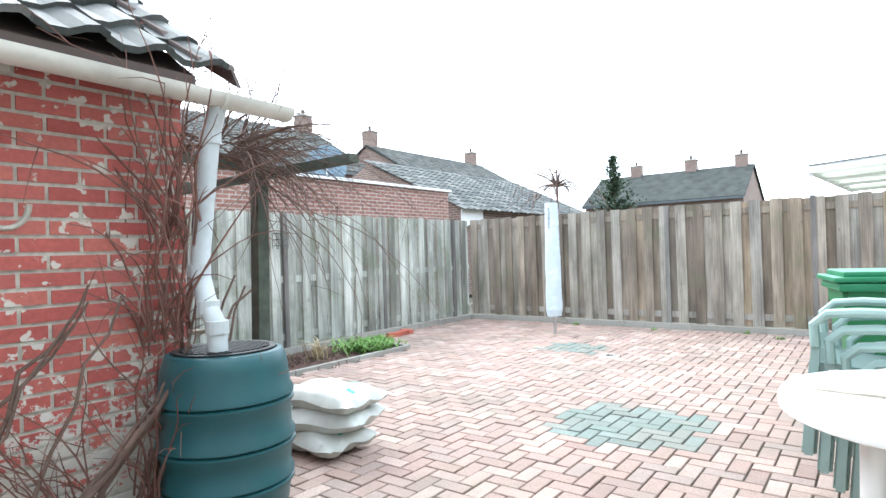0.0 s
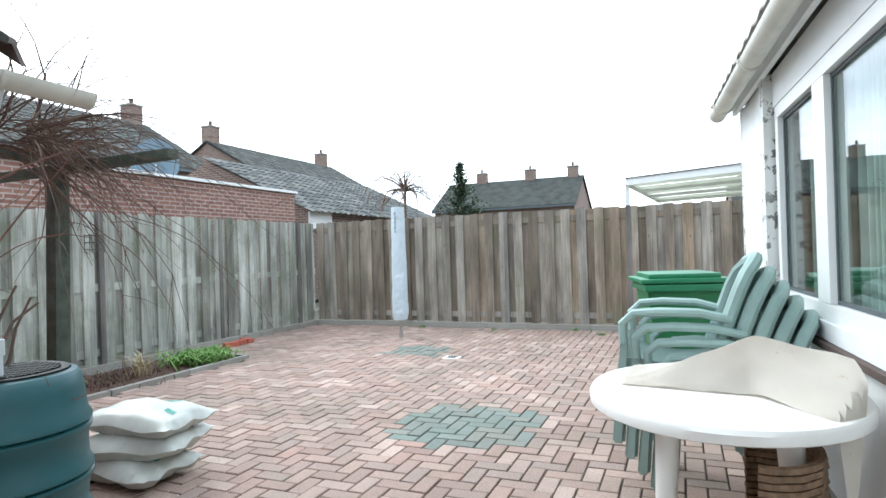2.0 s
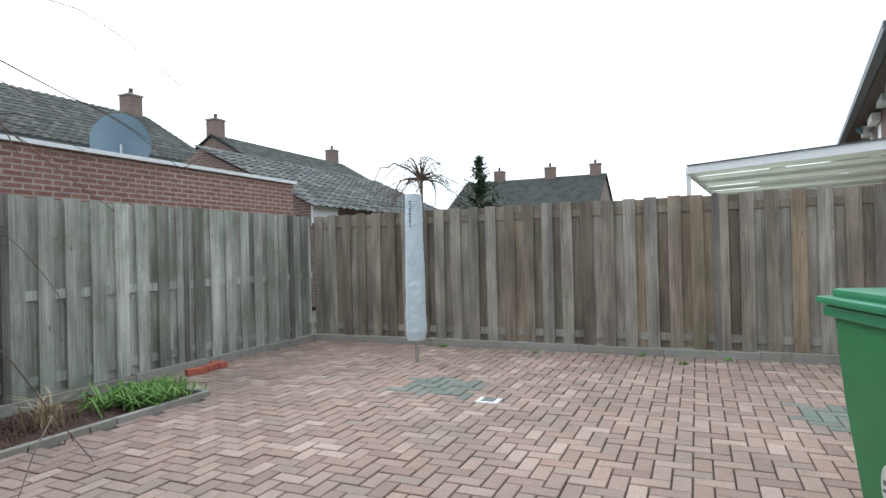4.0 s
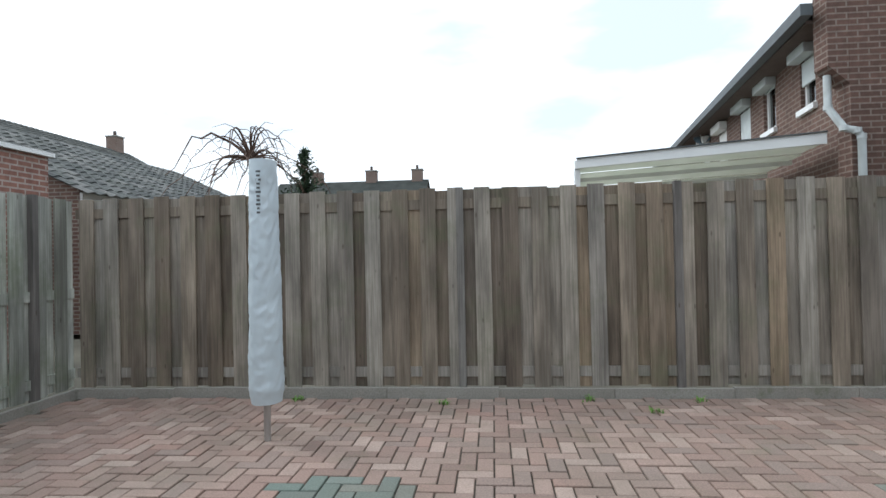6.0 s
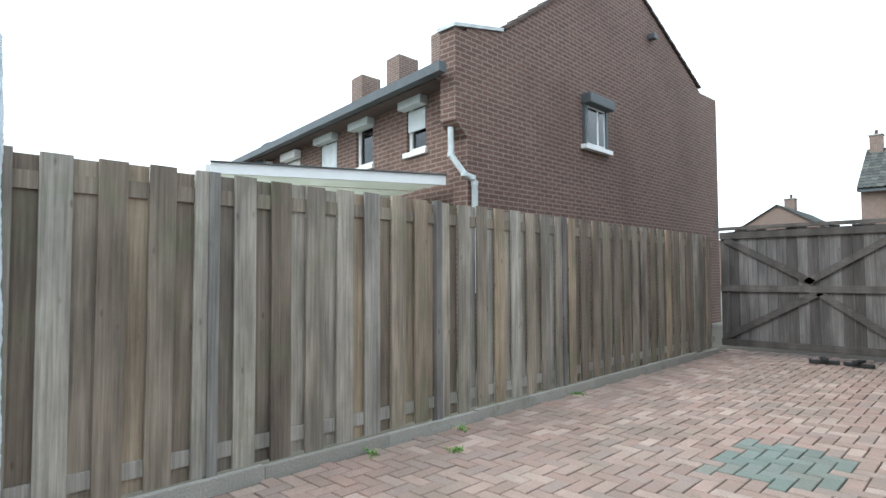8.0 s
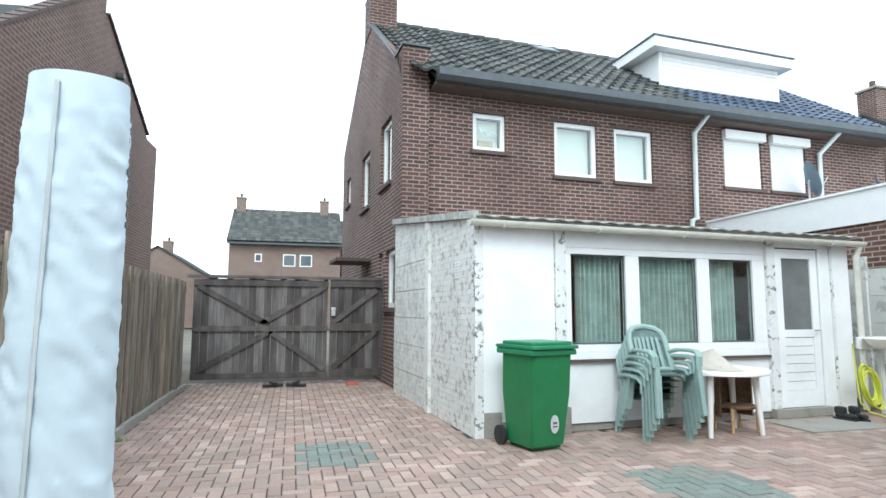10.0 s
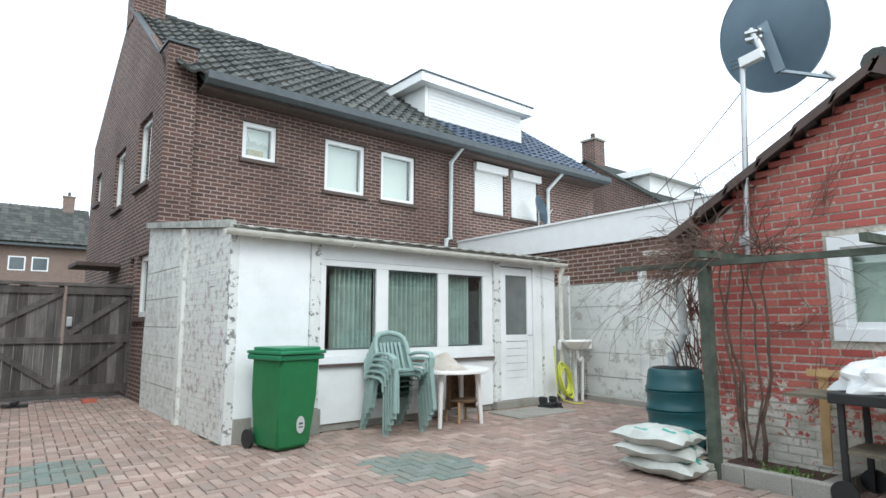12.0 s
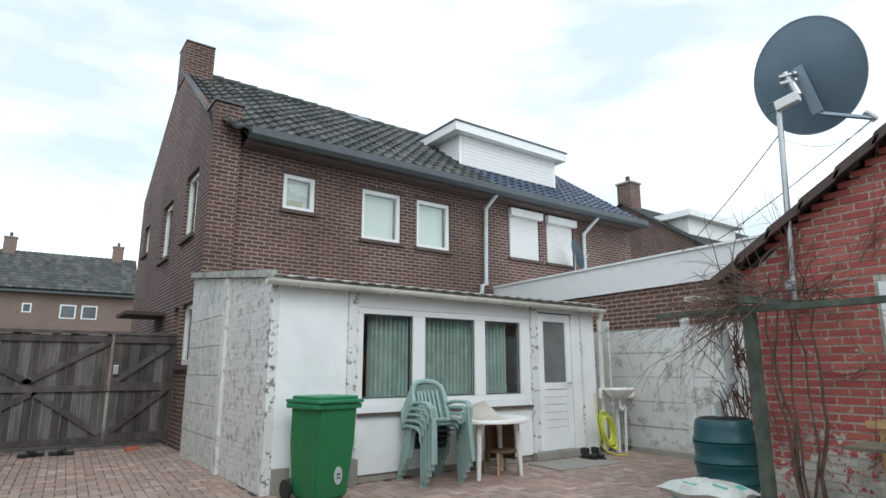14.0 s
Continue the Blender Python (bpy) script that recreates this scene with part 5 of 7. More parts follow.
def garden_chair():
    e = empty("garden_chair", (0, 0, 0), "faded green plastic garden armchair in a stack by the white table", "chair", "stacked garden chairs")
    bm = bmesh.new()
    n = 8
    top = []
    for i in range(n + 1):
        u = i / n
        y = -0.22 + 0.43 * u
        z = 0.43 - 0.03 * math.sin(u * math.pi) - 0.01 * u
        w = 0.235 - 0.02 * u
        top.append([(-w, y, z), (-w * 0.5, y, z - 0.012), (w * 0.5, y, z - 0.012), (w, y, z)])
    vv = [[bm.verts.new(p) for p in row] for row in top]
    for a, b in zip(vv, vv[1:]):
        for k in range(3):
            bm.faces.new((a[k], a[k + 1], b[k + 1], b[k]))
    bmesh.ops.solidify(bm, geom=bm.faces[:], thickness=0.022)
    part("seat", bm, M_CHAIR, e, smooth=True)

    def back_pt(u, v):
        """u across -1 to 1, v up 0 to 1."""
        w = 0.235 * (1 - 0.06 * v)
        return (u * w, 0.20 + 0.17 * v - 0.045 * (u * u), 0.42 + 0.47 * v)
    for k in range(6):
        u = -0.62 + k * 0.248
        b = bmesh.new()
        v1 = 0.76
        for a, c in ((0.06, 0.45), (0.45, v1)):
            rotated_bar(b, back_pt(u, a), back_pt(u, c), 0.036, 0.016, up=(0, 1, -0.35))
        part("slat", b, M_CHAIR, e)
    rim = bmesh.new()
    pts = [back_pt(-1.0, 0.0), back_pt(-1.0, 0.35), back_pt(-1.0, 0.72), back_pt(-0.9, 0.88), back_pt(-0.62, 0.98), back_pt(0, 1.03), back_pt(0.62, 0.98), back_pt(0.9, 0.88), back_pt(1.0, 0.72), back_pt(1.0, 0.35), back_pt(1.0, 0.0)]
    tube(rim, pts, 0.034, 8)
    head = bmesh.new()
    hv = []
    for q in range(5):
        v = 0.70 + 0.078 * q
        wid = (0.98, 0.98, 0.95, 0.86, 0.60)[q]
        hv.append([head.verts.new(back_pt(wid * u / 5, v)) for u in range(-5, 6)])
    for ra, rb in zip(hv, hv[1:]):
        for q in range(10):
            head.faces.new((ra[q], ra[q + 1], rb[q + 1], rb[q]))
    bmesh.ops.solidify(head, geom=head.faces[:], thickness=0.02)
    part("headrest", head, M_CHAIR, e, smooth=True)
    tube(rim, [back_pt(u / 6, 0.03) for u in range(-6, 7)], 0.026, 6)
    part("backrest", rim, M_CHAIR, e, smooth=True)
    for s in (-1, 1):
        b = bmesh.new()
        arm = [(s * 0.235, 0.24, 0.62), (s * 0.27, 0.10, 0.655), (s * 0.285, -0.08, 0.66), (s * 0.28, -0.20, 0.65), (s * 0.265, -0.255, 0.60), (s * 0.262, -0.25, 0.50)]
        for o in (-0.018, 0.018):
            tube(b, [(p[0] + o, p[1], p[2]) for p in arm], 0.020, 8)
        part("armrest", b, M_CHAIR, e, smooth=True)
        for sy, y0, y1 in ((-1, -0.25, -0.29), (1, 0.2, 0.27)):
            b = bmesh.new()
            rotated_bar(b, (s * 0.25, y0, 0.5 if sy < 0 else 0.45), (s * 0.275, y1, 0.0), 0.05, 0.035, up=(0, 1, 0))
            rotated_bar(b, (s * 0.228, y0, 0.42), (s * 0.25, y1, 0.0), 0.02, 0.06, up=(0, 1, 0))
            part("leg", b, M_CHAIR, e)
    return e


def stack_chairs(x, y, rz, n=5):
    first = garden_chair()
    for i in range(n):
        m = pose(x, y, 0, 0, 0, rz) @ pose(0, -0.058 * i, 0.072 * i, 0, 0, 0)
        if i == 0:
            first.matrix_basis = m
            src = first
        else:
            copy_thing(src, m)


def garden_table(x, y, rx, ry, rz=0):
    e = empty("garden_table", (x, y, 0), "round white plastic garden table with tapered legs", "table")
    H = 0.72
    bm = bmesh.new()
    lathe(bm, [(0.40, H - 0.05), (0.985, H - 0.05), (1.0, H - 0.045), (1.005, H - 0.015), (0.985, H), (0.06, H - 0.002), (0.05, H - 0.012), (0.02, H - 0.012)], (0, 0, 0), 64)
    for v in bm.verts:
        v.co.x *= rx
        v.co.y *= ry
    bm.transform(pose(x, y, 0, 0, 0, rz))
    part("tabletop", bm, M_TABLE, e, "glossy white top", smooth=True)
    for a, b in ((-1, -1), (1, -1), (1, 1), (-1, 1)):
        t = bmesh.new()
        p0 = Vector((a * rx * 0.56, b * ry * 0.38, H - 0.05))
        p1 = Vector((a * rx * 0.64, b * ry * 0.44, 0.0))
        tube(t, [p0, p0.lerp(p1, 0.5), p1], 0.042, 10, 0.026)
        t.transform(pose(x, y, 0, 0, 0, rz))
        part("leg", t, M_TABLE, e, smooth=True)
    return e


def bag_mesh(cx, cy, z, L, W, H, rz, seed):
    rng = random.Random(seed)
    bm = bmesh.new()
    nu, nv = 22, 14
    grid = {}
    for s in (1, -1):
        for i in range(nu + 1):
            for j in range(nv + 1):
                u, v = 2 * i / nu - 1, 2 * j / nv - 1
                edge = (1 - abs(u) ** 3.2) * (1 - abs(v) ** 2.8)
                px = u * L / 2 * (1 - 0.06 * (1 - v * v)) * 1.0
                py = v * W / 2 * (1 - 0.08 * (1 - u * u) * 0)
                pz = s * H / 2 * max(edge, 0) ** 0.5
                pz += 0.022 * noise.noise(Vector((u * 2.1 + seed, v * 2.3, s * 2))) + 0.010 * noise.noise(Vector((u * 8 + seed, v * 5, s * 2))) * edge
                px += 0.02 * noise.noise(Vector((v * 2.5, seed, 1))) * abs(u)
                py += 0.02 * noise.noise(Vector((u * 2.5, seed, 5))) * abs(v)
                if s < 0:
                    pz = max(pz, -H / 2 * 0.86)
                if i in (0, nu) or j in (0, nv):
                    if s < 0:
                        continue
                    pz = 0.012 * math.sin(7 * v + 5 * u)
                grid[(s, i, j)] = bm.verts.new((px, py, pz))
    for s in (1, -1):
        for i in range(nu):
            for j in range(nv):
                q = [grid.get((s, a, b)) or grid[(1, a, b)] for a, b in ((i, j), (i + 1, j), (i + 1, j + 1), (i, j + 1))]
                if s < 0:
                    q.reverse()
                bm.faces.new(q)
    bm.transform(pose(cx, cy, z + H / 2, rng.uniform(-2, 2), rng.uniform(-2, 2), rz))
    return bm


def sack_pile(x, y, rz):
    for i, (dx, dy, dr) in enumerate(((0.03, -0.03, -12), (0.0, 0.02, 4), (-0.04, 0.02, -7))):
        e = empty("garden_sack", (x + dx, y + dy, 0.125 * i), "plump white plastic sack of garden soil with green print", "sack", "pile of garden sacks")
        part("sack", bag_mesh(x + dx, y + dy, 0.124 * i + 0.002, 0.70, 0.44, 0.165, rz + dr, 7 + i), M_BAG, e, smooth=True)
        for k, (u, v, w, h) in enumerate(((-0.22, 0.05, 0.06, 0.02), (0.18, -0.10, 0.12, 0.012), (-0.05, -0.15, 0.10, 0.010), (0.26, 0.04, 0.03, 0.06))):
            b = bag_mesh(x + dx, y + dy, 0.124 * i + 0.004, 0.70, 0.44, 0.165, rz + dr, 7 + i)
            inv = pose(x + dx, y + dy, 0, 0, 0, rz + dr).inverted()
            b.normal_update()
            dead = []
            for f in b.faces:
                c = inv @ f.calc_center_median()
                if not (abs(c.x - u) < w / 2 + 0.012 and abs(c.y - v) < h / 2 + 0.012 and f.normal.z > 0.1):
                    dead.append(f)
            bmesh.ops.delete(b, geom=dead, context="FACES")
            if len(b.faces):
                part("print", b, M_BAGGREEN, e, "green print")
            else:
                b.free()


def rain_barrel(x, y):
    e = empty("rain_barrel", (x, y, 0), "dark blue-green plastic rain barrel with ribs under the downpipe", "barrel")
    prof = [(0.235, 0.0), (0.25, 0.02), (0.275, 0.10)]
    for zc, r in ((0.24, 0.293), (0.42, 0.302), (0.62, 0.300)):
        prof += [(r - 0.004, zc - 0.05), (r + 0.012, zc - 0.022), (r + 0.012, zc - 0.008), (r - 0.006, zc), (r + 0.012, zc + 0.008), (r + 0.012, zc + 0.022), (r - 0.004, zc + 0.05)]
    prof += [(0.287, 0.76), (0.275, 0.815), (0.262, 0.835), (0.24, 0.84), (0.235, 0.83), (0.01, 0.83)]
    part("body", lathe(bmesh.new(), prof, (x, y, 0), 48), M_BARREL, e, smooth=True)
    lid = bmesh.new()
    lathe(lid, [(0.21, 0.832), (0.232, 0.834), (0.235, 0.848), (0.215, 0.85), (0.20, 0.842)], (x, y, 0), 40)
    part("lid_ring", lid, M_BLACK, e, smooth=True)
    g = bmesh.new()
    for k in range(-7, 8):
        h = math.sqrt(max(0.0, 0.2 ** 2 - (k * 0.026) ** 2))
        box(g, x + k * 0.026 - 0.004, x + k * 0.026 + 0.004, y - h, y + h, 0.845, 0.853)
        box(g, x - h, x + h, y + k * 0.026 - 0.004, y + k * 0.026 + 0.004, 0.845, 0.852)
    part("grating", g, M_BLACK, e, "black lattice lid")
    return e


def dryer_cover(x, y):
    """Rotary dryer folded up under its cover."""
    e = empty("rotary_dryer", (x, y, 0), "folded rotary clothes dryer in a crumpled silver-grey cover", "clothes dryer")
    part("pole", tube(bmesh.new(), [(x, y, 0), (x, y, 0.4)], 0.024, 14), M_STEEL, e, "steel ground pole", smooth=True)
    bm = bmesh.new()
    nz, na = 150, 56
    rings = []
    for i in range(nz + 1):
        u = i / nz
        z = 0.27 + 1.68 * u
        r0 = 0.118 - 0.030 * u
        if u < 0.06:
            r0 *= 0.86 + 0.14 * u / 0.06
        row = []
        for k in range(na):
            a = 2 * math.pi * k / na
            w = 0.005 * noise.noise(Vector((math.cos(a) * 1.2, math.sin(a) * 1.2, z * 5))) + 0.004 * (0.3 - abs(noise.noise(Vector((math.cos(a) * 3, math.sin(a) * 3, z * 34 + 3 * math.sin(a)))))) + 0.012 * (0.30 - abs(noise.noise(Vector((math.cos(a) * 1.8, math.sin(a) * 1.8, z * 15 + 2.6 * math.cos(a))))))
            w *= 1.0 if 0.03 < u < 0.96 else 0.3
            r = r0 + w
            row.append(bm.verts.new((x + r * math.cos(a) * (1.16 + 0.16 * u), y + r * math.sin(a), z)))
        rings.append(row)
    for p, q in zip(rings, rings[1:]):
        for k in range(na):
            bm.faces.new((p[k], p[(k + 1) % na], q[(k + 1) % na], q[k]))
    bm.faces.new(rings[-1])
    part("cover", bm, M_COVER, e, "crumpled silver-grey cover", smooth=True)
    # zip along the cover
    z_ = bmesh.new()
    pts = [(x - 0.02 + 0.0 * i, y - (0.124 - 0.030 * i / 20), 0.3 + 1.62 * i / 20) for i in range(21)]
    tube(z_, pts, 0.006, 5)
    part("zip", z_, M_PIPE, e, "zip seam")
    # the mark on the side: letters are left as a row of plain bars
    a0 = radians(6)
    for k, h in enumerate((0.030, 0.024, 0.034, 0.022, 0.022, 0.034, 0.022, 0.022, 0.030, 0.016, 0.022)):
        z = 1.86 - 0.028 * k
        r = (0.120 - 0.030 * (z - 0.27) / 1.68) * (1.17 + 0.16 * (z - 0.27) / 1.68)
        b = rot_box((0, 0, 0), (0.004, h, 0.014))
        b.transform(Matrix.Translation((x + r * math.cos(a0), y + r * math.sin(a0), z)) @ pose(0, 0, 0, 0, 0, 6))
        part("print_bar", b, M_PRINT, e)
    return e


def satellite_dish(base, top, dish_c, face):
    e = empty("satellite_dish", base, "large grey-blue satellite dish on a galvanised mast at the shed roof", "satellite dish")
    part("mast", tube(bmesh.new(), [base, top], 0.028, 14), M_STEEL, e, "galvanised mast", smooth=True)
    q = Vector(face).to_track_quat("Z", "Y").to_matrix().to_4x4()
    R = 0.53
    bm = bmesh.new()
    rings = []
    for i in range(0, 13):
        r = R * i / 12
        rings.append([bm.verts.new((r * math.cos(2 * math.pi * k / 48), r * math.sin(2 * math.pi * k / 48) * 1.08, 0.11 * (i / 12) ** 2)) for k in range(48)] if i else [bm.verts.new((0, 0, 0))])
    for k in range(48):
        bm.faces.new((rings[0][0], rings[1][k], rings[1][(k + 1) % 48]))
    for p, s in zip(rings[1:], rings[2:]):
        for k in range(48):
            bm.faces.new((p[k], s[k], s[(k + 1) % 48], p[(k + 1) % 48]))
    bmesh.ops.solidify(bm, geom=bm.faces[:], thickness=0.006)
    M = Matrix.Translation(dish_c) @ q
    bm.transform(M)
    part("reflector", bm, M_DISH, e, "grey-blue reflector", smooth=True)
    rim = bmesh.new()
    tube(rim, [M @ Vector((R * math.cos(a), R * 1.08 * math.sin(a), 0.11)) for a in (2 * math.pi * k / 48 for k in range(49))], 0.008, 6)
    part("rim", rim, M_DISH, e)
    arm_end = Vector(dish_c) + Vector((0.36, -0.44, -0.52))
    root = Vector(dish_c) + Vector((0.02, -0.10, -0.42))
    part("feed_arm", rotated_bar(bmesh.new(), root, arm_end, 0.032, 0.03, up=(0.1, 0.1, 1)), M_DISH, e, "grey feed arm")
    bk = M @ Vector((0, 0, -0.03))
    tri = bmesh.new()
    rotated_bar(tri, bk + Vector((-0.02, 0.0, 0.10)), root, 0.09, 0.03, up=(1, 0, 0))
    part("back_rib", tri, M_DISH, e, "grey sheet metal rib")
    ln = bmesh.new()
    tube(ln, [arm_end + Vector((0, 0, -0.01)), arm_end + (M.translation - arm_end).normalized() * 0.12], 0.03, 12)
    tube(ln, [arm_end + Vector((0.05, 0.03, 0)), arm_end + Vector((0.05, 0.03, 0)) + (M.translation - arm_end).normalized() * 0.1], 0.022, 12)
    part("receiver_head", ln, M_STEEL, e, "pair of pale receiver heads")
    piv = Vector(dish_c) + Vector((-0.10, 0.06, -0.02))
    part("elbow_tube", tube(bmesh.new(), [Vector(top) + Vector((0.0, -0.20, 0.04)), piv + Vector((-0.02, -0.02, -0.05)), piv + Vector((-0.02, 0.03, 0.06))], 0.034, 12), M_STEEL, e, "galvanised elbow tube", smooth=True)
    for dz in (-0.05, 0.02):
        part("clamp", rot_box(piv + Vector((-0.03, 0.0, dz)), (0.06, 0.15, 0.03), 0, 10, 20, 0.004), M_STEEL, e)
        for dy in (-0.06, 0.06):
            part("bolt", tube(bmesh.new(), [piv + Vector((-0.10, dy, dz)), piv + Vector((0.04, dy, dz))], 0.006, 6), M_ZINC, e)
    part("rotor_box", rot_box(Vector(top) + Vector((-0.03, -0.10, 0.01)), (0.07, 0.22, 0.10), -8, 0, 0, 0.008), M_UPVC, e, "pale motor housing")
    for dz in (-0.045, 0.0, 0.045):
        part("clamp_bolt", tube(bmesh.new(), [Vector(top) + Vector((-0.04, 0.10, dz)), Vector(top) + Vector((-0.04, -0.0, dz))], 0.006, 6), M_ZINC, e)
    cab = bmesh.new()
    pts = []
    for i in range(16):
        u = i / 15
        p = arm_end.lerp(Vector(top) - Vector((0, 0, 0.35)), u)
        pts.append(p - Vector((0, 0, 0.16 * math.sin(u * math.pi))))
    tube(cab, pts, 0.004, 5)
    part("cable", cab, M_UPVC, e)
    part("mast_clamp", bx(base[0] - 0.05, base[0] + 0.06, base[1] - 0.05, base[1] + 0.05, base[2] + 0.10, base[2] + 0.20, 0.01), M_STEEL, e)
    return e


def branch_net(name, starts, mat, label, category, seed, n, length, r0, droop=0.15, spread=0.6, parent=None, seg=9):
    """Many thin wandering twigs, one mesh."""
    rng = random.Random(seed)
    bm = bmesh.new()
    for s in range(n):
        p, d = starts[s % len(starts)]
        p = Vector(p) + Vector((rng.uniform(-0.1, 0.1), rng.uniform(-0.1, 0.1), rng.uniform(-0.08, 0.08)))
        d = (Vector(d) + Vector((rng.uniform(-spread, spread), rng.uniform(-spread, spread), rng.uniform(-spread, spread)))).normalized()
        L = length * rng.uniform(0.4, 1.15)
        pts = [p.copy()]
        for k in range(seg):
            d = (d + Vector((rng.uniform(-0.22, 0.22), rng.uniform(-0.22, 0.22), rng.uniform(-0.22, 0.22) - droop * k / seg))).normalized()
            p = p + d * L / seg
            if p.z < 0.03:
                break
            pts.append(p.copy())
        if len(pts) > 2:
            tube(bm, pts, r0 * rng.uniform(0.6, 1.2), 4, r0 * 0.2)
            for _ in range(2):
                q = pts[rng.randrange(1, len(pts))]
                dd = (d + Vector((rng.uniform(-1, 1), rng.uniform(-1, 1), rng.uniform(-1, 1)))).normalized()
                tube(bm, [q, q + dd * L * 0.12, q + dd * L * 0.24 + Vector((0, 0, -0.03))], r0 * 0.45, 3, r0 * 0.15)
    ob = part(name, bm, mat, parent, label)
    return ob if parent else tagged(ob, label, category)


wheelie_bin(4.25, -0.60, 14)
stack_chairs(5.74, -0.42, 0, 5)
TX, TY = 6.60, -0.50
garden_table(TX, TY, 0.53, 0.48, 0)
rain_barrel(7.57, -3.165)
sack_pile(6.55, -3.64, -78)
dryer_cover(1.28, -4.54)
satellite_dish((7.53, -4.02, 1.95), (7.55, -4.09, 3.88), (7.68, -4.27, 4.16), (0.96, -0.07, 0.28))


# cloth lying folded over the table
def cloth():
    bm = bmesh.new()
    n, m_ = 36, 28
    g = []
    for i in range(n + 1):
        v = i / n
        y = TY - 0.36 + 0.78 * v
        rise = 0.205 * min(1.0, v / 0.62) ** 1.1 * (1 - 0.35 * max(0.0, v - 0.62) / 0.38)
        fr = max(0.0, (v - 0.60) / 0.40)
        row = []
        for j in range(m_ + 1):
            u = 2 * j / m_ - 1
            wid = (0.08 + 0.40 * fr) if u > 0 else 0.30
            x = TX - 0.05 + 0.10 * v + u * wid
            z = 0.726 + rise * (1 - abs(u) ** (1.0 if u > 0 else 1.4)) + 0.010 * noise.noise(Vector((u * 3, v * 7, 1)))
            d = math.hypot(x - TX, y - TY)
            if d > 0.47:
                z -= min((d - 0.47) * 1.8, 0.26)
                x = TX + (x - TX) * (0.47 + (d - 0.47) * 0.25) / d
                y2 = TY + (y - TY) * (0.47 + (d - 0.47) * 0.25) / d
            else:
                y2 = y
            row.append(bm.verts.new((x, y2, z)))
        g.append(row)
    for i in range(n):
        for j in range(m_):
            bm.faces.new((g[i][j], g[i + 1][j], g[i + 1][j + 1], g[i][j + 1]))
    bmesh.ops.solidify(bm, geom=bm.faces[:], thickness=0.003)
    ob = part("tablecloth", bm, M_CLOTH, None, smooth=True)
    tagged(ob, "cream oilcloth with brown stains crumpled over the white table", "tablecloth")


cloth()

# drain
dr_ = empty("floor_drain", (2.60, -3.20, 0), "pale square floor drain set in the red paving", "drain")
part("frame", bx(2.50, 2.70, -3.30, -3.10, -0.03, 0.002, 0.003), M_UPVC, dr_)
for k in range(6):
    part("slot", bx(2.535 + k * 0.024, 2.545 + k * 0.024, -3.26, -3.14, 0.0025, 0.004), M_BLACK, dr_)


# planting beds
def edging(parent, pts, h=0.035, w=0.06):
    for (a, b), (c, d) in zip(pts, pts[1:]):
        L = math.hypot(c - a, d - b)
        n = max(1, round(L / 1.0))
        for i in range(n):
            p = Vector((a + (c - a) * i / n, b + (d - b) * i / n, h / 2 - 0.01))
            q = Vector((a + (c - a) * (i + 0.985) / n, b + (d - b) * (i + 0.985) / n, h / 2 - 0.01))
            part("edging_slab", rotated_bar(bmesh.new(), p, q, h + 0.04, w, up=(-(d - b), c - a, 0)), M_CONC, parent)


bed = empty("planting_bed", (4.6, -6.2, 0), "soil bed with dead plants in low concrete edging", "planting bed")
v, f_ = [], []
for i in range(40):
    for j in range(16):
        v.append((3.30 + i * 0.071 - 4.6, -6.74 + j * 0.066 + 6.2, 0.015 + 0.035 * noise.noise(Vector((i * 0.6, j * 0.6, 0))) + 0.02 * noise.noise(Vector((i * 1.7, j * 1.7, 3)))))
for i in range(39):
    for j in range(15):
        f_.append((i * 16 + j, (i + 1) * 16 + j, (i + 1) * 16 + j + 1, i * 16 + j + 1))
raw_object("soil", v, f_, M_SOIL, bed, "dark loose soil", "stuff")
edging(bed, [(3.26, FY + 0.05), (3.26, -5.72), (6.12, -5.72), (6.12, FY + 0.05)])


def tuft(name, mat, cx, cy, n, h, sp, seed, label, category="plant", lean=0.6, w=0.008):
    rng = random.Random(seed)
    vs, fs = [], []
    for _ in range(n):
        x, y = cx + rng.gauss(0, sp), cy + rng.gauss(0, sp * 0.8)
        a = rng.uniform(0, 6.28)
        L = h * rng.uniform(0.5, 1.2)
        lx, ly = math.cos(a) * lean * L * rng.random(), math.sin(a) * lean * L * rng.random()
        px, py = -math.sin(a) * w, math.cos(a) * w
        b = len(vs)
        vs += [(x - px, y - py, 0.0), (x + px, y + py, 0.0), (x + px + lx * 0.4, y + py + ly * 0.4, L * 0.6), (x - px + lx * 0.4, y - py + ly * 0.4, L * 0.6), (x + lx, y + ly, L * (1 - 0.3 * lean))]
        fs += [(b, b + 1, b + 2, b + 3), (b + 3, b + 2, b + 4)]
    ob = raw_object(name, vs, fs, mat, None, label, "stuff")
    return tagged(ob, label, category)


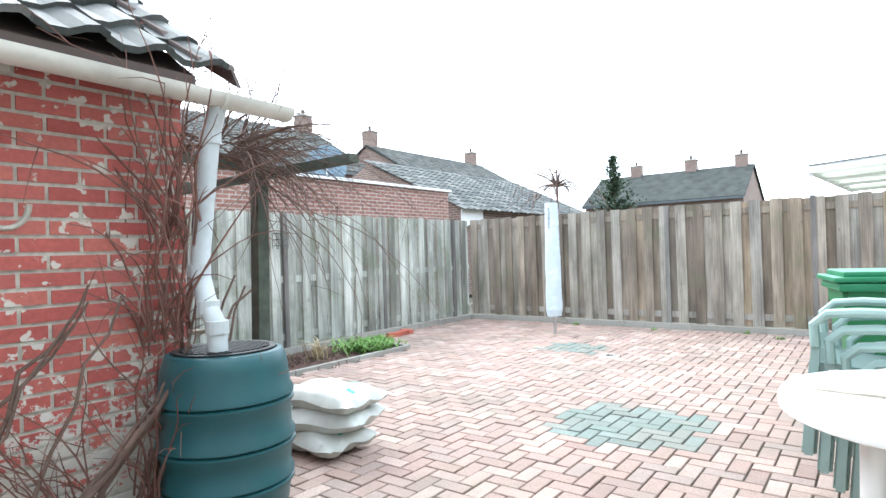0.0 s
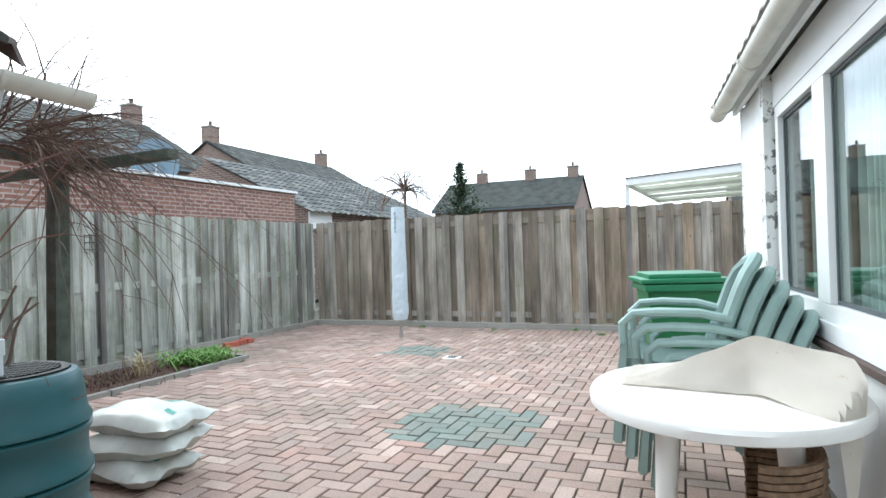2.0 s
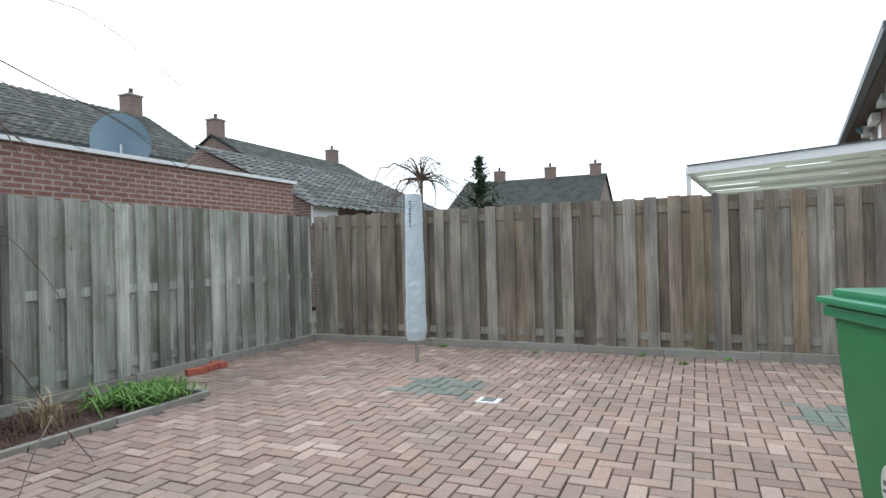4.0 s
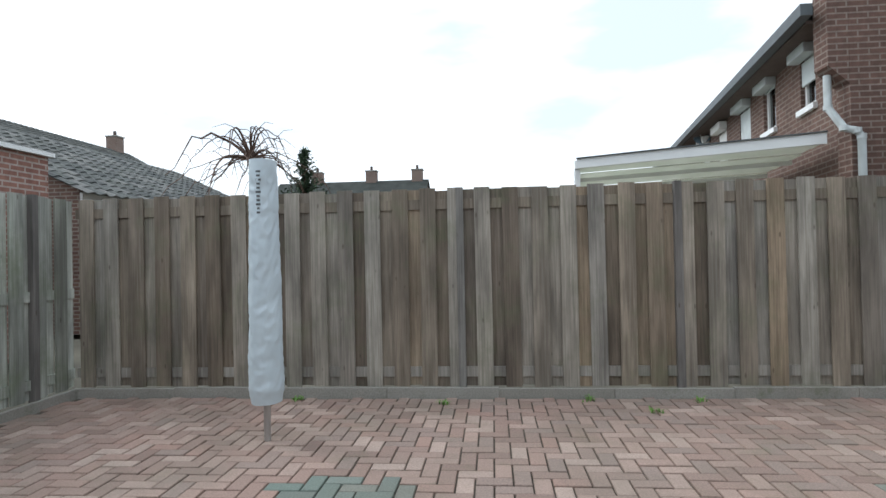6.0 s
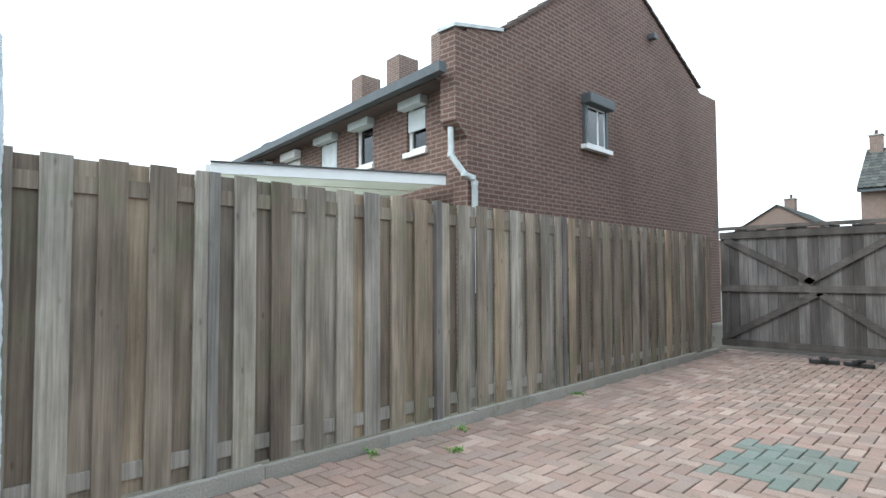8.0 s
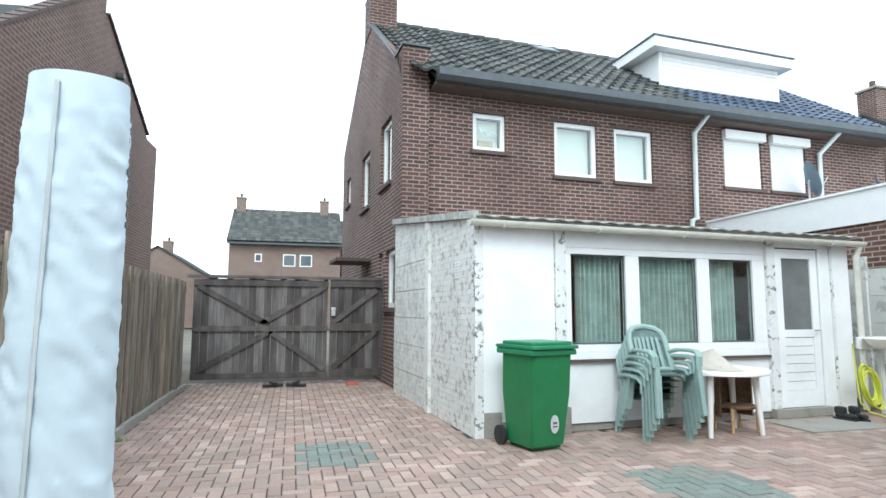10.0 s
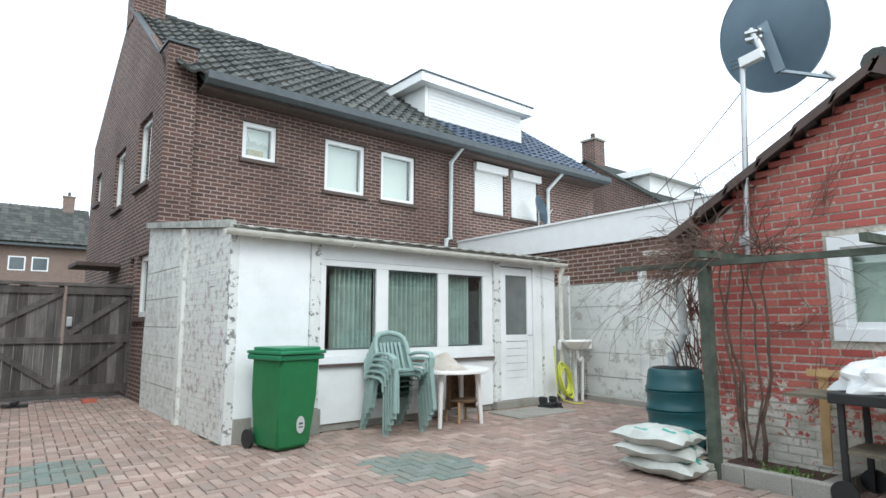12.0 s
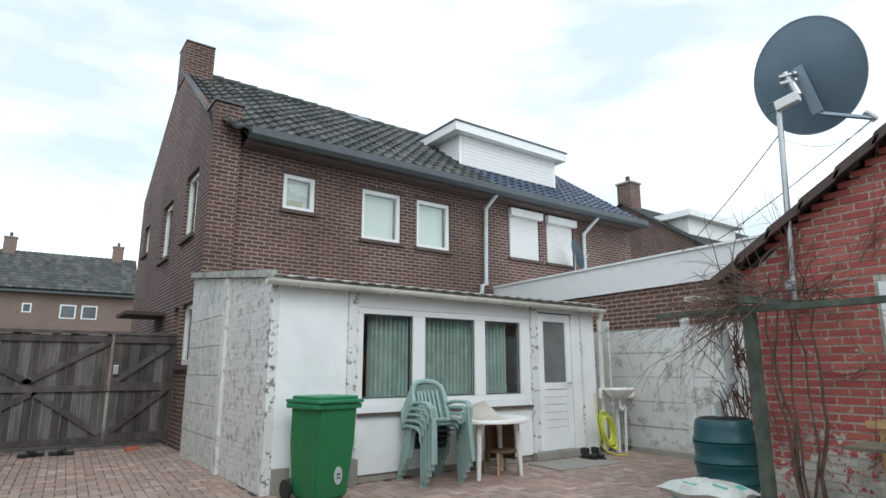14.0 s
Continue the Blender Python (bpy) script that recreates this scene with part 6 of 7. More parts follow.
tuft("green_weeds", M_LEAF, 3.66, -6.08, 620, 0.24, 0.17, 2, "fresh green weeds in the corner of the planting bed", lean=1.9, w=0.008)
tuft("dry_stalks", M_DRY, 4.50, -6.08, 60, 0.34, 0.05, 3, "tuft of bleached dry grass stalks in the bed", lean=1.0)
tuft("dead_plants", M_TWIG, 4.8, -6.3, 700, 0.09, 0.30, 4, "brown dead stems over the planting bed", lean=1.1, w=0.005)
tuft("bed_leaves", M_LEAF, 5.45, -6.5, 420, 0.12, 0.2, 6, "scattered green leaves at the back of the bed", lean=1.0, w=0.01)
for k, (x, y, r) in enumerate(((2.35, -6.62, 10), (2.58, -6.6, -20), (2.2, -6.66, 80))):
    b = part("loose_brick", rot_box((x, y, 0.035), (0.21, 0.10, 0.065), 0, 0, r, 0.004), M_REDBR, None)
    tagged(b, "loose red brick lying at the foot of the grey fence", "brick", "loose red bricks")

bedb = empty("shed_bed", (7.35, -4.45, 0), "small soil bed in mossy concrete blocks at the shed", "planting bed")
part("soil", bx(6.9, SX, -4.765, -3.80, -0.05, 0.04), M_SOIL, bedb)
for (x0, x1, y0, y1) in ((6.80, 6.89, -4.22, -3.86), (6.80, 6.89, -4.585, -4.225), (6.80, 6.89, -4.86, -4.59), (6.893, 7.25, -4.86, -4.77), (7.255, 7.6, -4.86, -4.77)):
    part("edging_block", bx(x0, x1, y0, y1, -0.02, 0.13, 0.008), M_CONC, bedb, "mossy concrete block")
tuft("shed_bed_weeds", M_LEAF, 7.25, -4.32, 260, 0.09, 0.13, 9, "sparse weeds under the climber by the shed", lean=1.0)

st = empty("step_blocks", (6.95, -3.75, 0), "two mossy concrete blocks beside the sacks", "block")
part("block", bx(6.62, 7.0, -4.02, -3.84, 0, 0.07, 0.008), M_CONC, st)
part("block", bx(6.66, 6.98, -4.0, -3.85, 0.073, 0.13, 0.008), M_CONC, st)

# pergola with climber
pg = empty("pergola", (6.78, -4.0, 0), "mossy dark timber post and beams carrying the bare climber", "pergola")
part("post", rotated_bar(bmesh.new(), (6.80, -3.99, 0), (6.74, -4.02, 1.80), 0.085, 0.085), M_POST, pg, "mossy green-black post")
part("beam", rotated_bar(bmesh.new(), (6.74, -3.1, 1.84), (6.72, -6.6, 1.80), 0.05, 0.07, up=(1, 0, 0)), M_POST, pg)
part("cross_beam", rotated_bar(bmesh.new(), (6.5, -4.1, 1.895), (7.60, -4.1, 1.92), 0.06, 0.05, up=(0, 1, 0)), M_POST, pg)
part("cross_beam", rotated_bar(bmesh.new(), (6.5, -5.3, 1.895), (7.60, -5.3, 1.92), 0.06, 0.05, up=(0, 1, 0)), M_POST, pg)
climb = empty("climber", (7.4, -3.9, 0), "bare brown climbing vine with tangled crown over the mossy pergola", "climber")
for s in range(5):
    rng = random.Random(40 + s)
    x0, y0 = 7.47 + rng.uniform(-0.05, 0.05), -3.97 + rng.uniform(-0.10, 0.10)
    pts = [Vector((x0, y0, 0.0))]
    for k in range(9):
        pts.append(pts[-1] + Vector((rng.uniform(-0.03, 0.03) - 0.003 * k, rng.uniform(-0.06, 0.06), 0.21)))
    part("stem", tube(bmesh.new(), pts, rng.uniform(0.012, 0.024), 7, 0.008), M_TWIG, climb, "gnarled brown stem", smooth=True)
S = [((7.3, -3.6, 1.9), (-0.6, 0.5, 0.1)), ((7.0, -3.8, 1.93), (-0.6, 0.2, 0.1)), ((6.8, -4.1, 1.95), (-0.3, 0.9, 0.0)), ((7.3, -4.3, 1.95), (-0.5, -0.5, 0.1)), ((7.3, -3.9, 1.95), (0.1, -0.3, 0.3))]
branch_net("crown", S, M_TWIG, "tangle of bare brown twigs", "climber", 21, 165, 0.85, 0.006, 0.25, parent=climb)
branch_net("trailing_climber", [((7.0, -3.6, 1.95), (-0.35, 0.75, -0.1)), ((6.9, -3.8, 1.9), (-0.7, 0.5, -0.3)), ((7.3, -3.5, 1.8), (-0.2, 0.8, -0.3))], M_TWIG, "long bare trailing twigs", "climber", 22, 28, 1.3, 0.0045, 0.12, 0.5, parent=climb, seg=12)
branch_net("wall_climber", [((7.56, -4.2, 1.2), (0, -1, 0.3)), ((7.56, -3.7, 0.7), (0, 0.2, 1)), ((7.56, -4.6, 2.3), (0, -0.6, 0.8)), ((7.56, -4.0, 2.2), (0, -0.3, 1)), ((7.56, -4.5, 0.6), (0, -0.4, 0.4))], M_TWIG2, "thin reddish twigs clinging to the red brick gable", "climber", 23, 70, 1.0, 0.0045, -0.05, 0.22)
branch_net("twig_tangle", [((7.85, -3.30, 0.2), (-0.1, 0.05, 1)), ((7.75, -3.32, 0.9), (0.2, 0.05, 0.9)), ((8.1, -3.33, 0.1), (0.5, 0.05, 0.8)), ((7.75, -3.3, 1.4), (0.1, 0.1, 0.8)), ((8.6, -3.33, 0.1), (0.4, 0.03, 0.6))], M_TWIG2, "bare red-brown twigs", "climber", 24, 120, 0.95, 0.0075, 0.1, 0.28, parent=climb)

# sink, hose, shoes
sk_ = empty("outdoor_sink", (9.75, 0.0, 0.9), "small white ceramic wash basin on the outside wall", "sink")
b = lathe(bmesh.new(), [(0.06, 0.0), (0.10, 0.01), (0.17, 0.06), (0.215, 0.13), (0.23, 0.15), (0.225, 0.165), (0.19, 0.16), (0.15, 0.09), (0.05, 0.03)], (0, 0, 0), 32)
b.transform(Matrix.Translation((9.55, -0.12, 0.86)) @ Matrix.Diagonal((1.25, 0.95, 1, 1)))
part("basin", b, M_CERAMIC, sk_, smooth=True)
part("basin_back", bx(9.32, BX - 0.06, 0.05, 0.12, 0.86, 1.03, 0.02), M_CERAMIC, sk_)
part("trap", tube(bmesh.new(), [(9.55, -0.12, 0.87), (9.55, -0.12, 0.74), (9.60, -0.12, 0.68), (9.65, -0.12, 0.74), (9.70, -0.1, 0.72), (9.72, -0.05, 0.02)], 0.022, 10), M_UPVC, sk_, "white plastic waste pipe", smooth=True)
part("basin_bracket", bx(9.60, 9.66, 0.0, 0.05, 0.0, 0.86), M_CONCW, sk_, "whitewashed support")
for q in range(12):
    part("support_wire", bx(9.70, 9.95, 0.02, 0.025, 0.06 + q * 0.05, 0.064 + q * 0.05), M_BLACK, sk_)
for q in range(6):
    part("support_wire", bx(9.70 + q * 0.045, 9.704 + q * 0.045, 0.026, 0.031, 0.0, 0.66), M_BLACK, sk_)
hs = bmesh.new()
rng = random.Random(8)
for k in range(9):
    pts = []
    for i in range(25):
        a = 2 * math.pi * i / 24
        pts.append((9.20 + 0.19 * math.cos(a + 0.1 * k) * (0.5 + 0.055 * k) + rng.uniform(-0.006, 0.006), -0.12 - 0.012 * (k % 5) + 0.02 * math.sin(a * 2 + k), 0.40 + 0.30 * math.sin(a) * (0.62 + 0.045 * k) + 0.02 * math.sin(k * 2.3)))
    tube(hs, pts, 0.011, 7)
tube(hs, [(8.98, -0.12, 0.95), (8.99, -0.14, 0.5), (9.0, -0.16, 0.2), (9.1, -0.2, 0.08), (9.3, -0.25, 0.02), (9.45, -0.3, 0.015)], 0.010, 7)
tagged(part("garden_hose", hs, M_HOSE, None, smooth=True), "bright yellow garden hose coiled below the basin", "hose")
for k, (x, y, r) in enumerate(((8.66, -0.24, 10), (8.82, -0.27, -12))):
    e = empty("boot", (x, y, 0), "worn black work shoe standing by the door", "shoe", "pair of work shoes")
    b = bx(-0.05, 0.05, -0.14, 0.14, 0.0, 0.035, 0.01)
    b.transform(pose(x, y, 0, 0, 0, r))
    part("sole", b, M_BLACK, e)
    b = bmesh.new()
    box(b, -0.045, 0.045, -0.13, 0.12, 0.033, 0.09, 0.03)
    box(b, -0.045, 0.045, 0.0, 0.13, 0.07, 0.17, 0.03)
    b.transform(pose(x, y, 0, 0, 0, r))
    part("upper", b, M_BLACK, e, smooth=True)
structure("doorstep_slab", bx(7.6, 8.8, -0.75, -0.08, -0.02, 0.012, 0.004), M_CONC, "grey worn concrete slab before the door", "slab")

# wicker chair behind the table
wk = empty("wicker_chair", (6.86, -0.32, 0), "small brown wicker chair under the white table", "chair")
b = bmesh.new()
for k in range(19):
    pts = []
    z = 0.17 + 0.0235 * k
    for i in range(17):
        a = math.pi * (-0.05 + 1.1 * i / 16)
        r = 0.22 + 0.004 * (k % 2) * (1 if i % 2 else -1)
        pts.append((6.86 + r * math.cos(a), -0.40 + r * math.sin(a) * 0.8, z))
    tube(b, pts, 0.014, 5)
part("back", b, M_WICKER, wk, "woven wicker back")
part("seat", lathe(bmesh.new(), [(0.21, 0.26), (0.225, 0.28), (0.21, 0.30)], (6.86, -0.40, 0), 24), M_WICKER, wk)
for dx, dy in ((-0.17, -0.15), (0.17, -0.15), (-0.17, 0.13), (0.17, 0.13)):
    part("leg", tube(bmesh.new(), [(6.86 + dx, -0.40 + dy, 0), (6.86 + dx, -0.40 + dy, 0.27)], 0.018, 8), M_PINE, wk)

# barbecue cart and timber before the shed window
bb = empty("barbecue_cart", (7.35, -5.3, 0), "dark barbecue cart with wooden shelf and white plastic sheet", "barbecue")
part("tray", bx(6.80, 7.38, -5.95, -5.05, 0.72, 0.80, 0.01), M_BLACK, bb)
part("side_table", bx(6.85, 7.35, -5.05, -4.72, 0.74, 0.765), M_DIRTYW, bb, "weathered wooden side shelf")
part("lower_shelf", bx(6.85, 7.35, -5.9, -5.1, 0.36, 0.385), M_DIRTYW, bb)
for x, y in ((6.85, -5.12), (7.33, -5.12), (6.85, -5.9), (7.33, -5.9)):
    part("leg", rotated_bar(bmesh.new(), (x, y, 0.02), (x, y, 0.72), 0.04, 0.04), M_BLACK, bb)
for x in (6.80, 7.38):
    part("wheel", tube(bmesh.new(), [(x - 0.015, -5.12, 0.09), (x + 0.015, -5.12, 0.09)], 0.09, 20), M_BLACK, bb, smooth=True)
pl = bmesh.new()
bmesh.ops.create_icosphere(pl, subdivisions=4, radius=1)
for v_ in pl.verts:
    n_ = noise.noise(v_.co * 2.1) * 0.35 + noise.noise(v_.co * 5) * 0.12
    v_.co = Vector((v_.co.x * 0.22, v_.co.y * 0.34, max(v_.co.z, -0.25) * 0.20)) * (1 + n_)
    v_.co += Vector((7.07, -5.22, 0.86))
tagged(part("plastic_sheet", pl, M_UPVC, None, smooth=True), "crumpled white plastic sheet on the barbecue cart", "plastic sheet")
bb.location.y += 0.17
cr = empty("timber_rack", (7.5, -4.62, 0), "raw pine uprights leaning at the shed wall", "timber")
part("upright", rotated_bar(bmesh.new(), (7.46, -4.60, 0.13), (7.50, -4.60, 0.93), 0.07, 0.025, up=(1, 0, 0)), M_PINE, cr)
part("upright", rotated_bar(bmesh.new(), (7.48, -5.25, 0), (7.52, -5.25, 0.9), 0.07, 0.025, up=(1, 0, 0)), M_PINE, cr)
part("crosspiece", bx(7.425, 7.448, -5.3, -4.5, 0.86, 0.92), M_PINE, cr)

for k, (x, y) in enumerate(((0.16, -4.72), (0.17, -2.15), (0.19, -1.25), (0.15, 0.6), (0.3, -3.4), (0.55, -1.7))):
    tuft("joint_weed", M_LEAF, x, y, 22, 0.05, 0.03, 60 + k, "small green weed growing in a paving joint by the fence", lean=1.6, w=0.006)


# trees beyond the fence
def fir(x, y, h):
    e = empty("fir_tree", (x, y, 0), "dark green fir with sparse whorled branches beyond the fence", "tree")
    part("trunk", tube(bmesh.new(), [(x, y, 0), (x, y, h)], 0.14, 8, 0.02), M_TWIG, e)
    rng = random.Random(5)
    vs, fs = [], []
    z = 1.5
    while z < h:
        u = (z - 1.5) / (h - 1.5)
        R = 1.55 * (1 - u) ** 0.9 + 0.12
        for k in range(7):
            a = rng.uniform(0, 6.28)
            L = R * rng.uniform(0.75, 1.15)
            for m in range(int(26 * L) + 6):
                t = rng.random()
                r = L * t
                p = Vector((r * math.cos(a), r * math.sin(a), z + 0.25 * r - 0.05 + 0.25 * r * r))
                q = Vector((rng.gauss(0, 1), rng.gauss(0, 1), rng.gauss(0, 0.5))).normalized() * 0.34 * (1.15 - t)
                w = q.cross(Vector((0, 0, 1))).normalized() * 0.05 if abs(q.z) < 0.3 else Vector((0.02, 0, 0))
                b = len(vs)
                vs += [tuple(p - w), tuple(p + w), tuple(p + q)]
                fs.append((b, b + 1, b + 2))
        z += 0.2 * (1.1 - 0.4 * u)
    raw_object("crown", vs, fs, M_FIR, e, "sparse dark needles", "stuff")


fir(-15.0, -9.6, 5.2)


def weeping(x, y, h, R):
    e = empty("weeping_tree", (x, y, 0), "bare weeping standard tree with arching twigs beyond the fence", "tree")
    part("trunk", tube(bmesh.new(), [(x, y, 0), (x + 0.03, y, h * 0.5), (x, y, h)], 0.035, 8, 0.028), M_TWIG, e)
    rng = random.Random(12)
    b = bmesh.new()
    for k in range(30):
        a = 0.21 * k + rng.uniform(-0.15, 0.15)
        r = R * rng.choice((0.5, 0.8, 1.0, 1.35))
        up = rng.choice((0.05, 0.12, 0.2, 0.5))
        pts = []
        for i in range(10):
            u = i / 9
            pts.append((x + r * u * math.cos(a + 0.5 * u) + rng.uniform(-0.02, 0.02), y + r * u * math.sin(a + 0.5 * u), h + up * math.sin(u * 2.4) - 0.75 * r * u * u * rng.uniform(0.7, 1.0)))
        tube(b, pts, rng.choice((0.010, 0.014, 0.024)), 5, 0.004)
        for q in range(3):
            p = Vector(pts[rng.randrange(2, 9)])
            d = Vector((rng.uniform(-1, 1), rng.uniform(-1, 1), rng.uniform(-0.6, 0.5))).normalized() * rng.uniform(0.15, 0.4)
            tube(b, [p, p + d * 0.5 + Vector((0, 0, 0.03)), p + d - Vector((0, 0, 0.06))], 0.007, 3, 0.003)
    part("crown", b, M_TWIG, e, "arching bare twigs")


weeping(-2.4, -6.2, 2.62, 0.85)
# thick old stems of the climber before the side wall
rng = random.Random(91)
for k in range(9):
    p = Vector((8.05 + 0.11 * k + rng.uniform(-0.03, 0.03), -3.28 + rng.uniform(-0.03, 0.12), 0.05 * (k % 4)))
    pts = [p]
    for i in range(9):
        p = p + Vector((rng.uniform(-0.13, -0.03), rng.uniform(-0.03, 0.03), rng.uniform(0.05, 0.16)))
        p.y = max(p.y, -3.38)
        pts.append(p)
    part("old_stem", tube(bmesh.new(), pts, rng.uniform(0.010, 0.022), 7, 0.005), M_TWIG, climb, "thick grey-brown old stem", smooth=True)

# white horseshoe mark and cable on the side wall
hs_ = bmesh.new()
tube(hs_, [(8.35 + 0.085 * math.cos(a), SY + 0.006, 1.52 + 0.10 * math.sin(a)) for a in (math.pi + math.pi * k / 12 for k in range(13))], 0.012, 6)
tagged(part("horseshoe", hs_, M_SMORTAR, None, smooth=True), "pale horseshoe fixed on the red brick side wall", "horseshoe")


# small things further off
def wall_dish(x, y, z, r, face, label):
    e = empty("wall_dish", (x, y, z), label, "satellite dish", "small satellite dishes")
    q = Vector(face).to_track_quat("Z", "Y").to_matrix().to_4x4()
    bm = bmesh.new()
    rings = []
    for i in range(1, 6):
        rings.append([bm.verts.new((r * i / 5 * math.cos(2 * math.pi * k / 24), 1.1 * r * i / 5 * math.sin(2 * math.pi * k / 24), 0.2 * r * (i / 5) ** 2)) for k in range(24)])
    bm.faces.new(rings[0])
    for p, s_ in zip(rings, rings[1:]):
        for k in range(24):
            bm.faces.new((p[k], s_[k], s_[(k + 1) % 24], p[(k + 1) % 24]))
    bmesh.ops.solidify(bm, geom=bm.faces[:], thickness=0.01)
    bm.transform(Matrix.Translation((x, y, z)) @ q)
    part("reflector", bm, M_DISH, e, smooth=True)
    part("arm", tube(bmesh.new(), [Vector((x, y, z)) + q.to_3x3() @ Vector((0, -r, 0.05)), Vector((x, y, z)) + q.to_3x3() @ Vector((0, -0.2 * r, r))], 0.012, 6), M_STEEL, e)
    part("bracket", tube(bmesh.new(), [(x, y, z), (x, y + 0.02, z - r * 1.3)], 0.02, 8), M_STEEL, e)
    return e


dish_a = wall_dish(12.70, HY - 0.45, 4.25, 0.36, (0.8, -0.5, 0.3), "grey satellite dish on the annex roof edge by the shutters")
dish_b = wall_dish(14.85, HY - 0.4, 4.25, 0.3, (0.5, -0.8, 0.3), "dark satellite dish against the neighbouring brick wall")
wall_dish(1.14, -9.6, 3.05, 0.42, (-0.5, -0.7, 0.3), "blue-grey satellite dish standing on the flat brick annex roof")
wall_dish(-9.3, 2.3, 4.15, 0.34, (0.5, -0.8, 0.3), "white satellite dish on the neighbouring rear wall")
tri_house("row_house", -46, -36, 3.0, 14, 3.4, 6.0, "y", (4.0,), "distant house with dark blue roof beyond the veranda")
cg = empty("wire_feeder", (4.4, FY + 0.05, 1.5), "small wire bird feeder hanging on the grey fence", "bird feeder")
wf = bmesh.new()
for z in (1.42, 1.5, 1.58):
    tube(wf, [(4.32, FY + 0.004, z), (4.50, FY + 0.004, z), (4.50, FY + 0.09, z), (4.32, FY + 0.09, z), (4.32, FY + 0.004, z)], 0.004, 4)
for x, y in ((4.32, 0.004), (4.41, 0.004), (4.50, 0.004), (4.50, 0.09), (4.41, 0.09), (4.32, 0.09)):
    tube(wf, [(x, FY + y, 1.38), (x, FY + y, 1.60)], 0.003, 4)
part("wire_frame", wf, M_POST, cg)
for k, (x, y, r) in enumerate(((1.55, GY - 0.28, 20), (1.95, GY - 0.3, -15))):
    g = empty("paving_tool", (x, y, 0), "dark rusty iron scrap lying before the gate", "scrap metal", "iron scrap before the gate")
    part("bar", rot_box((x, y, 0.03), (0.36, 0.06, 0.05), 0, 0, r, 0.01), M_BLACK, g)
    part("crossbar", rot_box((x, y, 0.075), (0.08, 0.22, 0.035), 0, 0, r, 0.01), M_BLACK, g)
tagged(part("loose_brick", rot_box((2.95, GY - 0.32, 0.035), (0.21, 0.10, 0.065), 0, 0, 5, 0.004), M_REDBR, None), "loose red brick lying before the gate", "brick", "loose red bricks")
for (a, b) in (((7.53, -4.08, 3.60), (10.3, -0.91, 3.20)), ((8.02, -4.69, 3.64), (10.3, -1.32, 3.20))):
    c = bmesh.new()
    A, B = Vector(a), Vector(b)
    tube(c, [A.lerp(B, i / 16) - Vector((0, 0, 0.06 * math.sin(math.pi * i / 16))) for i in range(17)], 0.006, 4)
    tagged(part("aerial_cable", c, M_PRINT, None), "thin cable sagging from the dish mast to the house", "cable", "aerial cables")
# roof windows on the houses behind, and the kite in the small window
for (x, y, z, w_, h_) in ((-21.5, -24.2, 6.9, 0.9, 0.5), (-26.0, -24.0, 6.75, 0.8, 0.45), (-8.2, -24.4, 7.1, 1.3, 0.6)):
    tagged(part("roof_window", rot_box((x, y, z), (w_, h_, 0.12), -31), M_PIPE, None), "pale roof window in the grey tiled roof", "roof window", "roof windows behind")
kt = empty("window_ornament", (5.35, HY + 0.14, 4.5), "small white ornament standing in the little upper window", "ornament")
part("figure", tube(bmesh.new(), [(5.14, HY + 0.1, 4.86), (5.19, HY + 0.1, 4.72), (5.27, HY + 0.1, 4.76), (5.33, HY + 0.1, 4.66), (5.42, HY + 0.1, 4.74), (5.52, HY + 0.1, 4.68)], 0.018, 6), M_UPVC, kt)
part("stand", bx(5.14, 5.44, HY + 0.09, HY + 0.13, 4.43, 4.56), M_DRY, kt)
build_paving()


def turn(things, px, py):
    """Stands things round about, by TURN degrees about the upright through (px, py)."""
    m = Matrix.Translation((px, py, 0)) @ Matrix.Rotation(radians(TURN), 4, "Z") @ Matrix.Translation((-px, -py, 0))
    for ob in things:
        ob.matrix_basis = m @ ob.matrix_basis


turn([house, rowh, dm2, pipe_a, pipe_b, dish_a, dish_b, kt], HX, HY)
turn([ext, eg, pipe_c, *curtains], EX0, EY)


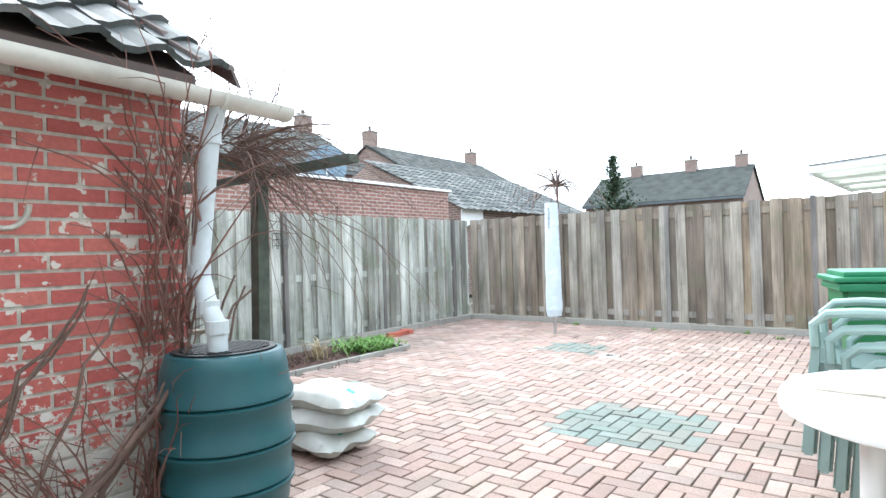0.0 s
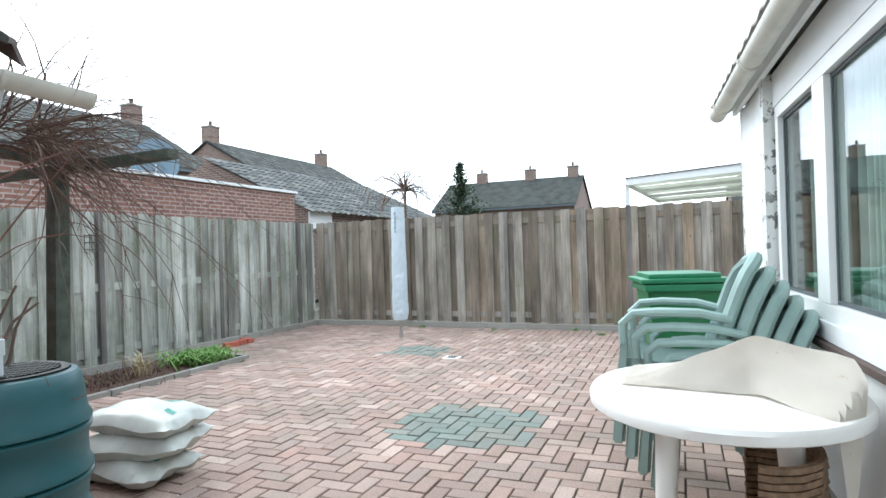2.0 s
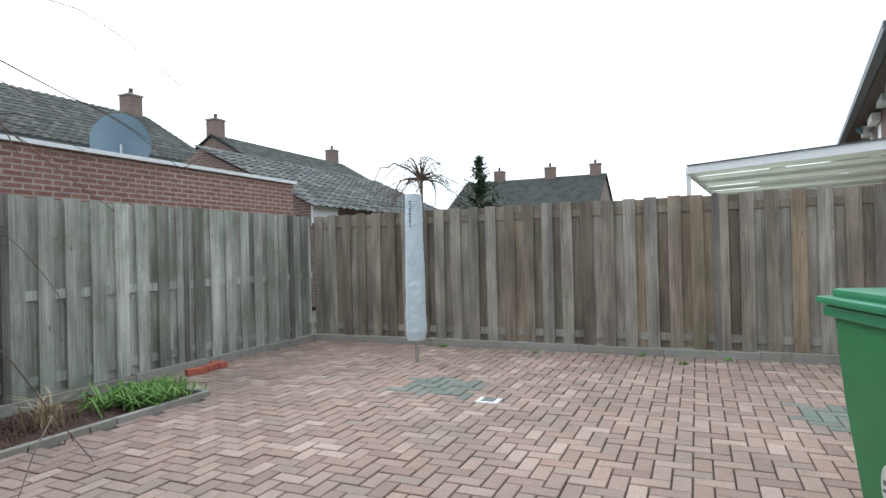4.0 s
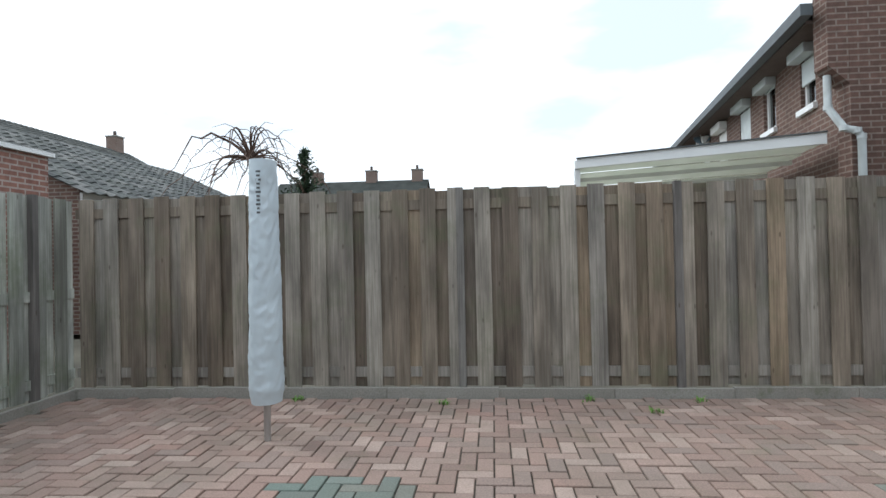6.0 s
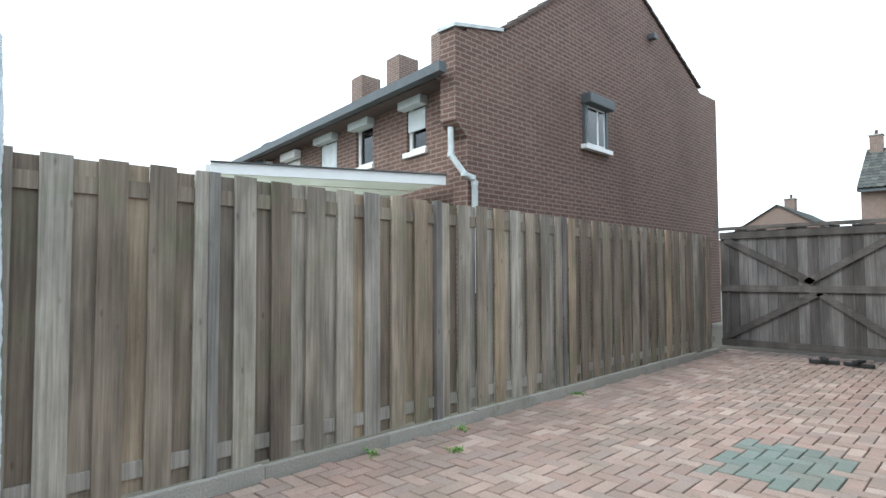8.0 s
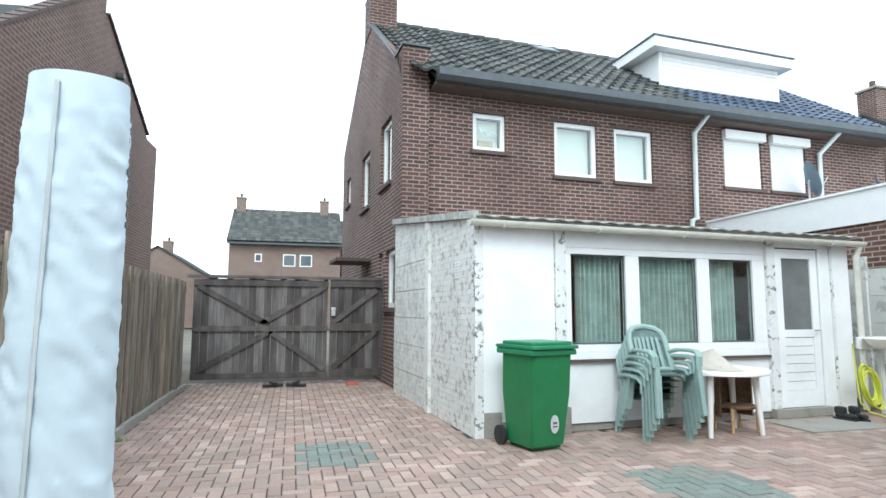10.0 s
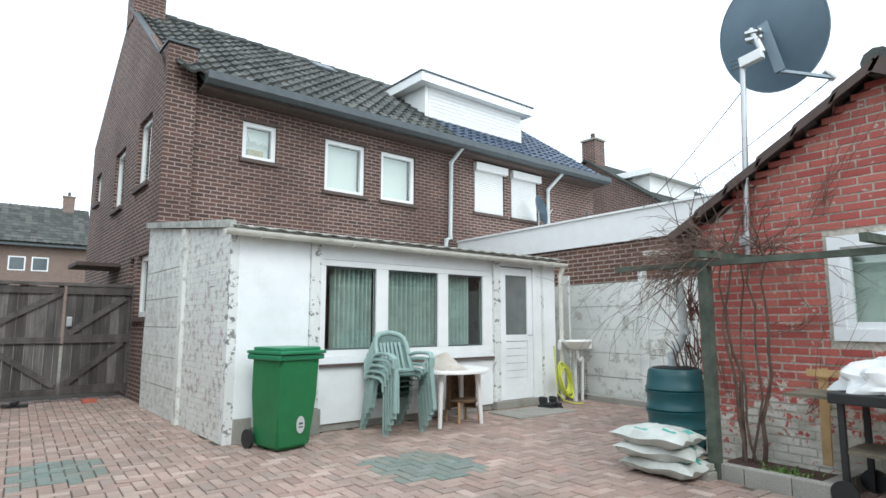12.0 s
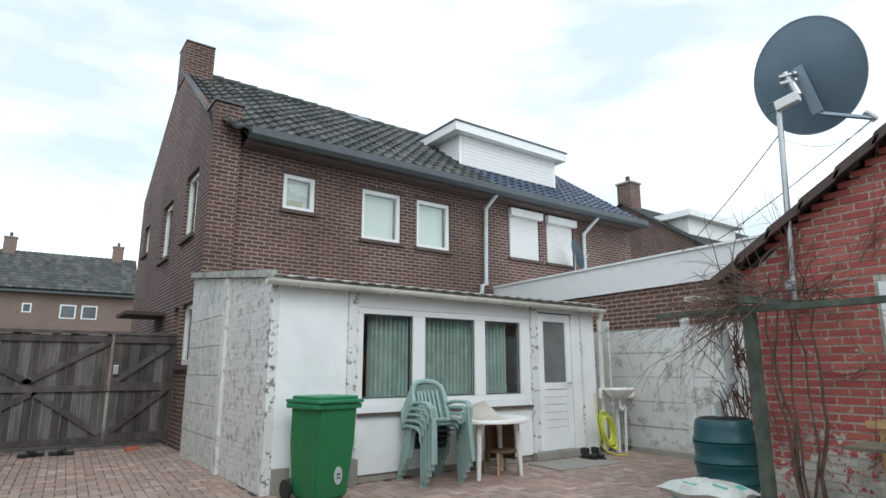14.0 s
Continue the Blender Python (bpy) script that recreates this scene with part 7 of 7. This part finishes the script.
# ---- brick skin of the shed ----
def brick_skin():
    rng = random.Random(77)
    L, H, D, J = 0.222, 0.056, 0.03, 0.017
    M = M_SBRICK
    cache = {}

    def mesh_for(w, ax_):
        key = (round(w, 3), ax_)
        if key not in cache:
            b = bx(0, w, 0, D, 0, H) if ax_ == "y" else bx(0, D, 0, w, 0, H)
            me = bpy.data.meshes.new("brick")
            b.to_mesh(me)
            b.free()
            me.materials.append(M_SBRICK2)
            cache[key] = me
        return cache[key]
    sides = []
    vs, fs = [], []
    for wall in ("side", "gable"):
        z = 0.01
        row = 0
        while z < SRZ - 0.1:
            a0, a1 = (SX, SX + 4.6) if wall == "side" else (SYB, SY - 0.032)
            if wall == "side" and z > SEZ - 0.08:
                break
            s = a0 - (0.11 if row % 2 else 0.0)
            while s < a1:
                p, q = max(s, a0), min(s + L, a1)
                s += L + J
                if q - p < 0.04:
                    continue
                if wall == "gable":
                    c = (p + q) / 2
                    lim = SEZ + (SRZ - SEZ) * (1 - abs(c - SRY) / (SY - SRY + 0.15)) - 0.08
                    if z > max(lim, SEZ - 0.12) and z > lim:
                        continue
                    if -5.78 < q and p < -4.65 and 1.13 < z + H and z < 2.09:
                        if p < -5.78:
                            q = -5.79
                        elif q > -4.65:
                            p = -4.64
                        else:
                            continue
                        if q - p < 0.04:
                            continue
                prd = rng.uniform(-0.003, 0.003)
                if wall == "side" and p < SX + 1.75 and len(sides) < 290:
                    o = new("brick", mesh_for(q - p, "y"))
                    o.parent = shed
                    o.location = (p - SX, -D + prd, z)
                    o.rotation_euler = (0, radians(rng.uniform(-0.4, 0.4)), 0)
                    sides.append(o)
                else:
                    b0 = len(vs)
                    if wall == "side":
                        X0, X1, Y0, Y1 = p - SX, q - SX, -D + prd, prd
                    else:
                        X0, X1, Y0, Y1 = prd, D + prd, p - SY, q - SY
                    vs.extend([(X0, Y0, z), (X1, Y0, z), (X1, Y1, z), (X0, Y1, z), (X0, Y0, z + H), (X1, Y0, z + H), (X1, Y1, z + H), (X0, Y1, z + H)])
                    fs.extend([tuple(b0 + i for i in f) for f in ((3, 2, 1, 0), (4, 5, 6, 7), (0, 1, 5, 4), (1, 2, 6, 5), (2, 3, 7, 6), (3, 0, 4, 7))])
            z += H + J
            row += 1
    raw_object("brickwork", vs, fs, M, shed, "bright red painted brickwork flaking near the ground", "stuff")


def shed_brick_mat(name, patches):
    m, t, b = mat_new(name, 0.75)
    base = ramp(t, rand_mix(t), [(0.1, (0.43, 0.105, 0.085)), (0.4, (0.36, 0.078, 0.065)), (0.7, (0.48, 0.145, 0.11)), (0.95, (0.39, 0.105, 0.085))])
    fine = noise_tex(t, 45, 6, rough=0.7)
    base = mix(t, 0.6, base, ramp(t, fine, [(0.3, (0.36,) * 3), (0.7, (0.64,) * 3)]), "OVERLAY")
    fl = noise_tex(t, 11, 8, rough=0.7)
    g = t.nodes.new("ShaderNodeNewGeometry")
    s = t.nodes.new("ShaderNodeSeparateXYZ")
    t.links.new(g.outputs["Position"], s.inputs[0])
    lowd = ramp(t, s.outputs[2], [(0.15, (0.24,) * 3), (1.0, (0.0,) * 3)])
    ad = t.nodes.new("ShaderNodeMath")
    ad.operation = "ADD"
    t.links.new(fl, ad.inputs[0])
    t.links.new(lowd, ad.inputs[1])
    k = ramp(t, ad.outputs[0], [(0.62, (0, 0, 0)), (0.64, (1, 1, 1))])
    base = mix(t, k, base, ramp(t, noise_tex(t, 3.0, 6), [(0.35, (0.36, 0.33, 0.27)), (0.6, (0.66, 0.63, 0.56))]))
    if patches:
        p = ramp(t, noise_tex(t, 12.0, 3, rough=0.45), [(0.635, (0, 0, 0)), (0.65, (1, 1, 1))])
        base = mix(t, p, base, (0.60, 0.55, 0.48))
    t.links.new(base, b.inputs["Base Color"])
    bump(t, b, fine, 0.3, 0.004)
    return m


M_SBRICK = shed_brick_mat("painted_red_brick", False)
M_SBRICK2 = shed_brick_mat("patchy_red_brick", True)
brick_skin()
